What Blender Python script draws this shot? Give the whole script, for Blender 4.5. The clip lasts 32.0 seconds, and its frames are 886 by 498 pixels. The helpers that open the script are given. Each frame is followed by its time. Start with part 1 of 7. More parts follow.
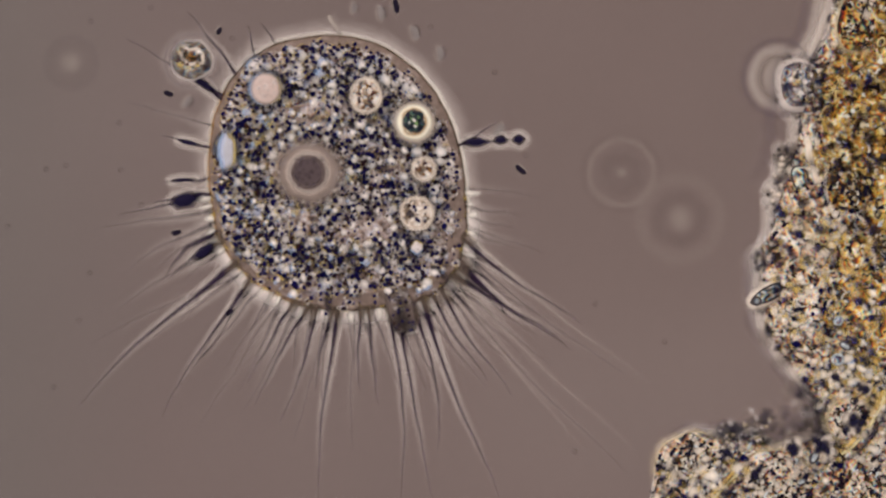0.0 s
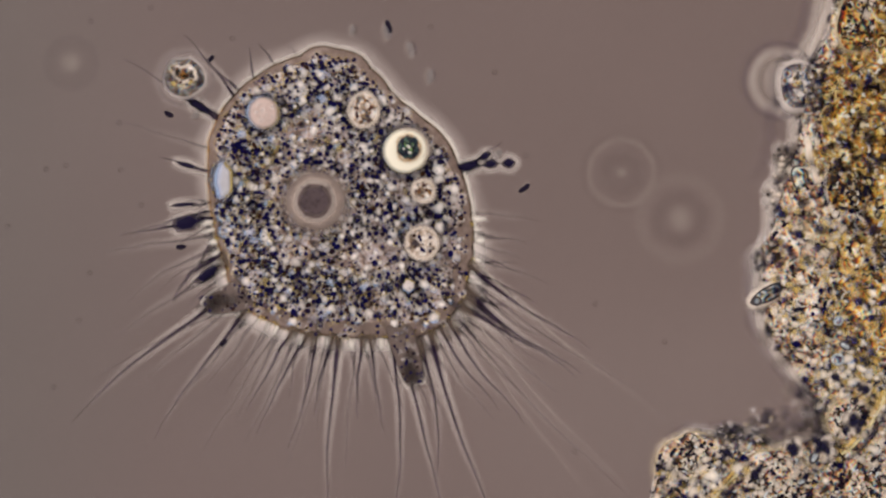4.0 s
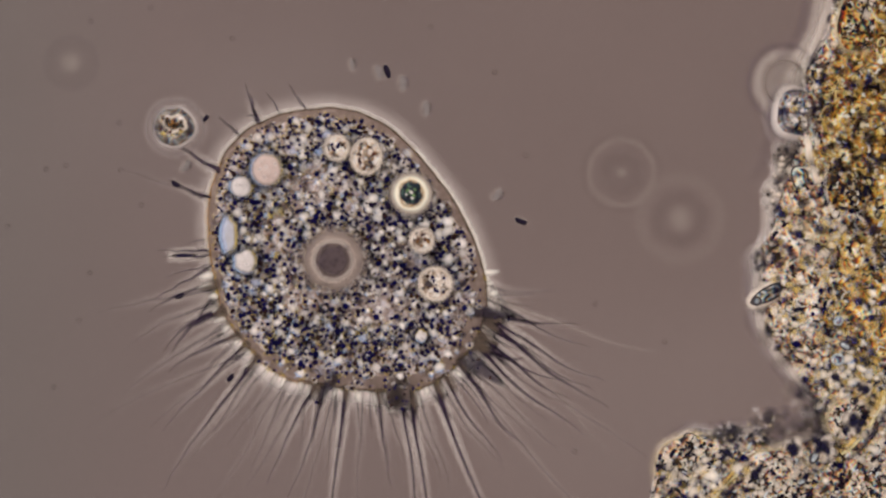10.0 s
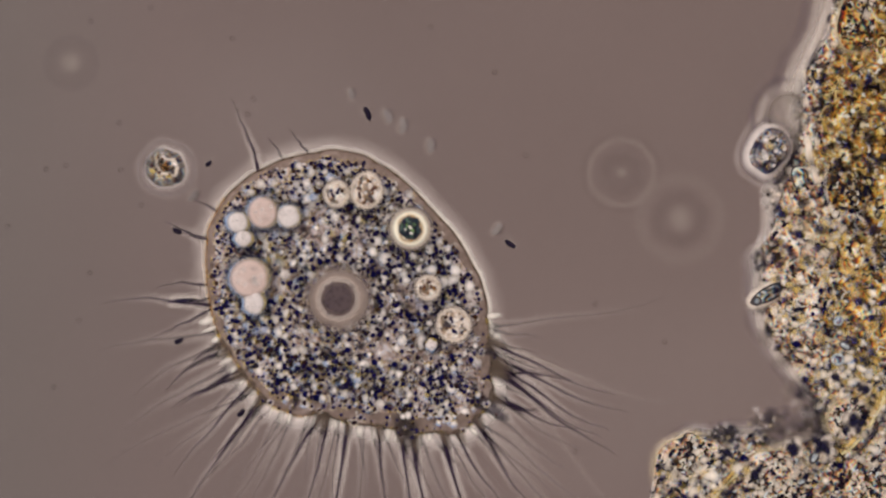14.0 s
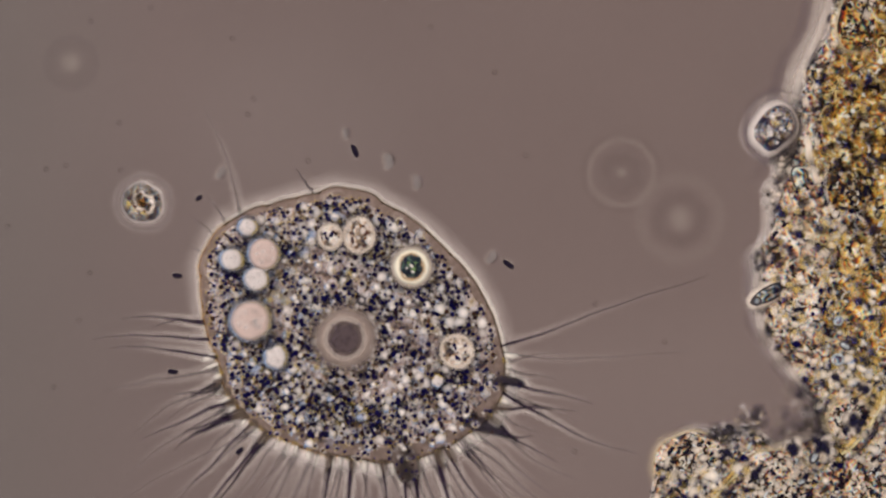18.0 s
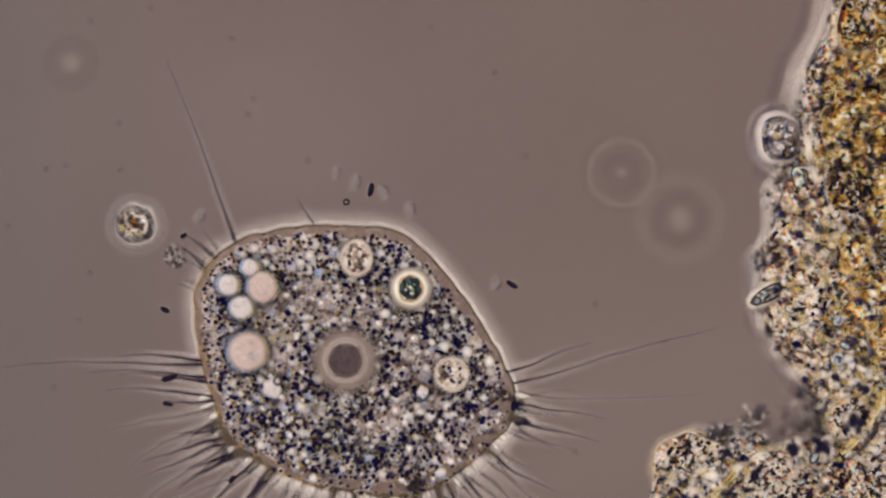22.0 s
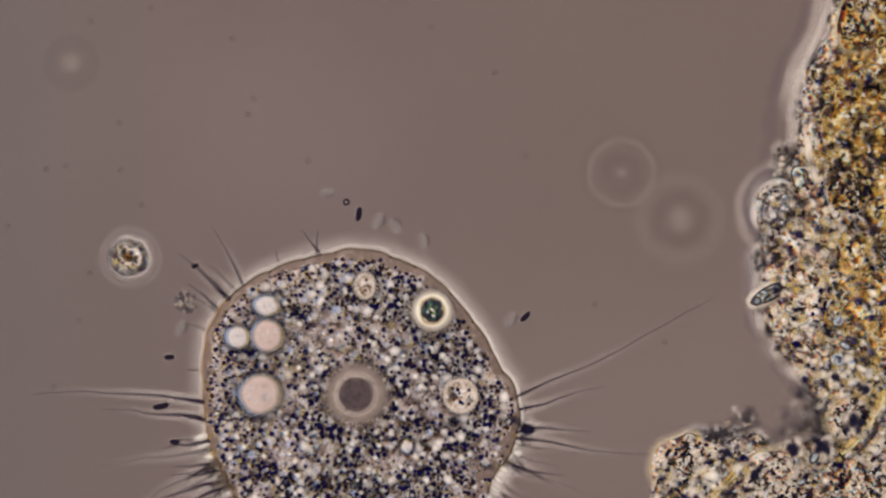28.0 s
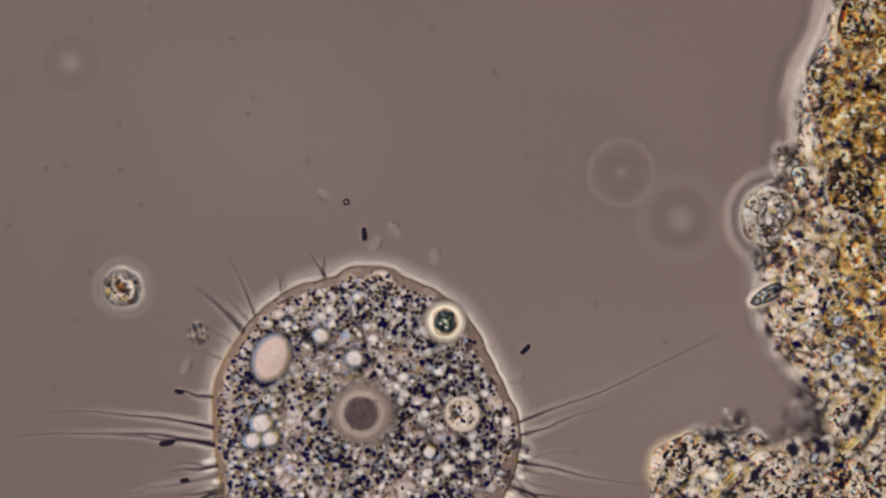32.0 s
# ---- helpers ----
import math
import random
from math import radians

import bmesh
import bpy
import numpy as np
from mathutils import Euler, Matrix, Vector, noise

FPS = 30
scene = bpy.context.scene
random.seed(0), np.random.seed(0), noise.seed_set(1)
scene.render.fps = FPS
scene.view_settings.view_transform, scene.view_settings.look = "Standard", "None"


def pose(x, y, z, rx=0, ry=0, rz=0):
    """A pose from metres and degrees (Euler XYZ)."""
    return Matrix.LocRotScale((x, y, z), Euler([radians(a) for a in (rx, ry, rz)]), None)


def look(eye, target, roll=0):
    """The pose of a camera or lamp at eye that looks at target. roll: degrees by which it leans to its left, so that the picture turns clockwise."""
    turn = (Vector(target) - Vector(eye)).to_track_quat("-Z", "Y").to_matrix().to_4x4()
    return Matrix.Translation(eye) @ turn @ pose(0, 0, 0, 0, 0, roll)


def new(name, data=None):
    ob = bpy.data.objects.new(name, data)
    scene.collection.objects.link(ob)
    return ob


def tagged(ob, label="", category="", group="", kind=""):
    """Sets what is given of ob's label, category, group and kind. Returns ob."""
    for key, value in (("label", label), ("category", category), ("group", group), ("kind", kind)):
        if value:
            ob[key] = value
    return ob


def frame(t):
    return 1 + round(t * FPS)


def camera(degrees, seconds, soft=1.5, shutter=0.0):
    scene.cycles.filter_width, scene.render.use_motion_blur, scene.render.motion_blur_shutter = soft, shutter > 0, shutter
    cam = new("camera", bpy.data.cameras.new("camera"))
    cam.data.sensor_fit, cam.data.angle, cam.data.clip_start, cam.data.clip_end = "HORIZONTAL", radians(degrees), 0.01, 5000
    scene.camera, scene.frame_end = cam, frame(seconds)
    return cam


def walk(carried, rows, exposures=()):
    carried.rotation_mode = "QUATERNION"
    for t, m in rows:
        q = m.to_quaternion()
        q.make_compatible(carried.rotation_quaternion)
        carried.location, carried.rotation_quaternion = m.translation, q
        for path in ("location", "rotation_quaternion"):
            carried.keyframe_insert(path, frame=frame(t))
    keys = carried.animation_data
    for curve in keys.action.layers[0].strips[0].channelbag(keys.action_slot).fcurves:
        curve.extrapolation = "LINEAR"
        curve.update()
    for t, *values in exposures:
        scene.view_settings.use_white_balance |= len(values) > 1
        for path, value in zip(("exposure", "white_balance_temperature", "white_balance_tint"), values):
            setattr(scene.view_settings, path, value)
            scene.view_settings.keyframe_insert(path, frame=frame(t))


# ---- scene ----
# One thousandth of a metre stands for about a tenth of a micrometre: the cell is about half a metre across.
cam = camera(20.0, 32.0, soft=2.45)
HIGH = 0.784 / math.tan(radians(10.0))  # the eye stands this high over the slide
walk(cam, [(0, pose(0, 0, HIGH)), (32, pose(0, 0, HIGH))])

# ---- light: the lamp under the stage, and fill light added from above ----
# even fill, added so that opaque parts show from above
world = bpy.data.worlds.new("even_fill")
scene.world = world
world.use_nodes = True
world.node_tree.nodes["Background"].inputs["Color"].default_value = (1.0, 0.93, 0.87, 1)
world.node_tree.nodes["Background"].inputs["Strength"].default_value = 0.80

# added sun for a little modelling; no lamp of the microscope stands there
key_data = bpy.data.lights.new("top_fill", "SUN")
key_data.energy, key_data.angle, key_data.color = 0.8, radians(30), (1.0, 0.95, 0.88)
key = new("top_fill", key_data)
key.matrix_world = look((-1.2, 1.5, 3), (0, 0, 0))


# ---- helpers for materials ----
def material(name):
    m = bpy.data.materials.new(name)
    m.use_nodes = True
    return m, m.node_tree.nodes, m.node_tree.links, m.node_tree.nodes["Principled BSDF"]


def ramp(nodes, stops, kind="LINEAR"):
    r = nodes.new("ShaderNodeValToRGB")
    r.color_ramp.interpolation = kind
    el = r.color_ramp.elements
    el[0].position, el[0].color = stops[0][0], (*stops[0][1], 1)
    el[1].position, el[1].color = stops[-1][0], (*stops[-1][1], 1)
    for p, c in stops[1:-1]:
        e = el.new(p)
        e.color = (*c, 1)
    return r


def noise_tex(nodes, links, scale, detail=3.0, rough=0.6, space="Object", distortion=0.0):
    co = nodes.new("ShaderNodeTexCoord")
    n = nodes.new("ShaderNodeTexNoise")
    n.inputs["Scale"].default_value, n.inputs["Detail"].default_value = scale, detail
    n.inputs["Roughness"].default_value, n.inputs["Distortion"].default_value = rough, distortion
    links.new(co.outputs[space], n.inputs["Vector"])
    return n


def mottled(name, stops, scale, detail=3.0, rough=0.45, bump=0.25, distortion=0.6, alpha=1.0, spec=0.3):
    """A wet organic surface: colour from noise at two scales, with relief."""
    m, nodes, links, b = material(name)
    n1 = noise_tex(nodes, links, scale, detail, 0.62, distortion=distortion)
    n2 = noise_tex(nodes, links, scale * 0.22, 2.0)
    mix = nodes.new("ShaderNodeMath")
    mix.operation = "MULTIPLY_ADD"
    mix.inputs[1].default_value = 0.45
    add = nodes.new("ShaderNodeMath")
    add.operation = "MULTIPLY_ADD"
    add.inputs[1].default_value = 0.9
    add.inputs[2].default_value = -0.18
    links.new(n1.outputs["Fac"], add.inputs[0])
    links.new(n2.outputs["Fac"], mix.inputs[0])
    links.new(add.outputs[0], mix.inputs[2])
    r = ramp(nodes, stops)
    links.new(mix.outputs[0], r.inputs["Fac"])
    links.new(r.outputs["Color"], b.inputs["Base Color"])
    b.inputs["Roughness"].default_value = rough
    b.inputs["Specular IOR Level"].default_value = spec
    b.inputs["Alpha"].default_value = alpha
    if bump:
        bp = nodes.new("ShaderNodeBump")
        bp.inputs["Strength"].default_value, bp.inputs["Distance"].default_value = bump, 0.004
        links.new(n1.outputs["Fac"], bp.inputs["Height"])
        links.new(bp.outputs["Normal"], b.inputs["Normal"])
    return m


def grains(name, stops, rough=0.4, spec=0.3, alpha=1.0):
    """Many small bodies, each with a colour of its own."""
    m, nodes, links, b = material(name)
    g = nodes.new("ShaderNodeNewGeometry")
    r = ramp(nodes, stops)
    links.new(g.outputs["Random Per Island"], r.inputs["Fac"])
    n = noise_tex(nodes, links, 220.0, 2.0)
    mx = nodes.new("ShaderNodeMix")
    mx.data_type, mx.blend_type = "RGBA", "OVERLAY"
    mx.inputs["Factor"].default_value = 0.35
    links.new(r.outputs["Color"], mx.inputs["A"])
    links.new(n.outputs["Fac"], mx.inputs["B"])
    links.new(mx.outputs["Result"], b.inputs["Base Color"])
    b.inputs["Roughness"].default_value, b.inputs["Alpha"].default_value = rough, alpha
    b.inputs["Specular IOR Level"].default_value = spec
    return m


SPREAD = 0.0055  # how far the objective spreads red and blue apart, as a share of the distance from its axis


def granular(name, stops, scale=52.0, dots=85.0, dot_amount=0.8, lines=70.0, line_amount=0.6, dark=(0.010, 0.010, 0.045), bright=(0.82, 0.745, 0.735), bump=0.3, line_wide=0.03):
    """Crowded living matter: smooth patches, winding dark threads, and dark dots with painted halos of light."""
    m, nodes, links, b = material(name)

    def math_node(op, a=None, v=None, w=None, clamp=False):
        k = nodes.new("ShaderNodeMath")
        k.operation, k.use_clamp = op, clamp
        if a is not None:
            links.new(a, k.inputs[0])
        if v is not None:
            k.inputs[1].default_value = v
        if w is not None:
            k.inputs[2].default_value = w
        return k

    co, info = nodes.new("ShaderNodeTexCoord"), nodes.new("ShaderNodeObjectInfo")
    shift = nodes.new("ShaderNodeVectorMath")
    shift.operation = "MULTIPLY_ADD"
    shift.inputs[1].default_value = (3.1, 5.3, 0.0)
    links.new(info.outputs["Random"], shift.inputs[0])
    links.new(co.outputs["Object"], shift.inputs[2])
    spot_on_slide = nodes.new("ShaderNodeNewGeometry")
    into = nodes.new("ShaderNodeVectorTransform")
    into.vector_type, into.convert_from, into.convert_to = "VECTOR", "WORLD", "OBJECT"
    links.new(spot_on_slide.outputs["Position"], into.inputs[0])

    def layer(spread):
        """The pattern in one colour, spread a little outward from the optical axis."""
        moved = nodes.new("ShaderNodeVectorMath")
        moved.operation = "MULTIPLY_ADD"
        moved.inputs[1].default_value = (spread, spread, 0.0)
        links.new(into.outputs[0], moved.inputs[0])
        links.new(shift.outputs[0], moved.inputs[2])
        flat = nodes.new("ShaderNodeVectorMath")
        flat.operation = "MULTIPLY"
        flat.inputs[1].default_value = (1, 1, 0.3)
        links.new(moved.outputs[0], flat.inputs[0])

        def noise_at(sc, detail, dist, rough=0.6):
            n = nodes.new("ShaderNodeTexNoise")
            n.inputs["Scale"].default_value, n.inputs["Detail"].default_value = sc, detail
            n.inputs["Distortion"].default_value, n.inputs["Roughness"].default_value = dist, rough
            links.new(flat.outputs[0], n.inputs["Vector"])
            return n

        n1, n2, n3 = noise_at(scale, 4.0, 0.8), noise_at(scale * 0.25, 2.0, 0.3), noise_at(lines, 2.0, 1.6, 0.5)
        both = math_node("MULTIPLY_ADD", n2.outputs["Fac"], 0.5)
        a1 = math_node("MULTIPLY_ADD", n1.outputs["Fac"], 1.1, -0.30)
        links.new(a1.outputs[0], both.inputs[2])
        r = ramp(nodes, stops)
        links.new(both.outputs[0], r.inputs["Fac"])
        # dots
        vo = nodes.new("ShaderNodeTexVoronoi")
        vo.inputs["Scale"].default_value = dots
        links.new(flat.outputs[0], vo.inputs["Vector"])
        sep = nodes.new("ShaderNodeSeparateColor")
        links.new(vo.outputs["Color"], sep.inputs[0])
        size = math_node("MULTIPLY_ADD", sep.outputs[0], 0.22, 0.0)
        rel = nodes.new("ShaderNodeMath")
        rel.operation = "SUBTRACT"
        links.new(vo.outputs["Distance"], rel.inputs[0])
        links.new(size.outputs[0], rel.inputs[1])
        spot = ramp(nodes, [(0.02, (1, 1, 1)), (0.20, (0, 0, 0))])
        links.new(rel.outputs[0], spot.inputs["Fac"])
        ring = ramp(nodes, [(0.10, (0, 0, 0)), (0.24, (1, 1, 1)), (0.30, (1, 1, 1)), (0.46, (0, 0, 0))])
        links.new(rel.outputs[0], ring.inputs["Fac"])
        pick = ramp(nodes, [(0.40, (0, 0, 0)), (0.46, (1, 1, 1))])
        links.new(sep.outputs[1], pick.inputs["Fac"])
        pick2 = ramp(nodes, [(0.30, (0, 0, 0)), (0.75, (1, 1, 1))])
        links.new(sep.outputs[2], pick2.inputs["Fac"])
        on = nodes.new("ShaderNodeMath")
        on.operation = "MULTIPLY"
        links.new(spot.outputs["Color"], on.inputs[0])
        links.new(pick.outputs["Color"], on.inputs[1])
        on2 = math_node("MULTIPLY", on.outputs[0], dot_amount, clamp=True)
        lit = nodes.new("ShaderNodeMath")
        lit.operation = "MULTIPLY"
        links.new(ring.outputs["Color"], lit.inputs[0])
        links.new(pick2.outputs["Color"], lit.inputs[1])
        lit2 = math_node("MULTIPLY", lit.outputs[0], 0.6, clamp=True)
        # winding threads
        away = math_node("SUBTRACT", n3.outputs["Fac"], 0.5)
        away2 = math_node("ABSOLUTE", away.outputs[0])
        thread = ramp(nodes, [(0.0, (1, 1, 1)), (line_wide, (0, 0, 0))])
        links.new(away2.outputs[0], thread.inputs["Fac"])
        thread2 = math_node("MULTIPLY", thread.outputs["Color"], line_amount, clamp=True)

        def over(under, colour, fac):
            mx = nodes.new("ShaderNodeMix")
            mx.data_type = "RGBA"
            links.new(under, mx.inputs["A"])
            mx.inputs["B"].default_value = (*colour, 1)
            links.new(fac, mx.inputs["Factor"])
            return mx.outputs["Result"]
        c = over(r.outputs["Color"], dark, thread2.outputs[0])
        c = over(c, bright, lit2.outputs[0])
        split = nodes.new("ShaderNodeSeparateColor")
        links.new(over(c, dark, on2.outputs[0]), split.inputs[0])
        return split, n1

    # the lens's colour fringe is painted in by shifting red and blue
    joined = nodes.new("ShaderNodeCombineColor")
    for channel, spread in enumerate((0.34 * SPREAD, 0.0, -0.34 * SPREAD)):
        split, n1 = layer(spread)
        links.new(split.outputs[channel], joined.inputs[channel])
    links.new(joined.outputs[0], b.inputs["Base Color"])
    b.inputs["Roughness"].default_value = 0.45
    b.inputs["Specular IOR Level"].default_value = 0.2
    bp = nodes.new("ShaderNodeBump")
    bp.inputs["Strength"].default_value, bp.inputs["Distance"].default_value = bump, 0.004
    links.new(n1.outputs["Fac"], bp.inputs["Height"])
    links.new(bp.outputs["Normal"], b.inputs["Normal"])
    return m


def pieces(name, stops, rough=0.4, spec=0.3):
    """Single grains: each object has a colour of its own."""
    m, nodes, links, b = material(name)
    g = nodes.new("ShaderNodeObjectInfo")
    r = ramp(nodes, stops)
    links.new(g.outputs["Random"], r.inputs["Fac"])
    n = noise_tex(nodes, links, 160.0, 2.0)
    mx = nodes.new("ShaderNodeMix")
    mx.data_type, mx.blend_type = "RGBA", "OVERLAY"
    mx.inputs["Factor"].default_value = 0.35
    links.new(r.outputs["Color"], mx.inputs["A"])
    links.new(n.outputs["Fac"], mx.inputs["B"])
    links.new(mx.outputs["Result"], b.inputs["Base Color"])
    b.inputs["Roughness"].default_value = rough
    b.inputs["Specular IOR Level"].default_value = spec
    return m


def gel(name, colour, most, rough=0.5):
    """See-through colour, finely uneven, thinning to its edge: soft matter and painted halos."""
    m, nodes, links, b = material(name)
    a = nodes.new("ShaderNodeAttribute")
    a.attribute_name = "edge_fade"
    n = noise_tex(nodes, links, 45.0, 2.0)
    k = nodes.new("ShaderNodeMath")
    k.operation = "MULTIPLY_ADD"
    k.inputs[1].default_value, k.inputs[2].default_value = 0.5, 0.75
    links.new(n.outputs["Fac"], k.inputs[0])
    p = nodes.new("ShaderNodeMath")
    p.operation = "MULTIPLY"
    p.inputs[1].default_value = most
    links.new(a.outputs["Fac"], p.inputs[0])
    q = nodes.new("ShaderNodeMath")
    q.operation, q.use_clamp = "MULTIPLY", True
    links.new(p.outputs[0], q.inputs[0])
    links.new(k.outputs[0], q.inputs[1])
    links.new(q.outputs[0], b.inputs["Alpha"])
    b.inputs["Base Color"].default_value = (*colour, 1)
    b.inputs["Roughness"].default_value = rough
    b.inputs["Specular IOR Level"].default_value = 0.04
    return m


# ---- materials ----
M_GLASS, nodes_, links_, b_ = material("slide_glass")
clear = nodes_.new("ShaderNodeBsdfTransparent")
shine = nodes_.new("ShaderNodeBsdfGlossy")
shine.inputs["Roughness"].default_value = 0.25
fres = nodes_.new("ShaderNodeFresnel")
fres.inputs["IOR"].default_value = 1.15
mix_ = nodes_.new("ShaderNodeMixShader")
n_a = noise_tex(nodes_, links_, 1.3, 2.0)
r_a = ramp(nodes_, [(0.3, (0.955, 0.955, 0.955)), (0.7, (1.0, 1.0, 1.0))])
links_.new(n_a.outputs["Fac"], r_a.inputs["Fac"])
n_b = noise_tex(nodes_, links_, 90.0, 3.0)
r_b = ramp(nodes_, [(0.3, (0.975, 0.975, 0.975)), (0.7, (1.0, 1.0, 1.0))])
links_.new(n_b.outputs["Fac"], r_b.inputs["Fac"])
both_ = nodes_.new("ShaderNodeMix")
both_.data_type, both_.blend_type = "RGBA", "MULTIPLY"
both_.inputs["Factor"].default_value = 1.0
links_.new(r_a.outputs["Color"], both_.inputs["A"])
links_.new(r_b.outputs["Color"], both_.inputs["B"])
links_.new(both_.outputs["Result"], clear.inputs["Color"])
links_.new(fres.outputs[0], mix_.inputs["Fac"])
links_.new(clear.outputs[0], mix_.inputs[1])
links_.new(shine.outputs[0], mix_.inputs[2])
links_.new(mix_.outputs[0], nodes_["Material Output"].inputs["Surface"])

M_HALO = gel("painted_phase_halo", (0.82, 0.725, 0.705), 0.92)
# out-of-focus blur and halos, painted as thin see-through sheets
M_BLUR = gel("pale_blur", (0.50, 0.43, 0.39), 0.24)
M_DIMGEL = gel("dim_blur", (0.095, 0.070, 0.072), 0.13)
M_RINGBLUR = gel("faint_blur", (0.46, 0.40, 0.36), 0.11)
M_FOOD = gel("food_fluid", (0.97, 0.90, 0.76), 1.4, 0.25)
M_ORANGE = gel("painted_orange_fringe", (0.40, 0.20, 0.04), 0.6)
M_EDGE = gel("ectoplasm_edge", (0.13, 0.082, 0.050), 0.68)
M_SIDEHALO = gel("painted_side_halo", (0.84, 0.75, 0.71), 0.85)
M_SPARK = gel("bright_granule_and_halo", (0.95, 0.855, 0.83), 1.05)
M_SPARKBLUE = gel("bluish_soft_granule", (0.68, 0.70, 0.92), 0.55)
M_SPARKCREAM = gel("cream_soft_grain", (0.92, 0.79, 0.69), 0.85)
M_CREAMLINE = gel("cream_soft_seam", (0.84, 0.68, 0.44), 0.42)
M_SWELL = gel("dark_swollen_plasm", (0.010, 0.007, 0.030), 1.3, 0.4)
M_TIP = gel("dark_olive_plasm", (0.020, 0.014, 0.014), 0.9, 0.4)
M_GOLD = gel("golden_seam", (0.86, 0.61, 0.25), 0.52)
M_PLUM = gel("plum_grain_and_shade", (0.016, 0.012, 0.032), 0.95, 0.4)
M_UMBER = gel("soft_umber_grain", (0.024, 0.012, 0.006), 0.95, 0.4)
# blue and golden colour fringes of the lens, painted as soft drops
M_NAVYSIDE = gel("painted_blue_fringe", (0.020, 0.020, 0.21), 0.85)
M_GOLDSIDE = gel("golden_fringe_and_specks", (0.74, 0.53, 0.10), 0.62)
M_SKYSIDE = gel("painted_sky_fringe", (0.42, 0.60, 0.95), 0.62)
M_LEAF = gel("pale_green_plastid", (0.22, 0.36, 0.14), 0.9)
M_TUFT = gel("blurred_grey_matter", (0.24, 0.19, 0.17), 0.7)
M_MILK = gel("milky_soft_lump", (0.97, 0.855, 0.755), 1.05)
M_AMBER = gel("amber_soft_lump", (0.80, 0.52, 0.14), 0.62)
M_LEMON = gel("lemon_soft_lump", (0.96, 0.80, 0.42), 0.7)
M_RUSTLUMP = gel("rust_soft_lump", (0.36, 0.15, 0.020), 0.6)
M_HOTRIM = gel("painted_rim_glow", (0.97, 0.90, 0.84), 1.3)
M_MOTTLE = gel("vacuole_mottling", (0.34, 0.26, 0.25), 0.18, 0.4)
M_SHEEN = gel("vacuole_sheen", (0.86, 0.78, 0.78), 0.4, 0.3)
M_ROAMER = granular("small_cell_lavender_plasm", [(0.34, (0.012, 0.010, 0.045)), (0.44, (0.07, 0.056, 0.085)), (0.52, (0.26, 0.21, 0.215)), (0.60, (0.55, 0.48, 0.46)), (0.70, (0.90, 0.84, 0.80))], 44, 62, 0.8, 48, 0.6)
# dim and pale phase fringes, painted as thin bands
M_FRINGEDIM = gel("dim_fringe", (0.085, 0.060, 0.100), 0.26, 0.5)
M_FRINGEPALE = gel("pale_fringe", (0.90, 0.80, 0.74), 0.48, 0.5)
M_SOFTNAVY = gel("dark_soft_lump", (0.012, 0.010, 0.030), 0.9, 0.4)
M_ECTO = mottled("ectoplasm", [(0.2, (0.12, 0.083, 0.066)), (0.45, (0.245, 0.172, 0.148)), (0.8, (0.41, 0.32, 0.30))], 38, bump=0.15)
M_ENDO = granular("endoplasm", [(0.26, (0.018, 0.012, 0.028)), (0.35, (0.085, 0.054, 0.048)), (0.45, (0.27, 0.192, 0.168)), (0.56, (0.51, 0.395, 0.375)), (0.66, (0.76, 0.655, 0.665)), (0.77, (0.70, 0.69, 0.84))], 64, 92, 0.8, 66, 0.32)
M_DARK = grains("dark_granulation", [(0.0, (0.006, 0.005, 0.040)), (0.45, (0.010, 0.007, 0.062)), (0.75, (0.014, 0.008, 0.018)), (1.0, (0.050, 0.022, 0.012))], spec=0.0, rough=0.8)
M_SOFTVAC = gel("vacuole_fluid_soft", (0.62, 0.475, 0.445), 1.15, 0.25)
M_SOFTPALE = gel("pale_fluid_soft", (0.70, 0.625, 0.625), 1.05, 0.25)
M_SOFTCREAM = gel("cream_fluid_soft", (0.83, 0.69, 0.60), 0.45, 0.25)
M_SOFTBROWN = gel("brown_blotch", (0.06, 0.040, 0.030), 0.4, 0.4)
M_SOFTSTUB = gel("dark_pseudopod_plasm", (0.034, 0.026, 0.046), 0.74, 0.4)
M_PALESTUB = gel("grey_pseudopod_plasm", (0.18, 0.135, 0.125), 1.05, 0.4)
M_THREADEDGE = gel("thread_soft_edge", (0.060, 0.046, 0.070), 0.42, 0.4)
# bluish glow round the vacuoles, painted as a faint rim
M_SOFTBLUE = gel("painted_bluish_glow", (0.70, 0.72, 0.86), 0.12, 0.3)
M_SOFTDARK = gel("dark_speck_and_shade", (0.035, 0.028, 0.05), 0.42, 0.3)
M_RIMDARK = mottled("dark_membrane", [(0.2, (0.03, 0.025, 0.04)), (0.8, (0.10, 0.08, 0.08))], 60, bump=0.0)
M_SOFTNUC = gel("nuclear_sap", (0.315, 0.242, 0.218), 1.2)
M_NUCRIM = gel("nuclear_rim", (0.70, 0.59, 0.54), 0.66)
M_NUCLEOLUS = gel("nucleolus", (0.098, 0.070, 0.076), 1.25)
M_GREEN = granular("green_chloroplast", [(0.40, (0.004, 0.006, 0.022)), (0.54, (0.006, 0.014, 0.026)), (0.61, (0.016, 0.045, 0.060)), (0.70, (0.22, 0.34, 0.30))], 75, 95, 0.9, 60, 0.3, dark=(0.004, 0.005, 0.022), bright=(0.14, 0.24, 0.17))
M_RUST = grains("rusty_specks", [(0.0, (0.12, 0.032, 0.016)), (0.4, (0.04, 0.013, 0.022)), (0.75, (0.26, 0.12, 0.025)), (1.0, (0.02, 0.012, 0.04))])
M_FILO = gel("filopodium", (0.034, 0.018, 0.048), 0.84, 0.4)
M_SOFTFILO = gel("blurred_filopodium", (0.035, 0.026, 0.048), 0.58, 0.4)
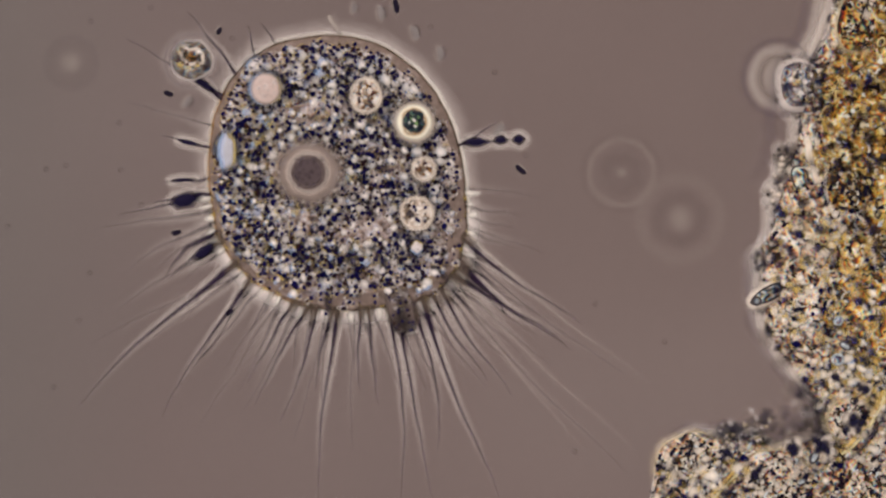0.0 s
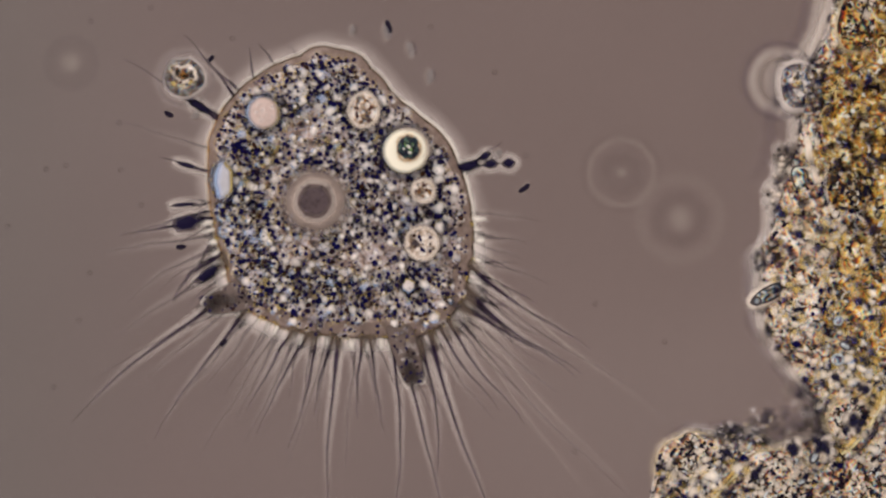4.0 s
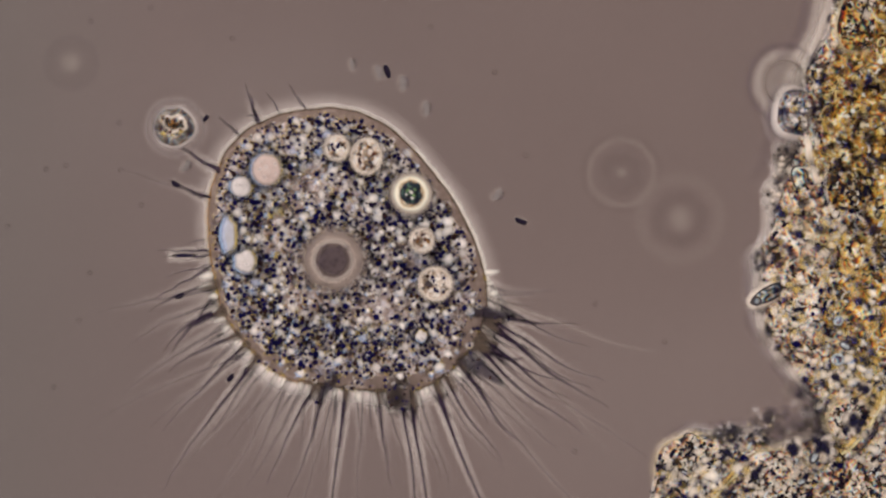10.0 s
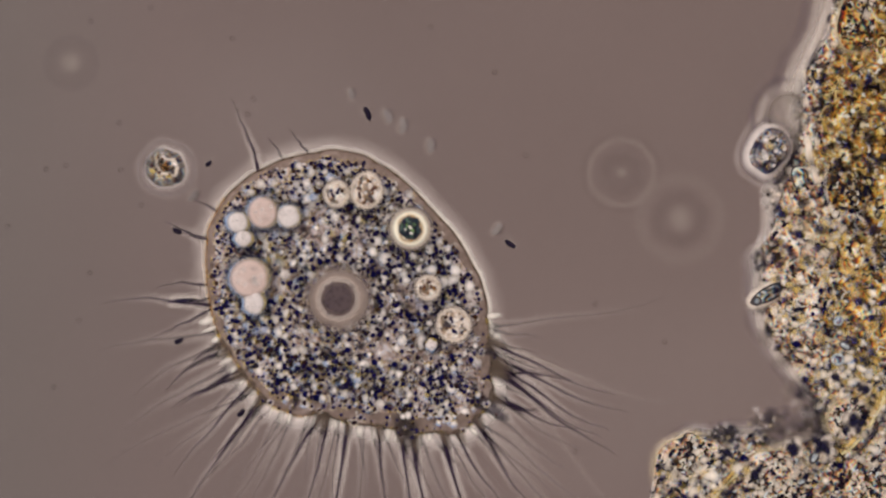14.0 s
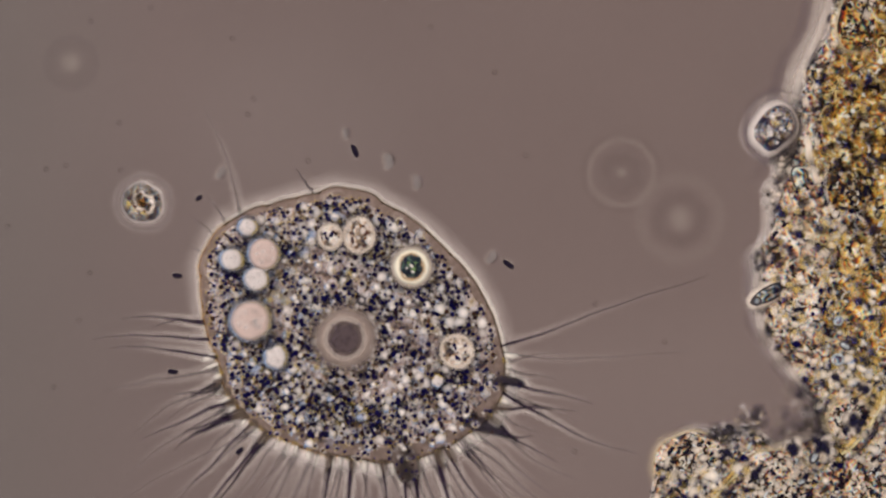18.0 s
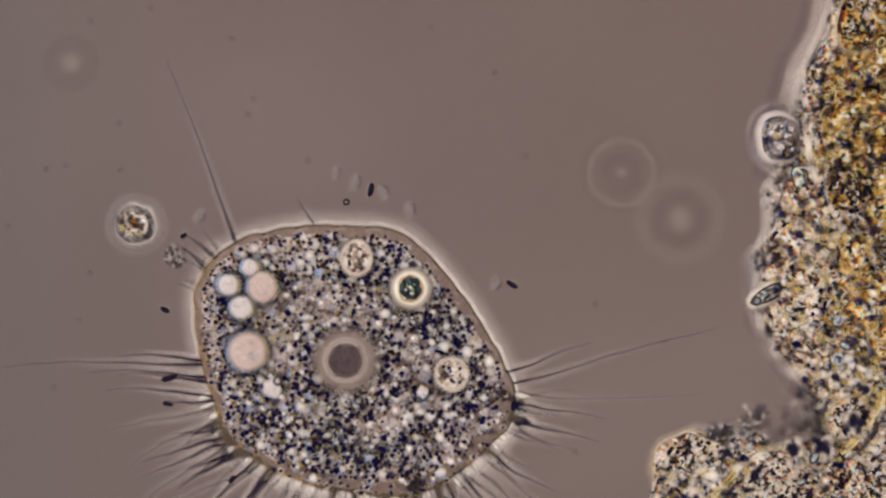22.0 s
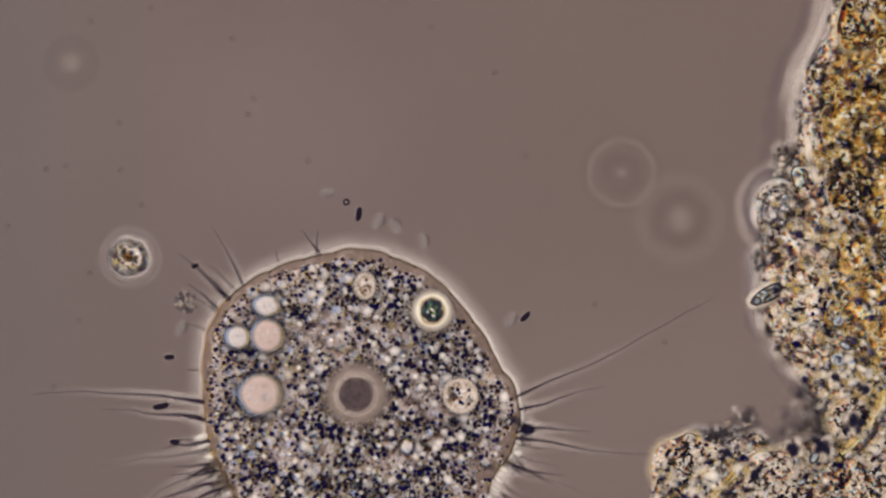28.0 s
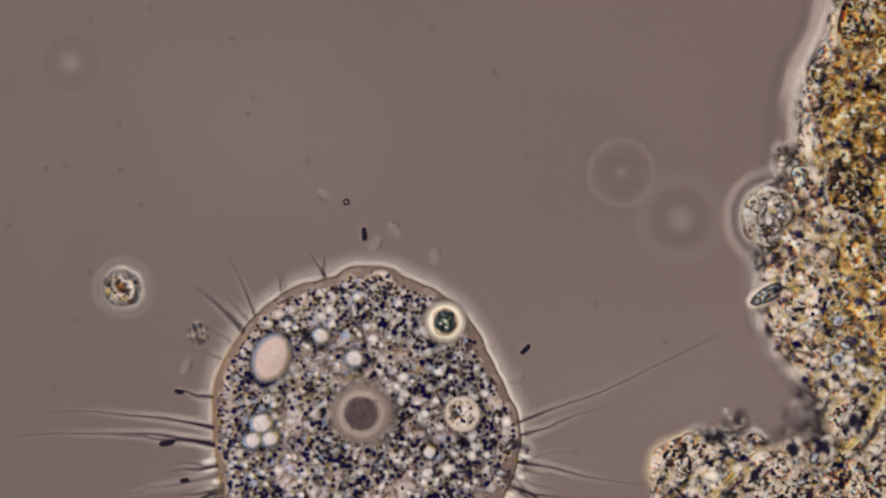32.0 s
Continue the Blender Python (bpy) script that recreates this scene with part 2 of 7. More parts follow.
M_PALETHREAD = gel("pale_thin_filopodium", (0.66, 0.57, 0.52), 0.34, 0.4)
M_FAINT = gel("thin_filopodium", (0.07, 0.052, 0.068), 0.24, 0.4)
M_DUST = mottled("dust_ring", [(0.2, (0.08, 0.055, 0.065)), (0.8, (0.15, 0.11, 0.11))], 50, bump=0.0, alpha=0.22)
M_CUSP = gel("filopodium_foot", (0.15, 0.108, 0.085), 0.62, 0.4)
M_SLIME = gel("debris_halo_and_slime", (0.78, 0.69, 0.66), 0.74, 0.4)
M_OCHRESPOT = gel("ochre_colour_fringe", (0.58, 0.44, 0.18), 0.5)
M_ROD = mottled("bacterium", [(0.2, (0.008, 0.006, 0.020)), (0.8, (0.028, 0.020, 0.035))], 80, bump=0.1, rough=0.8, spec=0.02)
M_PALEROD = mottled("pale_bacterium", [(0.2, (0.30, 0.27, 0.28)), (0.8, (0.56, 0.51, 0.50))], 60, bump=0.0, alpha=0.26)
M_DEBRIS = granular("detritus", [(0.30, (0.006, 0.005, 0.020)), (0.38, (0.055, 0.034, 0.034)), (0.45, (0.31, 0.168, 0.105)), (0.51, (0.65, 0.41, 0.27)), (0.58, (0.97, 0.80, 0.64)), (0.70, (0.97, 0.89, 0.85))], 66, 75, 0.9, 52, 0.85, bright=(0.86, 0.76, 0.60), bump=0.4)
M_OCHREMUD = granular("iron_stained_detritus", [(0.31, (0.006, 0.005, 0.010)), (0.39, (0.045, 0.019, 0.008)), (0.45, (0.22, 0.085, 0.013)), (0.52, (0.52, 0.245, 0.036)), (0.59, (0.90, 0.61, 0.20)), (0.66, (0.97, 0.89, 0.66))], 62, 72, 0.8, 50, 0.85, dark=(0.008, 0.006, 0.012), bright=(0.80, 0.62, 0.30), bump=0.4)
M_GOLDMUD = granular("golden_detritus", [(0.30, (0.006, 0.006, 0.018)), (0.37, (0.055, 0.034, 0.018)), (0.44, (0.30, 0.14, 0.028)), (0.51, (0.68, 0.37, 0.080)), (0.58, (0.95, 0.73, 0.34)), (0.68, (0.97, 0.90, 0.76))], 64, 75, 0.85, 52, 0.6, bright=(0.94, 0.76, 0.38), bump=0.4)
M_DGRAIN = grains("dark_grit", [(0.0, (0.005, 0.005, 0.02)), (0.4, (0.012, 0.010, 0.028)), (0.7, (0.028, 0.017, 0.010)), (1.0, (0.07, 0.042, 0.022))], spec=0.03)
M_LGRAIN = grains("light_grit", [(0.0, (0.42, 0.34, 0.24)), (0.4, (0.72, 0.64, 0.52)), (0.7, (0.84, 0.80, 0.74)), (0.9, (0.62, 0.70, 0.80)), (1.0, (0.66, 0.50, 0.20))])
M_OGRAIN = grains("rusty_grit", [(0.0, (0.14, 0.07, 0.012)), (0.35, (0.36, 0.20, 0.03)), (0.65, (0.52, 0.34, 0.08)), (1.0, (0.74, 0.60, 0.30))])
M_PLASM = granular("small_cell_plasm", [(0.30, (0.03, 0.024, 0.03)), (0.40, (0.16, 0.12, 0.09)), (0.50, (0.36, 0.30, 0.25)), (0.60, (0.70, 0.65, 0.60)), (0.72, (0.80, 0.80, 0.80))], 60, 75, 0.8, 55, 0.6)
M_DIATOM = granular("diatom_content", [(0.34, (0.006, 0.008, 0.016)), (0.43, (0.05, 0.05, 0.040)), (0.49, (0.36, 0.33, 0.24)), (0.56, (0.86, 0.83, 0.72))], 52, 62, 0.9, 45, 0.6)
M_DIGEST = granular("digestive_plasm", [(0.30, (0.05, 0.035, 0.04)), (0.40, (0.20, 0.14, 0.09)), (0.48, (0.49, 0.37, 0.30)), (0.57, (0.80, 0.69, 0.62)), (0.70, (0.88, 0.84, 0.78))], 66, 100, 0.8, 60, 0.4)
P_DARK = pieces("dark_granule", [(0.0, (0.004, 0.004, 0.030)), (0.6, (0.007, 0.006, 0.055)), (1.0, (0.020, 0.010, 0.012))], rough=0.8, spec=0.0)
P_DEBRIS = pieces("debris_grain", [(0.0, (0.01, 0.01, 0.028)), (0.30, (0.04, 0.026, 0.018)), (0.42, (0.30, 0.18, 0.04)), (0.55, (0.70, 0.60, 0.42)), (0.8, (0.84, 0.80, 0.72)), (1.0, (0.55, 0.62, 0.74))])
M_CLEARGRAIN = mottled("glassy_shell", [(0.30, (0.10, 0.14, 0.22)), (0.5, (0.42, 0.46, 0.50)), (0.75, (0.88, 0.92, 0.95))], 110, bump=0.0, rough=0.15, spec=0.6)

# the lamp's opal diffuser glows, seen through the slide
M_LAMP = bpy.data.materials.new("glowing_opal_glass")
M_LAMP.use_nodes = True
glow = M_LAMP.node_tree.nodes.new("ShaderNodeEmission")
glow.inputs["Color"].default_value = (0.201, 0.140, 0.1255, 1)
glow.inputs["Strength"].default_value = 1.0
lamp_nodes, lamp_links = M_LAMP.node_tree.nodes, M_LAMP.node_tree.links
lamp_place = lamp_nodes.new("ShaderNodeTexCoord")
lamp_axis = lamp_nodes.new("ShaderNodeSeparateXYZ")
lamp_links.new(lamp_place.outputs["Generated"], lamp_axis.inputs[0])
lamp_tint = ramp(lamp_nodes, [(0.27, (0.182, 0.143, 0.1305)), (0.36, (0.1965, 0.1410, 0.1290)), (0.65, (0.201, 0.140, 0.1255))])
lamp_links.new(lamp_axis.outputs["X"], lamp_tint.inputs["Fac"])
lamp_links.new(lamp_tint.outputs["Color"], glow.inputs["Color"])
M_LAMP.node_tree.links.new(glow.outputs[0], M_LAMP.node_tree.nodes["Material Output"].inputs["Surface"])

# ---- helpers for shapes: thousandths that match pixels of the camera's view, x to the right and y downward ----
U = 0.001
rng = random.Random(7)


# scaled by height so that each place falls on its pixel from the camera
def P(x, y, z=0.0):
    k = (HIGH - z) / HIGH * U
    return Vector(((x - 784) * k, (441 - y) * k, z))


def part(name, mesh, mat, parent=None, label="", kind=""):
    """Links a mesh as one object, under a thing or a part."""
    if isinstance(mesh, bmesh.types.BMesh):
        data = bpy.data.meshes.new(name)
        mesh.to_mesh(data)
        mesh.free()
        data.polygons.foreach_set("use_smooth", [True] * len(data.polygons))
        data.materials.append(mat)
        mesh = data
    ob = new(name, mesh)
    if parent:
        ob.parent = parent
    return tagged(ob, label=label, kind=kind)


def mesh_of(name, verts, faces, mat, depth=None):
    data = bpy.data.meshes.new(name)
    data.from_pydata(verts, [], faces)
    data.polygons.foreach_set("use_smooth", [True] * len(data.polygons))
    data.materials.append(mat)
    if depth is not None:
        at = data.attributes.new("edge_fade", "FLOAT", "POINT")
        at.data.foreach_set("value", depth)
    return data


def rounded(a, b, n=2.0, count=40, wob=0.0, seed=0):
    """Outline of a superellipse, with a little wobble."""
    out = []
    for i in range(count):
        t = 2 * math.pi * i / count
        c, s = math.cos(t), math.sin(t)
        r = (abs(c) ** n + abs(s) ** n) ** (-1.0 / n)
        r *= 1 + wob * noise.noise((1.7 * c + seed, 1.7 * s, seed * 0.37))
        out.append((a * r * c, b * r * s))
    return out


def dome(name, outline, low, high, mat, shift=(0, 0), steps=6, depth=False, power=0.5, rough=0.0, seed=0, soft=0.5):
    """A closed, flattened dome over an outline (thousandths): flat below at low, rounded above to high."""
    n = len(outline)
    verts, faces, dep = [], [], []
    cx, cy = shift
    rings = [1.0] + [1 - ((i + 1) / steps) ** 1.25 for i in range(steps - 1)]
    for ring in [(0.985, low)] + [(s, None) for s in rings]:
        s, z = ring
        for x, y in outline:
            zz = z if z is not None else low + (high - low) * (0.25 + 0.75 * max(0.0, 1 - s * s) ** power)
            if rough and z is None:
                zz += rough * (1 - s) ** 0.3 * noise.noise((x * s * 0.06 + seed, y * s * 0.06, 0.3))
            verts.append(((cx + x * s) * U, -(cy + y * s) * U, zz))
            dep.append(min(1.0, (1 - s) / soft) if z is None else 0.0)
    m = len(rings) + 1
    for k in range(m - 1):
        for i in range(n):
            j = (i + 1) % n
            faces.append((k * n + i, k * n + j, (k + 1) * n + j, (k + 1) * n + i)[::-1])
    faces.append(tuple(range(n)))
    verts.append((cx * U, -cy * U, high))
    dep.append(1.0)
    for i in range(n):
        faces.append(((m - 1) * n + i, len(verts) - 1, (m - 1) * n + (i + 1) % n))
    return mesh_of(name, verts, faces, mat, dep if depth else None)


def fade_ring(name, outline, wide, low, high, mat, shift=(0, 0), bands=((0.0, 1.0), (0.2, 0.85), (0.45, 0.4), (0.75, 0.12), (1.0, 0.0)), grow_in=0.25, inner=1.0):
    """A see-through collar round an outline, thinning outward over a width: also painted halos."""
    n = len(outline)
    verts, faces, dep = [], [], []
    cx, cy = shift
    rows = [(-grow_in * wide, inner)] + [(f * wide, d) for f, d in bands]
    for off, d in rows:
        for i in range(n):
            x, y = outline[i]
            xa, ya = outline[i - 1]
            xb, yb = outline[(i + 1) % n]
            tx, ty = xb - xa, yb - ya
            ln = math.hypot(tx, ty) or 1.0
            nx, ny = ty / ln, -tx / ln
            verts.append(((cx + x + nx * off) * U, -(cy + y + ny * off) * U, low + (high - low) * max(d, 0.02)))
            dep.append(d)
    for k in range(len(rows) - 1):
        for i in range(n):
            j = (i + 1) % n
            faces.append((k * n + i, (k + 1) * n + i, (k + 1) * n + j, k * n + j))
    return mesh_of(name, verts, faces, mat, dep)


def ico():
    bm = bmesh.new()
    bmesh.ops.create_icosphere(bm, subdivisions=1, radius=1.0)
    v = np.array([p.co[:] for p in bm.verts])
    f = np.array([[p.index for p in q.verts] for q in bm.faces])
    bm.free()
    bm = bmesh.new()
    bmesh.ops.create_icosphere(bm, subdivisions=2, radius=1.0)
    v2 = np.array([p.co[:] for p in bm.verts])
    f2 = np.array([[p.index for p in q.verts] for q in bm.faces])
    bm.free()
    return v, f, v2, f2


ICO_V, ICO_F, ICO2_V, ICO2_F = ico()


def cloud(name, bodies, mat, lumpy=0.18, fine=False):
    """Many small rounded bodies in one mesh. bodies: x, y, z (z in metres), radii a, b, c in thousandths, turn."""
    bv, bf = (ICO2_V, ICO2_F) if fine else (ICO_V, ICO_F)
    vs, fs = [], []
    gen = np.random.RandomState(len(bodies) + 3)
    for k, (x, y, z, a, b, c, turn) in enumerate(bodies):
        v = bv * (1 + lumpy * (gen.rand(len(bv), 1) - 0.5) * 2)
        v = v * np.array([a * U, b * U, c * U])
        ct, st = math.cos(turn), math.sin(turn)
        w = np.empty_like(v)
        w[:, 0] = v[:, 0] * ct - v[:, 1] * st + x * U
        w[:, 1] = v[:, 0] * st + v[:, 1] * ct - y * U
        w[:, 2] = v[:, 2] + z
        vs.append(w)
        fs.append(bf + k * len(bv))
    vs, fs = np.concatenate(vs), np.concatenate(fs)
    return mesh_of(name, vs.tolist(), fs.tolist(), mat)


def soft_cloud(name, bodies, mat):
    """Many low drops with soft, thinning edges in one mesh. bodies: x, y, z, radii a, b, turn, depth."""
    vs, fs, dep, n = [], [], [], 10
    for x, y, z, a, b, turn, d in bodies:
        k0 = len(vs)
        ct, st = math.cos(turn), math.sin(turn)
        vs.append((x * U, -y * U, z + 0.002))
        dep.append(d)
        for s, h, e in ((0.5, 0.0015, 0.66), (1.0, 0.0, 0.0)):
            for i in range(n):
                t = 2 * math.pi * i / n
                w = 1 + 0.42 * noise.noise((1.3 * math.cos(t) + x, 1.3 * math.sin(t) + y, 0.4))
                px, py = a * s * w * math.cos(t), b * s * w * math.sin(t)
                vs.append(((x + px * ct - py * st) * U, -(y + px * st + py * ct) * U, z + h))
                dep.append(e * d)
        for i in range(n):
            j = (i + 1) % n
            fs.append((k0, k0 + 1 + j, k0 + 1 + i))
            fs.append((k0 + 1 + i, k0 + 1 + j, k0 + 11 + j, k0 + 11 + i))
    return mesh_of(name, vs, fs, mat, dep)


def spaced(count, sample, gap):
    """Random places that keep a distance from one another."""
    out, tries = [], 0
    while len(out) < count and tries < count * 40:
        tries += 1
        x, y = sample()
        if all((x - a) ** 2 + (y - b) ** 2 > gap * gap for a, b in out):
            out.append((x, y))
    return out


def tube(name, pts, radii, mat, sides=7, flat=1.0, depth=None):
    """A tapered tube along points (thousandths, y downward; z in metres)."""
    verts, faces = [], []
    n = len(pts)
    for i, (x, y, z) in enumerate(pts):
        xa, ya, _ = pts[max(0, i - 1)]
        xb, yb, _ = pts[min(n - 1, i + 1)]
        ln = math.hypot(xb - xa, yb - ya) or 1.0
        nx, ny = -(yb - ya) / ln, (xb - xa) / ln
        for s in range(sides):
            t = 2 * math.pi * s / sides
            verts.append(((x + nx * radii[i] * math.cos(t)) * U, -(y + ny * radii[i] * math.cos(t)) * U, z + flat * radii[i] * U * math.sin(t)))
    for i in range(n - 1):
        for s in range(sides):
            q = (s + 1) % sides
            faces.append((i * sides + s, i * sides + q, (i + 1) * sides + q, (i + 1) * sides + s))
    faces.append(tuple(range(sides))[::-1])
    faces.append(tuple((n - 1) * sides + s for s in range(sides)))
    return mesh_of(name, verts, faces, mat, [d for d in depth for _ in range(sides)] if depth else None)


def worms(name, bodies, mat, sides=5):
    """Short bent threads in one mesh. bodies: x, y, z, length, radius, turn, bend."""
    verts, faces, n = [], [], 6
    for x, y, z, long, r, turn, bend in bodies:
        k0 = len(verts)
        ct, st = math.cos(turn), math.sin(turn)
        for i in range(n):
            f = i / (n - 1) - 0.5
            px, py = long * f, bend * long * (0.25 - f * f) * 2 + 0.12 * long * math.sin(9 * f + x)
            cx, cy = x + px * ct - py * st, y + px * st + py * ct
            rr = r * (1.0 if 0 < i < n - 1 else 0.45)
            for s in range(sides):
                t = 2 * math.pi * s / sides
                verts.append(((cx - st * rr * math.cos(t)) * U, -(cy + ct * rr * math.cos(t)) * U, z + 0.8 * rr * U * math.sin(t)))
        for i in range(n - 1):
            for s in range(sides):
                q = (s + 1) % sides
                faces.append((k0 + i * sides + s, k0 + i * sides + q, k0 + (i + 1) * sides + q, k0 + (i + 1) * sides + s))
        faces.append(tuple(k0 + s for s in range(sides))[::-1])
        faces.append(tuple(k0 + (n - 1) * sides + s for s in range(sides)))
    return mesh_of(name, verts, faces, mat)


def hoop(name, r, thick, z, mat, count=40, squash=1.0, wob=0.0, seed=1, flat=0.6):
    """A closed ring lying flat."""
    line = rounded(r, r * squash, 2.0, count, wob, seed)
    verts, faces, sides = [], [], 6
    for i, (x, y) in enumerate(line):
        ln = math.hypot(x, y)
        for s in range(sides):
            t = 2 * math.pi * s / sides
            k = 1 + thick * math.cos(t) / ln
            verts.append((x * k * U, -y * k * U, z + flat * thick * U * math.sin(t)))
    for i in range(count):
        for s in range(sides):
            q = (s + 1) % sides
            j = (i + 1) % count
            faces.append((i * sides + s, j * sides + s, j * sides + q, i * sides + q))
    return mesh_of(name, verts, faces, mat)


def rod_mesh(name, long, wide, mat, bend=0.0, high=None):
    pts, radii = [], []
    for i in range(9):
        f = i / 8
        x = (f - 0.5) * long
        pts.append((x, bend * (1 - (2 * f - 1) ** 2), (wide if high is None else high) * U))
        e = min(1.0, math.sqrt(max(0.03, 1 - abs(2 * f - 1) ** 3.5)))
        radii.append(wide * e)
    return tube(name, pts, radii, mat, 8)


# ---- paths ----
def smooth(times, values, t):
    """A smooth curve through values at times."""
    n = len(times)
    if t <= times[0]:
        return values[0]
    if t >= times[-1]:
        return values[-1]
    i = max(k for k in range(n) if times[k] <= t)
    h = times[i + 1] - times[i]

    def slope(k):
        if k == 0 or k == n - 1:
            return (values[min(n - 1, k + 1)] - values[max(0, k - 1)]) / (times[min(n - 1, k + 1)] - times[max(0, k - 1)])
        return (values[k + 1] - values[k - 1]) / (times[k + 1] - times[k - 1])
    f = (t - times[i]) / h
    return (values[i] * (2 * f ** 3 - 3 * f ** 2 + 1) + slope(i) * h * (f ** 3 - 2 * f ** 2 + f)
            + values[i + 1] * (-2 * f ** 3 + 3 * f ** 2) + slope(i + 1) * h * (f ** 3 - f ** 2))


def path(*stops):
    """A way over the slide from (seconds, x, y) stops: a function of the time."""
    ts = [s[0] for s in stops]
    return lambda t: (smooth(ts, [s[1] for s in stops], t), smooth(ts, [s[2] for s in stops], t))


SECONDS = [float(s) for s in range(33)]
STEPS = (0, 3, 6, 9, 11, 13, 17, 19, 21, 23, 25, 28, 32)
centre = path((0, 600, 305), (3, 598, 335), (6, 610, 375), (9, 614, 422), (11, 614, 458), (13, 616, 500), (17, 622, 560),
              (19, 627, 600), (21, 628, 635), (23, 632, 655), (25, 636, 680), (28, 645, 712), (32, 657, 757))
EDGES = {}


def edge(k, *radii):
    """How far the cell's edge lies from its centre, every 15 degrees, at STEPS."""
    EDGES[k] = radii


edge(0, 220, 228, 225, 231, 228, 234, 253, 255, 263, 260, 267, 271, 262)
edge(1, 215, 218, 211, 214, 209, 216, 233, 235, 237, 236, 245, 247, 247)
edge(2, 216, 213, 204, 205, 201, 208, 218, 223, 225, 226, 234, 241, 243)
edge(3, 222, 203, 199, 205, 201, 206, 209, 220, 225, 227, 241, 242, 255)
edge(4, 227, 204, 202, 214, 210, 215, 211, 225, 234, 236, 249, 251, 264)
edge(5, 235, 233, 219, 228, 229, 231, 221, 229, 242, 249, 257, 258, 270)
edge(6, 240, 262, 246, 243, 245, 246, 246, 242, 240, 251, 266, 270, 285)
edge(7, 244, 255, 255, 252, 253, 253, 246, 244, 251, 259, 273, 270, 274)
edge(8, 251, 256, 258, 264, 264, 263, 254, 261, 275, 274, 282, 281, 282)
edge(9, 251, 256, 260, 273, 271, 271, 270, 294, 309, 295, 293, 296, 284)
edge(10, 242, 251, 255, 263, 264, 269, 280, 309, 319, 304, 299, 303, 283)
edge(11, 232, 235, 247, 251, 253, 257, 269, 286, 294, 289, 291, 293, 285)
edge(12, 229, 226, 238, 241, 243, 248, 247, 272, 267, 275, 280, 283, 278)
edge(13, 230, 224, 235, 239, 239, 243, 237, 252, 246, 270, 273, 281, 279)
edge(14, 239, 232, 237, 243, 245, 234, 248, 247, 254, 263, 289, 278, 287)
edge(15, 243, 257, 236, 242, 248, 236, 248, 236, 238, 246, 267, 278, 274)
edge(16, 241, 256, 241, 254, 247, 239, 242, 218, 223, 232, 241, 252, 249)
edge(17, 243, 250, 244, 248, 242, 222, 233, 224, 224, 224, 228, 236, 235)
edge(18, 244, 248, 251, 252, 243, 231, 235, 226, 225, 225, 229, 233, 233)
edge(19, 248, 256, 263, 261, 261, 251, 248, 245, 241, 240, 242, 239, 241)
edge(20, 265, 283, 284, 281, 282, 291, 267, 255, 255, 254, 260, 253, 255)
edge(21, 271, 284, 294, 288, 284, 321, 291, 260, 261, 265, 264, 269, 269)
edge(22, 253, 261, 272, 273, 278, 287, 297, 277, 274, 278, 270, 263, 263)
edge(23, 232, 241, 248, 251, 256, 250, 277, 276, 287, 288, 281, 273, 264)


def reach(deg, t):
    """The edge's distance from the centre in any direction."""
    k = (deg % 360) / 15.0
    i = int(k) % 24
    f = k - int(k)
    a, b = smooth(STEPS, EDGES[i], t), smooth(STEPS, EDGES[(i + 1) % 24], t)
    return a + (b - a) * f


def rim(deg, t):
    """A point on the cell's edge."""
    cx, cy = centre(t)
    r = reach(deg, t)
    return cx + r * math.cos(radians(deg)), cy - r * math.sin(radians(deg))


def rim_turn(deg, t):
    """The way outward, square to the edge, in degrees."""
    x0, y0 = rim(deg - 12, t)
    x1, y1 = rim(deg + 12, t)
    return math.degrees(math.atan2(-(y1 - y0), x1 - x0)) - 90


MOVES = []  # things and parts that move: the object and a function of the time that gives its pose


def inside(where, z=0.0, turn=None):
    """The pose of a part in the cell's space."""
    def at(t):
        x, y = where(t)
        cx, cy = centre(t)
        v = P(x, y, z) - P(cx, cy, 0)
        return pose(v.x, v.y, z, 0, 0, turn(t) if turn else 0)
    return at


def free(where, turn=None):
    def at(t):
        v = P(*where(t))
        return pose(v.x, v.y, 0, 0, 0, turn(t) if turn else 0)
    return at


# ---- the slide ----
bm = bmesh.new()
bmesh.ops.create_cube(bm, size=1.0, matrix=Matrix.Translation((0, 0, -0.03)) @ Matrix.Diagonal((3.4, 2.2, 0.06, 1)))
bmesh.ops.bevel(bm, geom=bm.edges[:], offset=0.008, segments=2, affect="EDGES")
slide = part("glass_slide", bm, M_GLASS)
tagged(slide, "clear glass microscope slide lit from below", "slide", kind="structure")
slide.visible_shadow = False

bm = bmesh.new()
bmesh.ops.create_cube(bm, size=1.0, matrix=Matrix.Translation((0, 0, -0.101)) @ Matrix.Diagonal((3.6, 2.4, 0.08, 1)))
lamp_glass = part("lamp_diffuser", bm, M_LAMP)
tagged(lamp_glass, "evenly glowing opal lamp glass under the slide", "lamp", kind="structure")

# ---- the amoeba ----
amoeba = tagged(new("amoeba"), "large granular amoeba with radiating thin filopodia on glass slide", "amoeba")
MOVES.append((amoeba, free(centre)))



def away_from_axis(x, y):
    """The objective's colour fringe, painted into parts: how far blue lies outside red there."""
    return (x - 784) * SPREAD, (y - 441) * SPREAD


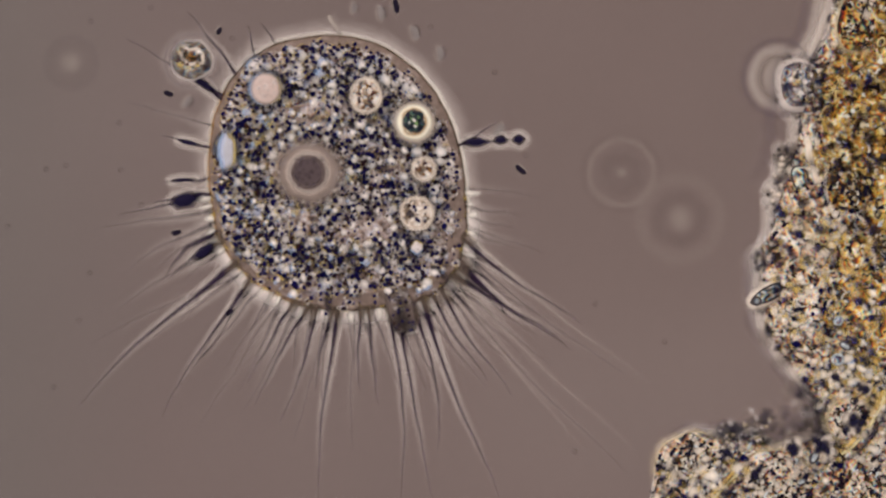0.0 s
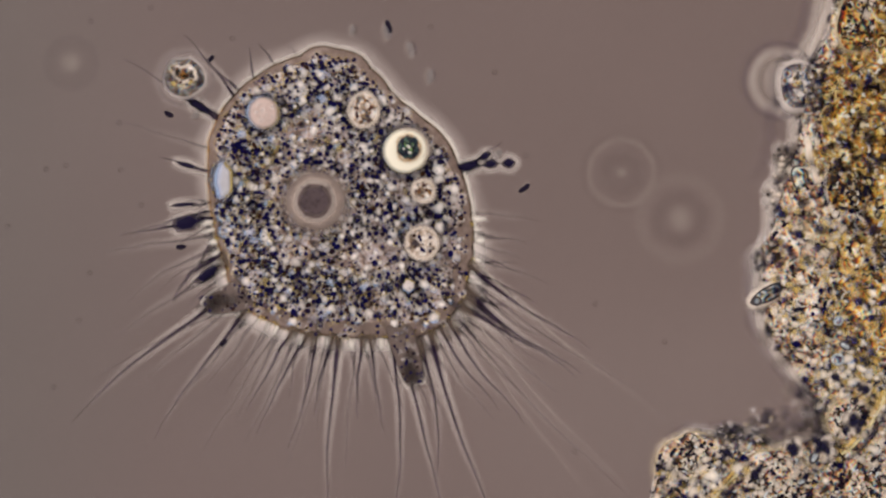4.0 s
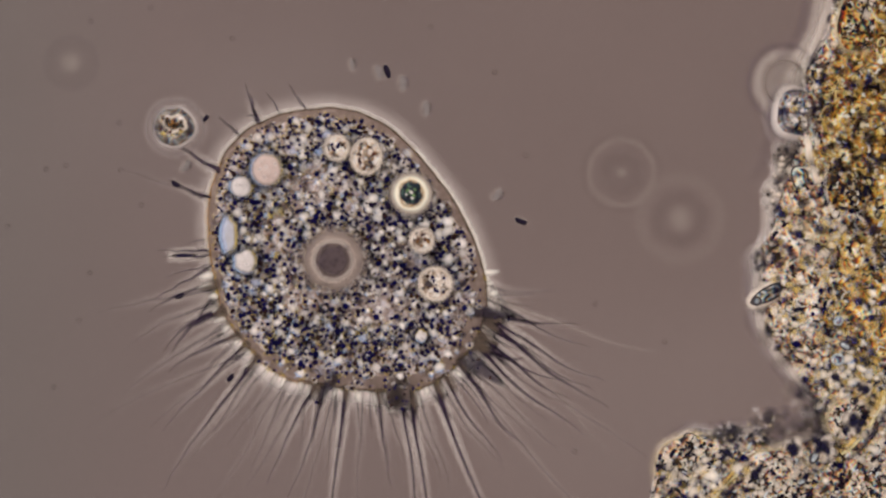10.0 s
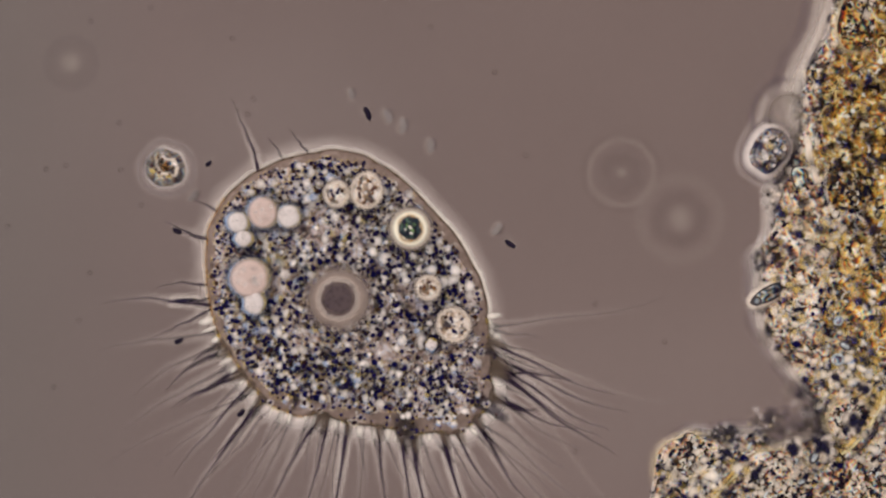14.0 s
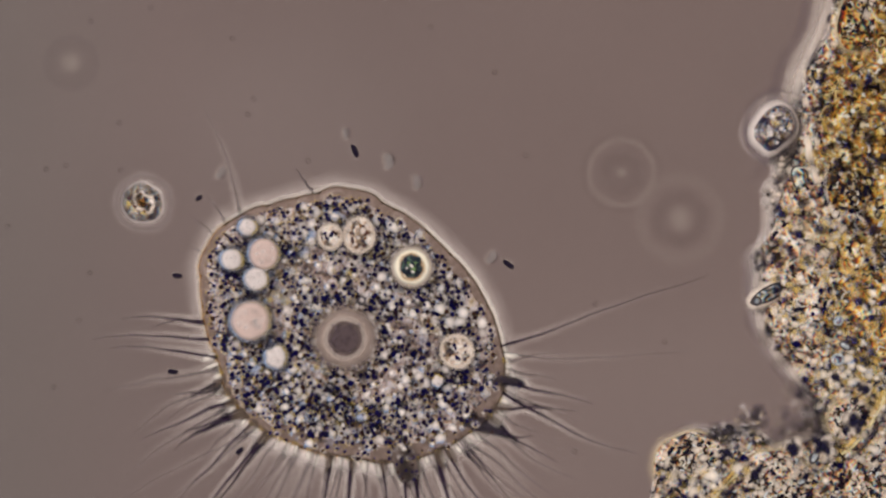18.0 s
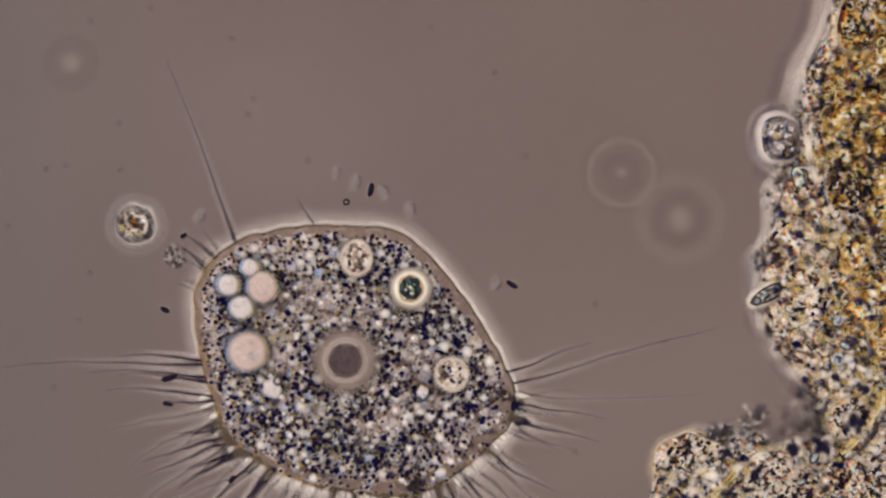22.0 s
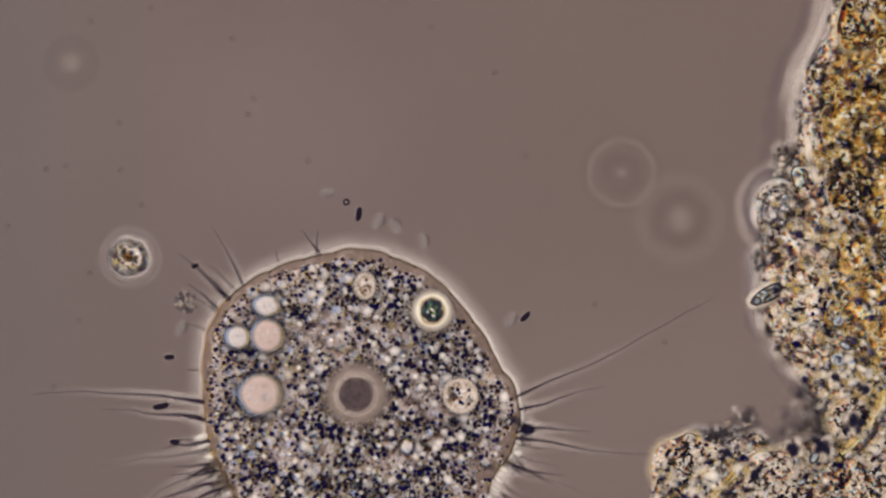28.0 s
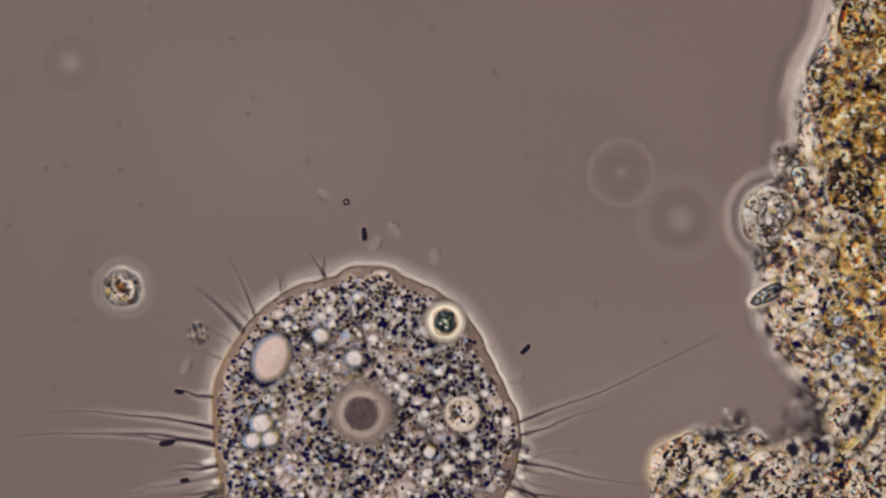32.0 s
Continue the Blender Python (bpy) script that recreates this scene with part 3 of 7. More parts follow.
def granule_set(sample, n_dark, n_pale, gap, low, away, singles, inset=0.0):
    """Soft bright drops, and dark granules crowded between them, with painted golden and blue colour fringes and pale
    halos. Also the places of the largest granules.
    """
    ax, ay = away
    dark, sparks, blues, blots, ochres, gold, navy, sky, large = [], [], [], [], [], [], [], [], []
    pale = [(x, y, rng.choice((3.6, 4.6, 6.0, 7.5, 9.0, 11.5))) for x, y in spaced(n_pale, lambda: (lambda q: (q[0] - inset, q[1]))(sample()), gap * 1.5)]

    def between():
        for _ in range(7):
            x, y = sample()
            if all((x - a) ** 2 + (y - b) ** 2 > (0.8 * r) ** 2 for a, b, r in pale):
                break
        return x, y
    for i, (x, y) in enumerate(spaced(n_dark, between, gap * 0.74)):
        r = rng.choice((1.8, 2.1, 2.5, 3.0, 3.6, 4.3))
        turn = rng.uniform(0, 3)
        if i < singles:
            r = rng.uniform(3.1, 4.9)
            large.append((x, y, r))
        else:
            dark.append((x, y, low + 0.006 + 0.004 * rng.random(), r * rng.uniform(0.85, 1.5), r, r * 0.7, turn))
        # pale halo painted under some of the dark granules
        if rng.random() < (0.4 if i >= singles else 0.12):
            sparks.append((x, y, low + 0.002, r * 2.4 + 1, r * 2.1 + 1, turn, rng.uniform(0.3, 0.7)))
        # colour fringes of the lens, painted golden on one side, blue on the other
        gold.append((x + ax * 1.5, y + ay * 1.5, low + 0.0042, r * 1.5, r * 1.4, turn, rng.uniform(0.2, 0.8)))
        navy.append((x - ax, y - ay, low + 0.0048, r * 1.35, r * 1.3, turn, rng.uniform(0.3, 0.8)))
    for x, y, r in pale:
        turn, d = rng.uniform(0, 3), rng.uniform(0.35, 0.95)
        # some drops are ochre, painted for the coloured fringe of the dark dots
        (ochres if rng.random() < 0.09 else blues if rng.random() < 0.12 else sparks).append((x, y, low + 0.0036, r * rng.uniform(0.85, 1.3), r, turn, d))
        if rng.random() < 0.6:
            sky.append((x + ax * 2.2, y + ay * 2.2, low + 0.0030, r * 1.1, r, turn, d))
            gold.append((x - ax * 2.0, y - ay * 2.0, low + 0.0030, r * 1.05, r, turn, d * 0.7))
    for x, y in spaced(n_pale // 2, sample, gap * 1.6):
        blots.append((x, y, low + 0.001, rng.uniform(8, 16), rng.uniform(6, 12), rng.uniform(0, 3), rng.uniform(0.5, 1.0)))
    clots = []
    for x, y in spaced(n_pale // 5, between, gap * 2.4):
        for _ in range(3):
            q = rng.uniform(3.5, 6.5)
            clots.append((x + rng.uniform(-6, 6), y + rng.uniform(-6, 6), low + 0.0044, q * rng.uniform(1, 1.8), q, rng.uniform(0, 3), rng.uniform(0.3, 0.65)))
    return {"large": large, "navy_clotting": (soft_cloud("navy_clotting", clots, M_SOFTNAVY), M_SOFTNAVY), "dark_granulation": (cloud("dark_granulation", dark, M_DARK), M_DARK), "pale_granulation": (soft_cloud("pale_granulation", sparks, M_SPARK), M_SPARK),
            "bluish_granulation": (soft_cloud("bluish_granulation", blues, M_SPARKBLUE), M_SPARKBLUE), "brown_mottling": (soft_cloud("brown_mottling", blots, M_SOFTBROWN), M_SOFTBROWN),
            "ochre_granulation": (soft_cloud("ochre_granulation", ochres, M_OCHRESPOT), M_OCHRESPOT), "golden_fringe": (soft_cloud("golden_fringe", gold, M_GOLDSIDE), M_GOLDSIDE),
            "navy_fringe": (soft_cloud("navy_fringe", navy, M_NAVYSIDE), M_NAVYSIDE), "sky_blue_fringe": (soft_cloud("sky_blue_fringe", sky, M_SKYSIDE), M_SKYSIDE)}


def granules_in(owner, made, z):
    """Hangs a set of granules under a lobe or a drift: the largest one by one."""
    for name, entry in made.items():
        if name != "large":
            part(name, entry[0], entry[1], owner, kind="stuff")
    for x, y, r in made["large"]:
        granule(owner, "dark", x, y, z, r / 6.2)


def flank_granules(deg, deep):
    """The granules of one lobe of the border."""
    def sample():
        d = 84 * rng.random() ** 0.85
        if deep > 20 and rng.random() < 0.05:
            return -rng.uniform(3, deep), rng.uniform(-36, 36)
        return -deep - d, rng.uniform(-1, 1) * (38 - 0.16 * d)
    dx, dy = away_from_axis(*rim(deg, 12))
    w = radians(rim_turn(deg, 12))
    return granule_set(sample, 48, 19, 9.0, 0.047, (dx * math.cos(w) - dy * math.sin(w), dx * math.sin(w) + dy * math.cos(w)), 6, 9.0)


FLANKS = [rounded(78, 72, 2.8, 44, 0.05, sd) for sd in (3, 11, 17)]
FLANK_MESHES = [dome("flank", f, 0.004, 0.034, M_ECTO, (-78, 0), rough=0.004) for f in FLANKS]
EDGE_MESHES = [fade_ring("edge", f, 6, 0.006, 0.014, M_EDGE, (-78, 0), bands=((0.0, 0.9), (0.35, 0.5), (1.0, 0.0)), grow_in=0.8) for f in FLANKS]
# orange colour fringe of the lens, painted on the left lobes' edge
GOLD_EDGES = [fade_ring("edge", f, 8, 0.006, 0.014, M_ORANGE, (-78, 0), bands=((0.0, 0.8), (0.35, 0.5), (1.0, 0.0)), grow_in=0.8) for f in FLANKS]
# the bright phase halo round the cell is painted as pale fading sheets
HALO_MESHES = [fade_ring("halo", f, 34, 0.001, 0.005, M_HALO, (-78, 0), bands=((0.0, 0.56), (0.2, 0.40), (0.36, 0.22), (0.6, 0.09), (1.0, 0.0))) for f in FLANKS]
# brightest line of the halo, painted along the border
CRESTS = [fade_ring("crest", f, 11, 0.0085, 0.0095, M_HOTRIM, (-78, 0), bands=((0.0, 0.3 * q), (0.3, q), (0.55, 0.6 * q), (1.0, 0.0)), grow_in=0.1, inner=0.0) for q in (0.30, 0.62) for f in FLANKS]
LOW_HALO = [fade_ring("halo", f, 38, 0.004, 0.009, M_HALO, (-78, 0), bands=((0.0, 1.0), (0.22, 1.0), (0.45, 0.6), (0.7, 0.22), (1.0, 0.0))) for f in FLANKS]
INNER_MESHES = [dome("endoplasm", rounded(64, 70, 2.6, 40, 0.06, s), 0.010, 0.046, M_ENDO, (-64 - d, 0), rough=0.006, seed=s)
                for s, d in ((1, 12), (2, 15), (3, 11), (4, 23))]

GRANULE = {}
for nm, mat in (("dark", P_DARK), ("debris", P_DEBRIS)):
    GRANULE[nm] = [cloud("granule", [(0, 0, 0, a, b, c, 0)], mat, 0.2, True) for a, b, c in ((5, 4.4, 3.6), (6.5, 5, 4), (7.5, 6.6, 5))]


def granule(parent, kind, x, y, z, size=1.0, name="granule"):
    """One larger grain as a part of its own."""
    g = part(name, rng.choice(GRANULE[kind]), None, parent)
    g.matrix_local = pose(x * U, -y * U, z, 0, 0, rng.uniform(0, 360)) @ Matrix.Scale(size, 4)


for k in range(24):
    deg = 15.0 * k
    lobe = part("ectoplasm_lobe", FLANK_MESHES[k % 3], M_ECTO, amoeba, "clear brownish border of the cell")
    part("halo", (LOW_HALO if 15 <= k <= 22 else HALO_MESHES)[k % 3], M_HALO, lobe, "pale phase halo painted round the cell")
    part("crest", CRESTS[k % 3 + (3 if k < 4 or k > 15 else 0)], M_HOTRIM, lobe, "bright halo line painted along the border")
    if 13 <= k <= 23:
        # painted glare between the threads, with a golden colour fringe
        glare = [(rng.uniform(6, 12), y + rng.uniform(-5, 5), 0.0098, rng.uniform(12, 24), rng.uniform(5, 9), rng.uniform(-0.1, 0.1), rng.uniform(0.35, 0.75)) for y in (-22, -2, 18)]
        part("glare", soft_cloud("glare", glare, M_HOTRIM), M_HOTRIM, lobe, "painted glare between the threads", kind="stuff")
        tint = [(rng.uniform(-5, 3), y + rng.uniform(-6, 6), 0.0145, rng.uniform(4, 7), rng.uniform(6, 10), 0.0, rng.uniform(0.3, 0.8)) for y in (-18, 12)]
        part("golden_fringe", soft_cloud("golden_fringe", tint, M_GOLDSIDE), M_GOLDSIDE, lobe, kind="stuff")
    if 10 <= k <= 17:
        part("edge", GOLD_EDGES[k % 3], M_ORANGE, lobe, "golden-brown thin edge with painted colour fringe")
    else:
        part("edge", EDGE_MESHES[k % 3], M_EDGE, lobe, "brownish thin edge")
    border = 3 if k in (16, 17, 18, 19, 20, 21, 22, 23) else 1 if k in (2, 3, 4, 5, 6) else (0 if k in (8, 9, 10, 11, 12, 13, 14, 15) else 2)
    part("endoplasm", INNER_MESHES[border], M_ENDO, lobe)
    granules_in(lobe, flank_granules(deg, (12, 15, 10, 26, 15, 14, 11, 30)[border + 4 * (k % 2)]), 0.056)
    MOVES.append((lobe, inside(lambda t, d=deg: rim(d, t), 0.0, lambda t, d=deg: rim_turn(d, t))))

core = part("endoplasm", dome("endoplasm_core", rounded(172, 178, 2.0, 60, 0.04, 5), 0.012, 0.052, M_ENDO, rough=0.008), M_ENDO, amoeba, "granular inner mass of the cell")
MOVES.append((core, inside(lambda t: centre(t))))

RING_DROP = fade_ring("oil_drop", rounded(6, 6, 2, 20), 4.5, 0.004, 0.007, M_SOFTNAVY, bands=((0.0, 1.0), (0.5, 0.7), (1.0, 0.0)), grow_in=0.7, inner=0.0)

# drifts of granules that stream slowly round in the middle
for q in range(7):
    a0 = 2 * math.pi * q / 6
    ox, oy = (108 * math.cos(a0), 108 * math.sin(a0)) if q < 6 else (0, 0)
    def around():
        r, a = 92 * math.sqrt(rng.random()), rng.uniform(0, 6.28)
        return r * math.cos(a), r * math.sin(a)
    drift = tagged(new("granule_drift"), "drifting patch of granules")
    drift.parent = amoeba
    granules_in(drift, granule_set(around, 88, 52, 10.0, 0.053, away_from_axis(614 + ox, 470 + oy), 22), 0.062)
    if q in (0, 2, 3, 5, 6):
        x_, y_ = rng.uniform(-50, 50), rng.uniform(-50, 50)
        drop = part("oil_drop", RING_DROP, None, drift, "dark blue ring-shaped oil drop")
        drop.matrix_local = pose(x_ * U, -y_ * U, 0.060)

    def stream(t, ox=ox, oy=oy, q=q):
        cx, cy = centre(t)
        w = 0.9 * t + 40 * q
        return cx + ox + 9 * math.sin(radians(5 * w)), cy + oy + 9 * math.cos(radians(4 * w))
    MOVES.append((drift, inside(stream, 0.0, lambda t, q=q: 12 * math.sin(0.22 * t + q))))


# ---- what lies inside the cell ----
def vacuole(name, r, where, fill, rim_mat, label, z=0.064, squash=1.0, specks=0, speck_mat=None, wob=0.05, thick=3.0, dark=True, up=-9, down=99, tilt=0.0):
    """A drop of fluid in the cell, with a soft edge and a thin painted shadow."""
    line = rounded(r, r * squash, 2.0, 36, wob, r)
    v = part(name, dome(name, line, 0.0, 0.016, fill, depth=True, steps=9, soft=0.5 if name == "nucleus" else 0.3), fill, amoeba, label)
    if dark:
        # shadow round the drop, painted as a dark collar
        part("fringe", fade_ring("fringe", line, 9, 0.001, 0.003, M_PLUM, bands=((0.0, 0.75), (0.4, 0.5), (1.0, 0.0)), grow_in=0.4), M_PLUM, v, "thin painted shadow round the drop")
        # blue and golden colour fringe of the lens, painted on opposite sides
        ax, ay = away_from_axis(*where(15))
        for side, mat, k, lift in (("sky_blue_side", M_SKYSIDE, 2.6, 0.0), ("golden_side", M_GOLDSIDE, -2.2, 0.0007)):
            part(side, dome(side, line, 0.0030 + lift, 0.0040 + lift, mat, (ax * k, ay * k), depth=True, steps=7, soft=0.3), mat, v, side.replace("_", " ") + " of the painted colour fringe")
    if rim_mat:
        small = rounded(r * 0.93, r * squash * 0.93, 2.0, 36, wob, r)
        part("membrane", fade_ring("membrane", small, thick * 3.2, 0.006, 0.0085, rim_mat, grow_in=1.0), rim_mat, v)
    if specks:
        dots = []
        for _ in range(specks):
            d, a = r * 0.72 * math.sqrt(rng.random()), rng.uniform(0, 6.28)
            s = rng.uniform(1.5, 3.6)
            dots.append((d * math.cos(a), d * math.sin(a) * squash, 0.016, s * rng.uniform(0.8, 1.6), s, s * 0.7, rng.uniform(0, 3)))
        part("speckling", cloud("speckling", dots, speck_mat), speck_mat, v, kind="stuff")
        part("wall", fade_ring("wall", rounded(r * 0.9, r * squash * 0.9, 2.0, 36, wob, r), 7, 0.014, 0.017, M_SPARKCREAM, bands=((0.0, 0.42), (0.4, 0.3), (1.0, 0.0)), grow_in=0.8, inner=0.0), M_SPARKCREAM, v, "bright cream wall")
    if fill in (M_SOFTVAC, M_SOFTPALE):
        def spot():
            d, a = r * 0.7 * math.sqrt(rng.random()), rng.uniform(0, 6.28)
            return d * math.cos(a), d * math.sin(a)
        for nm, mat, n in (("mottling", M_MOTTLE, int(r * 0.42)), ("sheen", M_SHEEN, int(r * 0.32))):
            soft = [(x_, y_, 0.0185, s, s * 0.8, rng.uniform(0, 3), rng.uniform(0.4, 1.0)) for (x_, y_), s in zip(spaced(n, spot, r * 0.16), [rng.uniform(0.09, 0.26) * r + 1.5 for _ in range(n)])]
            part(nm, soft_cloud(nm, soft, mat), mat, v, kind="stuff")
    # it rises towards the upper side of the cell at up, and sinks back at down
    def level(t):
        u = min(1.0, max(0.0, (t - up) / 1.5), 1.0)
        d = min(1.0, max(0.0, (down + 1.5 - t) / 1.5))
        return 0.022 + (z - 0.022) * min(u, d)
    MOVES.append((v, lambda t: inside(where, level(t), lambda _: tilt)(t)))
    return v


nucleus = vacuole("nucleus", 65, path((0, 547, 306), (3, 556, 342), (6, 564, 388), (9, 588, 441), (11, 591, 480), (13, 596, 510), (17, 610, 587),
                  (19, 612, 607), (21, 612, 628), (23, 613, 648), (25, 618, 672), (28, 631, 697), (30, 636, 717), (32, 640, 731)),
                  M_SOFTNUC, None, "smooth pale round nucleus with a dark centre", z=0.066, wob=0.05, dark=False)
part("nuclear_ring", fade_ring("nuclear_ring", rounded(34, 34, 2, 40, 0.02), 8, 0.020, 0.0225, M_NUCRIM, bands=((0.0, 0.6), (0.3, 0.5), (1.0, 0.0)), grow_in=0.5), M_NUCRIM, nucleus, "bright thin ring")
part("nucleolus", dome("nucleolus", rounded(35, 34, 2, 36, 0.04, 3), 0.022, 0.030, M_NUCLEOLUS, depth=True, steps=9), M_NUCLEOLUS, nucleus, "dark grey round nucleolus")
part("speckling", soft_cloud("speckling", [(x, y, 0.0305, r_, r_, 0, 0.8) for (x, y), r_ in zip(spaced(22, lambda: (rng.uniform(-24, 24), rng.uniform(-24, 24)), 8), [rng.uniform(3, 7) for _ in range(22)])], M_SOFTDARK), M_SOFTDARK, nucleus, kind="stuff")
beads = [(61 * math.cos(a), 61 * math.sin(a), 0.006, 1.7, 1.7, 1.4, 0) for a in np.arange(0, 6.28, 0.15) + 0.02]
part("membrane", cloud("membrane", beads, M_ECTO), M_ECTO, nucleus, "beaded thin membrane", kind="stuff")

meal_way = path((0, 733, 217), (3, 725, 248), (6, 722, 296), (9, 726, 328), (11, 729, 360), (13, 726, 388), (17, 728, 458), (19, 729, 485),
               (21, 727, 503), (23, 728, 518), (25, 738, 531), (28, 765, 550), (30, 773, 568), (32, 788, 570))
meal = vacuole("food_vacuole", 34, meal_way, M_FOOD, M_SOFTCREAM, "bright round food vacuole holding a green alga", z=0.068, wob=0.02, thick=4)
vacuole("food_vacuole", 41, lambda t: (meal_way(t)[0] - 6, meal_way(t)[1] + 4), M_FOOD, None, "swollen bright fluid round the alga", z=0.0665, wob=0.03, up=0.6, down=4.0)
# colour fringe round the alga, painted orange-brown
part("fringe", fade_ring("fringe", rounded(19, 21, 2.3, 26, 0.18, 4), 7, 0.0165, 0.019, M_ORANGE), M_ORANGE, meal, "painted orange-brown colour fringe")
alga = part("alga", dome("alga", rounded(18, 19, 2.8, 26, 0.34, 9), 0.014, 0.030, M_GREEN, rough=0.004), M_GREEN, meal, "dark green speckled alga cell")
part("chloroplast", soft_cloud("chloroplast", [(4, 3, 0.032, 8, 6, 0.6, 0.9), (-5, -6, 0.032, 6, 4, 1.2, 0.8), (7, -7, 0.032, 5, 4, 0.2, 0.6)], M_LEAF), M_LEAF, alga, "pale green chloroplast")
part("dark_side", soft_cloud("dark_side", [(-4, 6, 0.0325, 8, 6, 0.5, 0.9), (9, 3, 0.0325, 5, 8, 0.2, 0.8), (-10, -8, 0.0325, 5, 4, 0, 0.8)], M_PLUM), M_PLUM, alga, "dark blue patch")
# highlights on the alga, painted as white drops
part("glint", soft_cloud("glint", [(0, -2, 0.0332, 5, 3, 0.9, 1.0), (2, 8, 0.033, 5, 3, 0.4, 0.9), (-8, 2, 0.033, 3, 3, 0, 0.8)], M_SPARK), M_SPARK, alga, "painted white glint")
part("alga_wall", hoop("alga_wall", 18, 1.8, 0.020, M_RIMDARK, 28, 1.05, 0.30, 9), M_RIMDARK, alga)

vacuole("vacuole", 28, path((0, 470, 158), (3, 466, 182), (6, 468, 243), (9, 470, 280), (11, 473, 323), (13, 468, 358), (17, 458, 432), (19, 475, 466), (21, 458, 493),
        (23, 472, 524), (25, 470, 555), (28, 473, 594), (30, 475, 622), (32, 482, 634)), M_SOFTVAC, M_SOFTBLUE, "smooth pinkish round vacuole with bluish edge", squash=1.06, down=28.2)
vacuole("vacuole", 37, path((0, 418, 265), (3, 412, 300), (6, 410, 352), (9, 422, 402), (11, 430, 440), (13, 438, 472), (17, 448, 555), (19, 437, 578), (21, 437, 605),
        (23, 440, 640), (25, 447, 662), (28, 460, 698), (30, 465, 730), (32, 470, 762)), M_SOFTVAC, M_SOFTBLUE, "large pinkish round vacuole with bluish edge", up=9.5, down=28.5)
vacuole("vacuole", 20, path((0, 428, 200), (6, 430, 285), (9, 428, 318), (13, 423, 376), (17, 413, 450), (19, 407, 466), (21, 400, 488), (23, 411, 522), (25, 421, 553),
        (28, 421, 597), (32, 432, 660)), M_SOFTPALE, M_SOFTBLUE, "small bright vacuole with bluish edge", up=9, down=30)
vacuole("vacuole", 22, path((0, 545, 135), (3, 520, 165), (6, 505, 232), (9, 498, 268), (13, 517, 352), (17, 472, 484), (19, 436, 497), (21, 423, 527), (23, 434, 562),
        (25, 436, 588), (28, 450, 630), (32, 450, 700)), M_SOFTPALE, M_SOFTBLUE, "small bright vacuole with bluish edge", up=10, down=22.8)
vacuole("vacuole", 21, path((0, 420, 330), (6, 404, 400), (9, 432, 448), (13, 440, 512), (17, 490, 620), (19, 484, 640), (21, 487, 670), (23, 480, 700), (28, 478, 745),
        (32, 462, 780)), M_SOFTPALE, M_SOFTBLUE, "small bright vacuole with bluish edge", wob=0.2, up=6, down=21.5)
vacuole("vacuole", 16, path((0, 440, 345), (6, 420, 430), (9, 418, 402), (13, 426, 430), (17, 445, 385), (19, 430, 428), (21, 436, 458), (23, 448, 487), (28, 462, 540),
        (32, 480, 590)), M_SOFTPALE, M_SOFTBLUE, "small bright vacuole with bluish edge", wob=0.15, up=11, down=22.8)
vacuole("vacuole", 11, path((0, 738, 438), (6, 720, 540), (9, 740, 590), (13, 760, 600), (17, 770, 655), (19, 775, 690), (23, 740, 700), (28, 720, 790), (32, 760, 800)),
        M_SOFTPALE, None, "small white vacuole", wob=0.2)
vacuole("vacuole", 30, path((0, 470, 250), (20, 470, 500), (28, 476, 588), (29, 478, 598), (30, 480, 609), (31, 480, 621), (32, 480, 633)), M_SOFTVAC, M_SOFTBLUE,
        "long pinkish vacuole with bluish edge", squash=1.5, up=27.9, tilt=-24)
# stands for the large vacuole's blue colour fringe, painted as a part
vacuole("vacuole", 13, path((0, 402, 268), (3, 396, 306), (6, 398, 350), (9, 400, 398), (13, 420, 470), (32, 450, 760)), M_SPARKBLUE, M_SOFTBLUE, "narrow bluish edge painted for a vacuole along the border", squash=2.6, wob=0.2, down=10)
for x_, y_, r_ in ((455, 715, 17), (470, 742, 13), (440, 745, 14), (620, 600, 15), (560, 560, 13)):
    vacuole("vacuole", r_, path((0, x_ - 40, y_ - 400), (22, x_ - 15, y_ - 60), (28, x_, y_), (32, x_ + 8, y_ + 34)), M_SOFTPALE, M_SOFTBLUE, "small bright vacuole with bluish edge", wob=0.12, up=28)
vacuole("digestive_vacuole", 29, path((0, 738, 378), (3, 743, 420), (6, 757, 450), (9, 770, 487), (11, 773, 520), (13, 797, 560), (17, 812, 612), (19, 803, 630),
        (21, 799, 650), (23, 800, 672), (25, 797, 676), (28, 815, 700), (30, 813, 720), (32, 818, 732)), M_DIGEST, M_SOFTCREAM, "pale vacuole full of purplish specks", specks=15, speck_mat=M_DARK)
vacuole("digestive_vacuole", 20, path((0, 750, 300), (3, 750, 328), (6, 747, 362), (9, 745, 405), (13, 755, 492), (17, 765, 553), (19, 765, 578), (23, 775, 610), (28, 790, 640),
        (32, 800, 665)), M_DIGEST, M_SOFTCREAM, "pale vacuole with brown specks", down=17, specks=11, speck_mat=M_RUST)
vacuole("digestive_vacuole", 27, path((0, 648, 170), (3, 643, 184), (6, 648, 225), (9, 648, 265), (11, 650, 290), (13, 652, 318), (17, 637, 400), (19, 636, 430), (21, 632, 448),
        (23, 632, 465), (25, 645, 478), (28, 648, 505), (30, 657, 512), (32, 672, 512)), M_DIGEST, M_SOFTCREAM, "pale vacuole with rust-red specks", specks=13, speck_mat=M_RUST, squash=1.15, down=22.5)
vacuole("digestive_vacuole", 16, path((0, 648, 190), (20, 634, 440), (23, 634, 465), (25, 645, 480), (28, 646, 506), (30, 652, 514), (32, 664, 518)), M_DIGEST, M_SOFTCREAM,
        "small cream vacuole with rust-red specks", squash=1.3, specks=9, speck_mat=M_RUST, up=21.5, down=28.5)
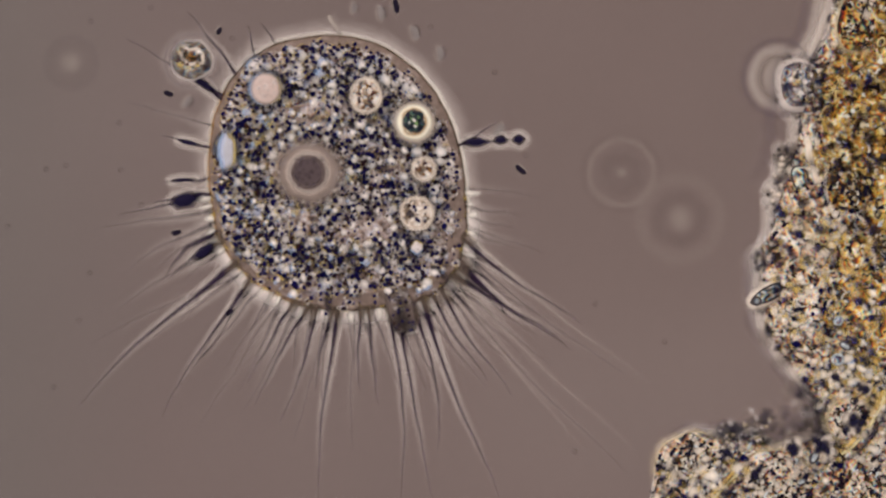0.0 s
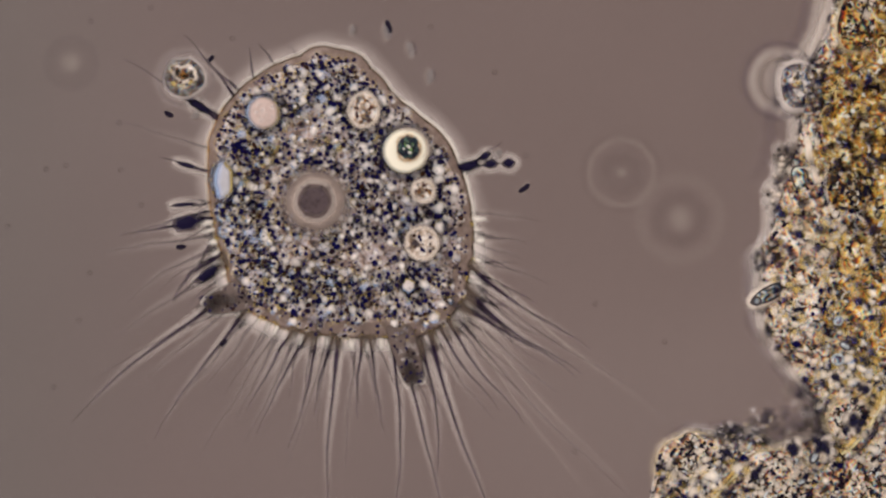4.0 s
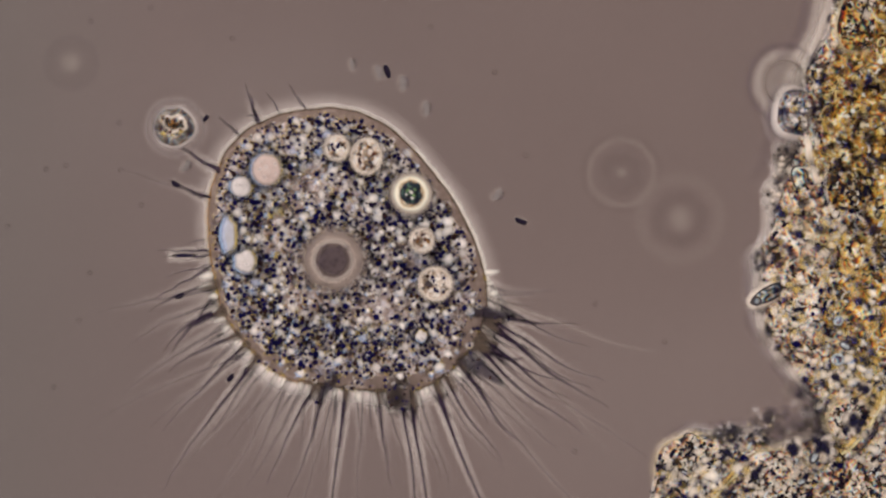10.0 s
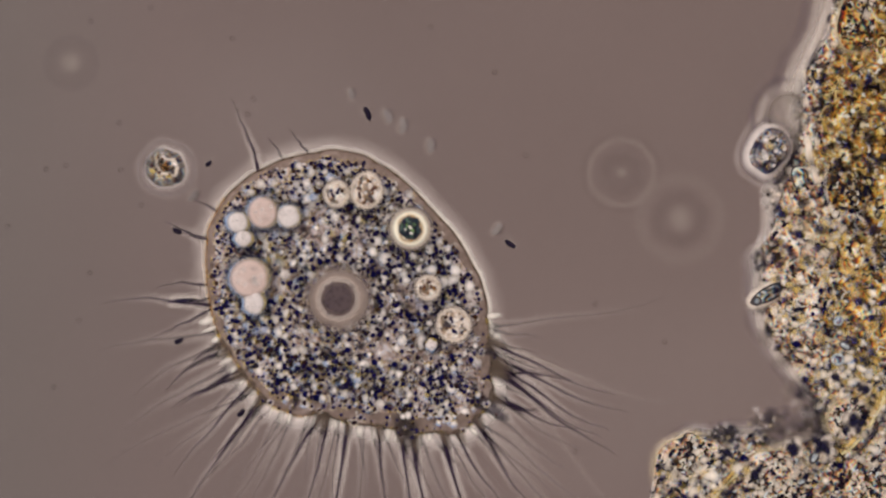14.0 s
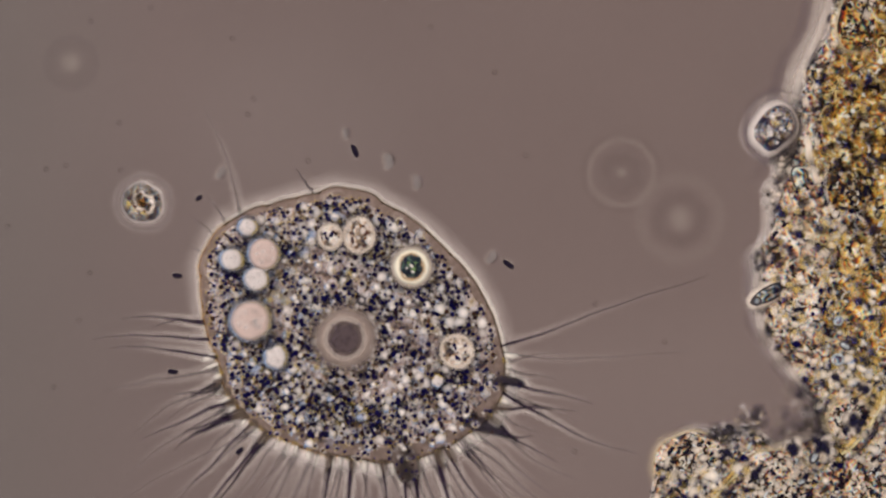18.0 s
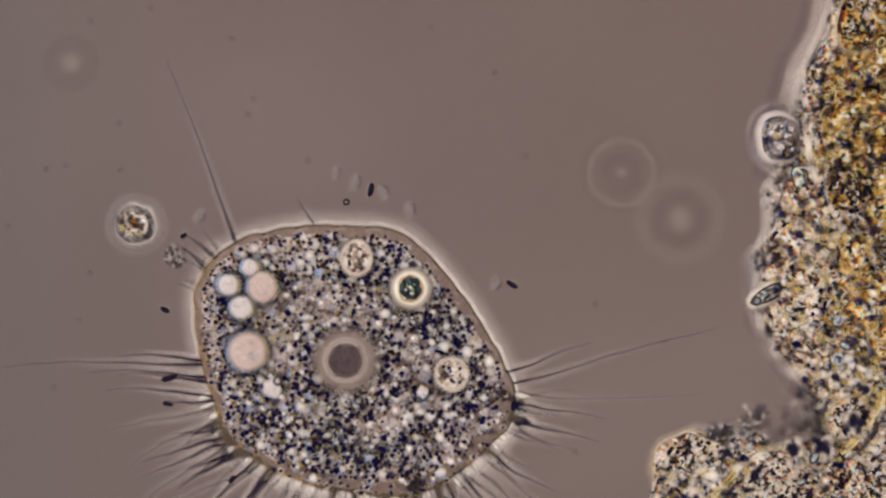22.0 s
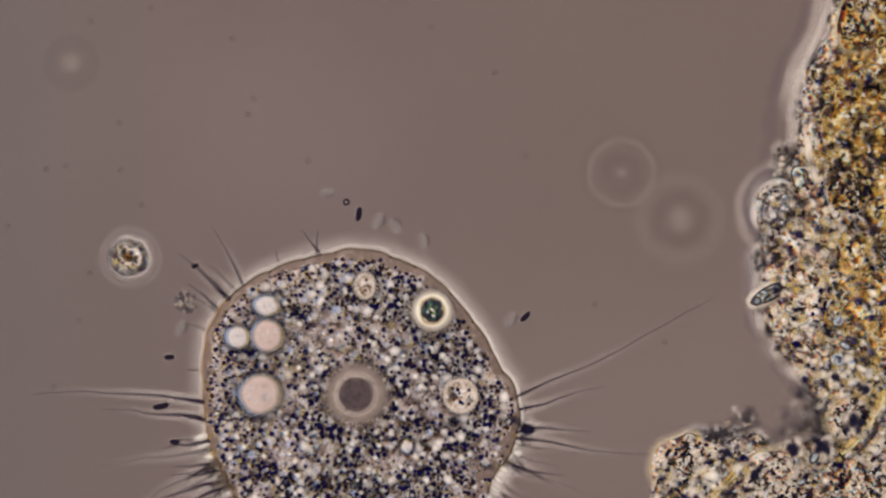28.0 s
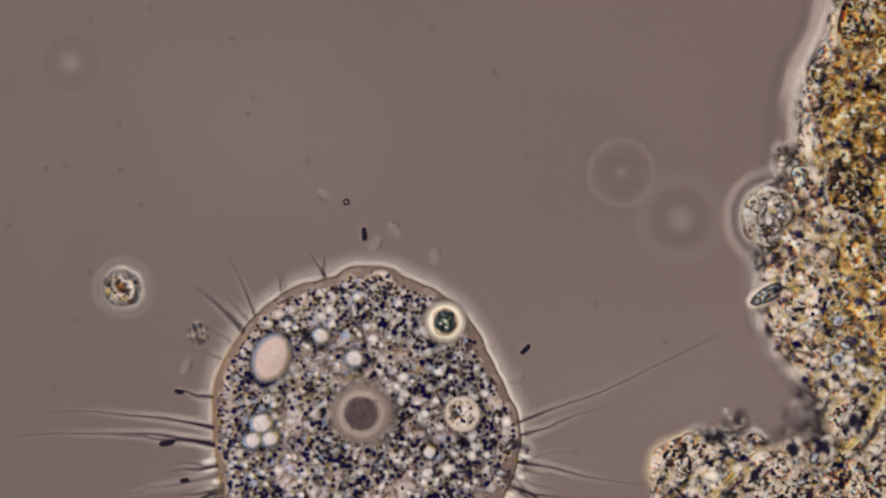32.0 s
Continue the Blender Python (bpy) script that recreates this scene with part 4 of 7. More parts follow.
vacuole("vacuole", 22, path((0, 460, 120), (20, 455, 445), (23, 462, 480), (25, 462, 512), (28, 472, 541), (32, 490, 590)), M_SOFTPALE, M_SOFTBLUE, "small pale yellowish vacuole with dark edge", squash=0.85, wob=0.16, up=23, down=29)
vacuole("digestive_vacuole", 21, path((0, 600, 215), (6, 600, 260), (9, 597, 250), (13, 597, 322), (17, 590, 410), (19, 580, 425), (21, 578, 452), (23, 578, 482), (28, 600, 520),
        (32, 620, 560)), M_DIGEST, M_SOFTCREAM, "pale vacuole with dark specks", up=6, down=21, specks=11, speck_mat=M_DARK)


# ---- blunt pseudopods at the edge ----
def pseudopod(long, wide, where, turn, label, fill=M_SOFTSTUB, blunt=0.5):
    """A blunt lobe that points along +x, its tip at the origin."""
    line = []
    for i in range(30):
        a = 2 * math.pi * i / 30
        f = 0.5 - 0.5 * math.cos(a)
        side = 1 if math.sin(a) >= 0 else -1
        line.append((long / 2 - long * f, side * wide / 2 * (f + 0.02) ** blunt * (1 if f < 0.97 else 0.8)))
    line = line[::-1]
    p = part("pseudopod", dome("pseudopod", line, 0.003, 0.036, fill, (-long / 2, 0), rough=0.004, depth=True, steps=9, soft=0.22 if fill is M_PALESTUB else 0.4), fill, amoeba, label)
    # pale halo painted round the lobe
    part("halo", fade_ring("halo", line, 18, 0.001, 0.004, M_SIDEHALO, (-long / 2, 0), bands=tuple((u_, d_ * (1.5 if fill is M_PALESTUB else 0.5)) for u_, d_ in ((0.0, 0.7), (0.3, 0.5), (0.6, 0.2), (1.0, 0.0))), inner=0.0), M_SIDEHALO, p, "painted pale halo")
    dots = [(-rng.uniform(4, long * 0.9), rng.uniform(-wide, wide) * 0.30, 0.043, s, s * 0.8, s * 0.8, rng.uniform(0, 3)) for s in [rng.uniform(2, 4) for _ in range(34 if fill is M_PALESTUB else 5)]]
    part("dark_granulation", cloud("dark_granulation", dots, M_DARK), M_DARK, p, kind="stuff")
    if fill is M_PALESTUB:
        soft = [(-rng.uniform(8, long * 0.9), rng.uniform(-wide, wide) * 0.34, 0.041, s, s * 0.8, rng.uniform(0, 3), rng.uniform(0.3, 0.8)) for s in [rng.uniform(4, 9) for _ in range(22)]]
        part("pale_granulation", soft_cloud("pale_granulation", soft, M_SHEEN), M_SHEEN, p, kind="stuff")
        part("dark_tip", soft_cloud("dark_tip", [(-22, 2, 0.042, 32, wide * 0.40, 0.1, 1.0), (-52, -4, 0.042, 22, wide * 0.25, 0.3, 0.6)], M_TIP), M_TIP, p, "dark olive tip")
    MOVES.append((p, inside(where, 0.0, turn)))


def turning(*stops):
    ts = [s[0] for s in stops]
    return lambda t: smooth(ts, [s[1] for s in stops], t)


pseudopod(130, 56, path((0, 722, 592), (1.5, 730, 640), (3, 735, 680), (4, 737, 682), (6, 742, 668), (8, 705, 690), (9, 700, 697), (10, 705, 728), (11, 712, 774),
          (12, 710, 770), (13, 722, 766), (17, 722, 830), (19, 735, 878), (20, 742, 890), (23, 740, 870), (32, 720, 960)),
          turning((0, -75), (6, -75), (10, -90), (19, -75), (32, -80)), "grey granular blunt pseudopod with a painted pale halo", M_PALESTUB, 0.13)
pseudopod(110, 70, path((0, 425, 455), (1, 410, 490), (2, 372, 525), (3, 352, 540), (4, 360, 545), (6, 385, 552), (7, 425, 570), (9, 470, 600), (13, 500, 650), (32, 560, 850)),
          turning((0, -150), (3, -162), (6, -155), (9, -130), (32, -120)), "grey granular blunt pseudopod with a painted pale halo", M_PALESTUB, 0.32)
pseudopod(110, 34, path((0, 790, 470), (6, 850, 488), (8, 905, 535), (9, 918, 545), (10, 912, 560), (11, 905, 572), (12, 890, 590), (13, 880, 610), (16, 912, 655), (17, 935, 665),
          (19, 925, 689), (21, 934, 711), (23, 922, 718), (25, 932, 730), (28, 937, 757), (32, 945, 796)),
          turning((0, -20), (9, -8), (13, -10), (17, -5), (21, -12), (23, -40), (28, -30), (32, -20)), "dark pointed pseudopod with a painted pale halo")
pseudopod(100, 38, path((0, 800, 500), (6, 830, 580), (9, 885, 668), (11, 897, 695), (13, 912, 735), (14, 905, 745), (16, 900, 755), (17, 905, 768), (19, 893, 772), (21, 882, 760),
          (23, 890, 778), (25, 893, 785), (28, 880, 830), (32, 920, 850)),
          turning((0, -40), (9, -38), (13, -35), (17, -25), (23, -20), (32, -25)), "dark blunt pseudopod with a painted pale halo")
pseudopod(80, 30, path((0, 580, 560), (3, 562, 602), (5, 560, 600), (7, 545, 725), (8, 540, 730), (9, 538, 735), (10, 560, 715), (13, 515, 720), (17, 540, 780), (32, 560, 980)),
          turning((0, -95), (6, -110), (9, -125), (13, -110), (32, -95)), "small dark pseudopod with a painted pale halo")


# ---- thin filopodia ----
def filopodium(ref, xb, yb, xt, yt, width=4.5, bend=0.06, since=-5, until=40, bead=0.0, faint=False, drift=0.0, swollen=()):
    """A thin thread from the cell's edge at (xb, yb) to (xt, yt), as it lies at ref seconds; it grows out at since and is drawn in at until."""
    cx, cy = centre(ref)
    deg = math.degrees(math.atan2(cy - yb, xb - cx))
    way = math.degrees(math.atan2(yb - yt, xt - xb))
    long = math.hypot(xt - xb, yt - yb)
    gap = (xb - cx) * math.cos(radians(deg)) - (yb - cy) * math.sin(radians(deg)) - reach(deg, ref)
    pts, radii, pale = [], [], []
    n = 22
    sd = xb * 0.013 + yb * 0.007
    upper = ref > 16 and 40 < deg % 360 < 168
    wave = 0.3 if upper else 1.0
    for i in range(n):
        f = i / (n - 1)
        x = -26 + (long + 26) * f
        y = long * bend * math.sin(math.pi * f) * 0.8 + wave * (8.0 * noise.noise((f * 3.1, sd, 0.5)) * min(1, f * 3) + 3.2 * noise.noise((f * 9.1, sd, 1.5)) * f)
        pts.append((x, y, 0.010 - 0.004 * f))
        taper = (1 - f) ** 0.85
        base = 1 + 1.5 * max(0.0, 1 - f * 4.5)
        radii.append(max(0.8, width * (0.42 if faint else 0.5) * (0.25 + 0.75 * taper) * base) * (1 + 0.22 * noise.noise((f * 11, sd, 3.3))))
    mat = M_PALETHREAD if faint == "pale" else M_FAINT if faint else M_SOFTFILO if upper else M_FILO
    f_ob = part("filopodium", tube("filopodium", pts, radii, mat, depth=[0.08 + 0.92 * (1 - i / (n - 1)) ** 0.95 for i in range(n)]), mat, amoeba, "blurred pale thread" if faint == "pale" else "blurred thin thread" if faint else "thin dark tapering thread")
    # the pale halo alongside, painted as a fading ribbon
    verts, faces, dep = [], [], []
    for i, (x, y, z) in enumerate(pts):
        f = i / (n - 1)
        for side, d in ((-1, 0.0), (-0.5, 0.7), (0.5, 0.7), (1, 0.0)):
            w = (width * 1.2 + 8.5) * (1 - f) ** 0.6 + 2.5
            verts.append((x * U, -(y + side * w) * U, 0.0015 + 0.002 * abs(d)))
            dep.append(d * (1 - f) ** 1.5 * (0.12 if faint == "pale" else 0.5 if faint or upper else 1.0) * min(1.0, (width / 4.5) ** 2))
    for i in range(n - 1):
        for s in range(3):
            faces.append((i * 4 + s, i * 4 + 4 + s, i * 4 + 5 + s, i * 4 + 1 + s))
    edge_v, edge_f, edge_d = [], [], []
    for i, (x, y, z) in enumerate(pts):
        w = radii[i] * 2.0 + 1.0
        for side, d in ((-1, 0.0), (-0.35, 0.8), (0.35, 0.8), (1, 0.0)):
            edge_v.append((x * U, -(y + side * w) * U, 0.004 + 0.001 * d))
            edge_d.append(d * (0.1 if faint == "pale" else 0.35 if faint else 1.0) * (1 - i / (n - 1)) ** 0.4)
    for i in range(n - 1):
        for s in range(3):
            edge_f.append((i * 4 + s, i * 4 + 4 + s, i * 4 + 5 + s, i * 4 + 1 + s))
    part("soft_edge", mesh_of("soft_edge", edge_v, edge_f, M_THREADEDGE, edge_d), M_THREADEDGE, f_ob, "soft dim edge of the thread")
    part("side_halo", mesh_of("side_halo", verts, faces, M_SIDEHALO, dep), M_SIDEHALO, f_ob, "pale halo painted along the thread")
    if not faint and width > 3.4 and 195 < deg % 360 < 345:
        foot = rounded(28, 10 + width * 0.6, 2.0, 24, 0.12, xb)
        foot = [(fx, fy * (1.0 - 0.5 * (fx / 28 + 0.2))) for fx, fy in foot]
        part("foot", dome("foot", foot, 0.005, 0.020, M_CUSP, (-2, 0), depth=True, steps=6), M_CUSP, f_ob, "brownish widened foot of the thread")
    if bead:
        b = pts[int(abs(bead) * (n - 1))]
        r = 6.0 + width
        part("bead", cloud("bead", [(b[0], b[1], b[2], r * 1.7, r * 0.8, r * 0.7, 0.1), (b[0] + r * 1.8, b[1] + 1, b[2], r * 0.7, r * 0.6, r * 0.5, 0.3)], M_ROD, 0.1, True), M_ROD, f_ob, "dark bead on the thread")

    for dist, hl, hw in swollen:
        line = rounded(hl, hw, 1.8, 26, 0.2, xb + dist)
        i = min(n - 1, int((dist + 26) / (long + 26) * (n - 1)))
        sw = part("swelling", dome("swelling", line, 0.006, 0.006 + hw * U, M_SWELL, (dist, pts[i][1]), depth=True, steps=8, soft=0.6), M_SWELL, f_ob, "dark purple swelling of the thread")
        # pale halo painted round the swelling
        part("halo", fade_ring("halo", line, 12, 0.001, 0.004, M_SIDEHALO, (dist, pts[i][1]), bands=((0.0, 0.6), (0.4, 0.35), (1.0, 0.0)), inner=0.0), M_SIDEHALO, sw, "painted pale halo")

    def shown(t):
        def ease(u):
            u = min(1.0, max(0.0, u))
            return u * u * (3 - 2 * u)
        return min(ease((t - since + 2.0) / 2.0), ease((until + 2.0 - t) / 2.0))

    def turned(t):
        return way + drift * (t - ref) + 2.2 * math.sin(0.5 * t + sd * 9) - 2.2 * math.sin(0.5 * ref + sd * 9)

    def where(t):
        cx_, cy_ = centre(t)
        r = reach(deg, t) + gap
        x, y = cx_ + r * math.cos(radians(deg)), cy_ - r * math.sin(radians(deg))
        back = (1 - shown(t)) * (long + 10)
        w = radians(turned(t))
        return x - back * math.cos(w), y + back * math.sin(w)
    MOVES.append((f_ob, inside(where, 0.0, turned)))


# along the lower edge
filopodium(0, 415, 470, 140, 715, 6, 0.03, until=5.5)
filopodium(0, 440, 500, 285, 735, 4, 0.02, until=22)
filopodium(0, 478, 518, 400, 650, 3.5, -0.02, faint=True)
filopodium(0, 545, 548, 455, 720, 4.5, 0.05, until=14)
filopodium(0, 556, 552, 500, 750, 4, -0.04)
filopodium(0, 600, 555, 562, 880, 4.5, 0.03)
filopodium(0, 655, 550, 665, 715, 4, 0.04)
filopodium(0, 690, 552, 710, 880, 4, -0.03)
filopodium(0, 712, 560, 765, 880, 4.5, 0.03)
filopodium(0, 735, 560, 775, 795, 4, -0.08, until=8)
filopodium(0, 755, 540, 885, 882, 5, 0.03)
filopodium(0, 775, 530, 862, 675, 4, 0.04)
filopodium(0, 800, 515, 930, 640, 4, -0.03, faint=True)
filopodium(0, 803, 512, 1120, 850, 3, 0.02, faint=True)
filopodium(0, 818, 480, 893, 556, 8, -0.10, until=4)
filopodium(0, 822, 465, 1010, 620, 5.5, 0.05, until=10)
filopodium(0, 826, 425, 1030, 575, 5, 0.03, until=9)
filopodium(0, 824, 445, 1130, 685, 3, 0.02, faint=True, until=12)
filopodium(0, 828, 395, 965, 450, 3.5, 0.03, faint=True)
filopodium(0, 820, 330, 960, 350, 3, 0.03, faint=True, until=8)
filopodium(0, 808, 258, 930, 250, 5, 0.0, until=3.5, swollen=((34, 26, 10), (78, 15, 10), (110, 13, 11)))
filopodium(0, 808, 262, 890, 215, 4, 0.03, until=7)
filopodium(0, 430, 485, 155, 610, 3, 0.02, faint=True)
filopodium(0, 500, 530, 350, 760, 3, 0.02, faint=True)
filopodium(0, 630, 552, 620, 800, 3, 0.02, faint=True)
filopodium(0, 575, 552, 520, 790, 3, -0.02, faint=True)
filopodium(0, 812, 495, 1005, 615, 5, -0.04, until=6)
filopodium(0, 790, 522, 905, 700, 4, 0.03, until=9)
filopodium(0, 640, 552, 632, 690, 4.5, 0.04, until=9)
filopodium(0, 590, 552, 560, 690, 5, 0.05, until=9)
filopodium(0, 520, 540, 440, 680, 5, 0.04, until=9)
filopodium(3, 812, 520, 1126, 863, 4, 0.02, until=7, faint="pale")
filopodium(3, 806, 524, 1045, 869, 4, 0.02, until=7, faint="pale")
filopodium(3, 838, 450, 1194, 740, 4, 0.02, until=8, faint="pale")
filopodium(11, 872, 545, 1110, 866, 4, 0.02, since=8.5, until=14, faint="pale")
filopodium(11, 872, 545, 1190, 655, 4, 0.03, since=8.5, until=14, faint="pale")
# along the flank that looks away from the drift of debris
filopodium(0, 376, 348, 210, 383, 4.5, 0.02, until=4, swollen=((48, 34, 17),))
filopodium(0, 395, 425, 300, 492, 4.5, 0.02, until=4, swollen=((38, 30, 11),))
filopodium(0, 368, 262, 285, 240, 4.5, 0.05, until=5, swollen=((34, 24, 5),))
filopodium(0, 372, 222, 220, 180, 3, 0.02, faint=True, until=12)
filopodium(0, 368, 318, 288, 323, 4.0, 0.03, until=16, swollen=((44, 26, 4),))
filopodium(0, 384, 168, 300, 108, 4.5, 0.02, until=4.5, swollen=((28, 26, 8),))
filopodium(0, 415, 130, 330, 20, 4, 0.05, until=4)
filopodium(0, 452, 98, 440, 45, 4, 0.03, until=11)
filopodium(0, 490, 78, 462, 40, 3.5, 0.03, until=16)
filopodium(3, 385, 195, 215, 95, 3, 0.02, until=8)
filopodium(3, 378, 380, 272, 398, 7, 0.08, until=6)
filopodium(3, 398, 440, 300, 520, 9, 0.12, until=10)
filopodium(6, 425, 185, 345, 112, 9, 0.05, since=5, until=9)
filopodium(6, 405, 240, 240, 142, 7, 0.02, since=5, until=8)
filopodium(6, 374, 412, 203, 446, 4, 0.05, since=4.5, until=9)
filopodium(6, 375, 386, 278, 388, 4.5, 0.05, since=5, until=10)
filopodium(6, 378, 440, 258, 482, 4, 0.05, since=5, until=12)
filopodium(6, 390, 470, 300, 562, 7, 0.12, since=5, until=9)
filopodium(6, 480, 580, 170, 745, 4, 0.05, since=5.5, until=8)
filopodium(6, 852, 490, 1080, 645, 7, 0.05, since=5, until=15)
filopodium(6, 850, 488, 1020, 502, 5, 0.03, since=5, until=11)
filopodium(6, 846, 545, 1000, 622, 5, 0.04, since=5, until=16)
filopodium(6, 846, 450, 980, 458, 4, 0.02, since=5, until=12, faint=True)
filopodium(6, 530, 125, 505, 85, 3.5, 0.02, since=5)
filopodium(6, 830, 330, 890, 288, 4.5, 0.02, since=4.5, until=7, swollen=((26, 16, 8), (54, 12, 8)))
filopodium(9, 872, 545, 1070, 655, 5, 0.04, since=6.5, until=14)
filopodium(9, 868, 560, 1048, 670, 4, 0.03, since=6, until=14)
filopodium(9, 862, 580, 1010, 690, 5, 0.05, since=7, until=13)
filopodium(12, 872, 570, 1080, 672, 4, 0.03, since=10.5, until=15)
filopodium(9, 440, 590, 290, 740, 4, 0.03, since=8)
filopodium(9, 420, 575, 300, 640, 6, 0.05, since=8)
filopodium(9, 395, 530, 290, 605, 6, 0.10, since=8, until=14)
filopodium(9, 376, 450, 270, 515, 4, -0.05, since=8, until=16)
filopodium(9, 455, 195, 432, 130, 6, 0.03, since=8, until=11)
filopodium(9, 376, 280, 300, 235, 7, 0.05, since=8.5, until=13)
filopodium(9, 374, 330, 298, 300, 7, -0.05, since=8.5, until=14)
filopodium(9, 820, 628, 935, 780, 6, 0.04, since=7, until=17)
filopodium(9, 850, 600, 930, 620, 8, 0.02, since=8, until=18)
filopodium(13, 368, 525, 178, 518, 4, 0.04, since=12, until=16)
filopodium(13, 367, 490, 275, 492, 3.5, 0.04, since=11, until=19)
filopodium(13, 395, 590, 335, 632, 5, 0.05, since=12)
filopodium(13, 450, 275, 405, 155, 4, 0.03, since=11.5, until=15)
filopodium(13, 860, 600, 1105, 718, 5, 0.06, since=12, until=18)
filopodium(13, 862, 560, 1180, 510, 3, 0.02, since=12, until=16, faint=True)
filopodium(13, 430, 640, 318, 705, 6, 0.05, since=12)
filopodium(13, 470, 690, 372, 810, 5, 0.04, since=12)
filopodium(13, 875, 640, 1010, 652, 5, 0.03, since=12, until=18)
# later threads
filopodium(19, 890, 632, 1255, 509, 2.5, 0.02, since=17, until=23.5)
filopodium(19, 898, 690, 1052, 730, 5, 0.05, since=16.5, until=24, swollen=((10, 24, 10),))
filopodium(19, 892, 660, 1010, 640, 3.5, 0.03, since=16.5, faint=True)
filopodium(19, 895, 640, 1230, 640, 2.5, 0.08, since=17, until=26, faint=True)
filopodium(19, 360, 592, 200, 585, 5, 0.03, since=17.5, until=22)
filopodium(19, 366, 622, 155, 616, 4, 0.03, since=17.5, until=22)
filopodium(19, 376, 655, 190, 640, 5, 0.04, since=17.5, until=25)
filopodium(19, 405, 712, 310, 722, 5, 0.05, since=17)
filopodium(19, 420, 730, 250, 800, 6, 0.04, since=17)
filopodium(19, 440, 750, 330, 790, 6, 0.05, since=16.5)
filopodium(19, 415, 390, 350, 200, 4, 0.06, since=17.5, until=20, faint=True)
filopodium(23, 425, 445, 298, 118, 3.2, 0.01, since=21, until=25.5)
filopodium(23, 385, 468, 335, 428, 8, 0.03, since=21, until=27)
filopodium(23, 372, 490, 318, 440, 5, 0.03, since=21, until=28)
filopodium(23, 356, 655, 5, 664, 3, 0.02, since=21.5, until=26)
filopodium(23, 358, 685, 205, 670, 5, 0.03, since=21.5, until=27)
filopodium(23, 362, 722, 285, 728, 7, 0.02, since=21)
filopodium(23, 395, 790, 245, 838, 6, 0.05, since=21)
filopodium(23, 912, 730, 1075, 750, 4, -0.06, since=21.5, until=26, swollen=((-4, 18, 13),))
filopodium(23, 905, 665, 1050, 612, 3.5, 0.03, since=21.5)
filopodium(23, 905, 750, 1000, 812, 4, 0.03, since=21.5, faint=True)
filopodium(23, 870, 810, 990, 882, 5, 0.03, since=17, until=27)
filopodium(28, 366, 715, 55, 698, 4, 0.05, since=26.5)
filopodium(28, 370, 748, 180, 725, 5, 0.05, since=26.5)
filopodium(28, 400, 780, 300, 782, 6, 0.05, since=26)
filopodium(28, 405, 820, 305, 832, 7, 0.04, since=26)
filopodium(28, 912, 702, 1265, 527, 2.4, 0.02, since=26.5)
filopodium(28, 930, 765, 1048, 760, 4.5, -0.08, since=26.5, until=30, swollen=((2, 16, 12),))
filopodium(28, 925, 775, 1150, 800, 3.5, 0.02, since=27)
filopodium(28, 890, 815, 1000, 840, 7, 0.04, since=25)
filopodium(28, 405, 530, 316, 447, 9, 0.03, since=26)
filopodium(28, 388, 555, 332, 520, 6, 0.03, since=22, faint=True)
filopodium(28, 378, 590, 322, 570, 7, 0.03, since=22, faint=True)
filopodium(28, 418, 515, 362, 462, 7, 0.03, since=24, faint=True)
filopodium(21, 372, 470, 318, 425, 7, 0.03, since=16.5, until=24, faint=True)
filopodium(21, 362, 505, 312, 478, 7, 0.03, since=16.5, until=24, faint=True)
filopodium(21, 385, 440, 345, 385, 7, 0.03, since=16.5, until=24, faint=True)
filopodium(28, 430, 505, 375, 400, 4, 0.03, since=27)
filopodium(28, 560, 450, 562, 405, 4, 0.03, since=26)
filopodium(28, 493, 475, 488, 442, 3.5, 0.03, since=26)
filopodium(32, 380, 705, 305, 690, 7, 0.03, since=29)
filopodium(32, 385, 790, 20, 775, 4, 0.06, since=29.5)
filopodium(32, 500, 520, 492, 482, 5, 0.03, since=29.5)


# broad blurred threads that lie above and below the sharp ones
for i in range(34):
    deg_ = 196 + 152 * (i + 0.5) / 34 + rng.uniform(-2, 2)
    xb_, yb_ = rim(deg_, 6)
    tilt_ = radians(deg_ + rng.uniform(-7, 7))
    long_ = rng.uniform(90, 250)
    filopodium(6, xb_, yb_, xb_ + long_ * math.cos(tilt_), yb_ - long_ * math.sin(tilt_), rng.uniform(5, 9), rng.uniform(-0.04, 0.06), faint=True)


# ---- small things round the cell ----
def bacterium(long, wide, where, turn, mat, label, bend=1.5):
    ob = part("bacterium", rod_mesh("bacterium", long, wide, mat, bend), mat)
    # pale halo painted round the rod
    part("halo", fade_ring("halo", rounded(long * 0.5, wide, 2, 20), 6, 0.0008, 0.003, M_BLUR), M_BLUR, ob)
    if mat is M_PALEROD:
        # shadow side of a pale rod, painted dark
        part("dark_side", fade_ring("dark_side", rounded(long * 0.3, wide * 0.5, 2, 18), 7, 0.0006, 0.001, M_SOFTDARK, (2, wide * 1.1)), M_SOFTDARK, ob, "painted shadow side")
    tagged(ob, label, "bacterium", "bacteria round the amoeba")
    MOVES.append((ob, free(where, turn)))


DARKROD, PALEROD = "tiny dark rod bacterium beside the amoeba", "tiny pale blurred bacterium beside the amoeba"
bacterium(24, 4.5, path((0, 922, 300), (3, 925, 325), (6, 932, 349), (8, 931, 374), (9, 930, 384), (10, 922, 391), (11, 917, 399), (13, 906, 422), (17, 900, 458), (19, 902, 477), (21, 905, 496),
          (23, 909, 510), (25, 918, 530), (28, 929, 560), (32, 929, 618)), turning((0, -40), (3, 35), (6, 20), (9, 0), (11, -40), (13, -35), (19, -35), (24, -20), (27, 40), (32, 45)), M_ROD, DARKROD)
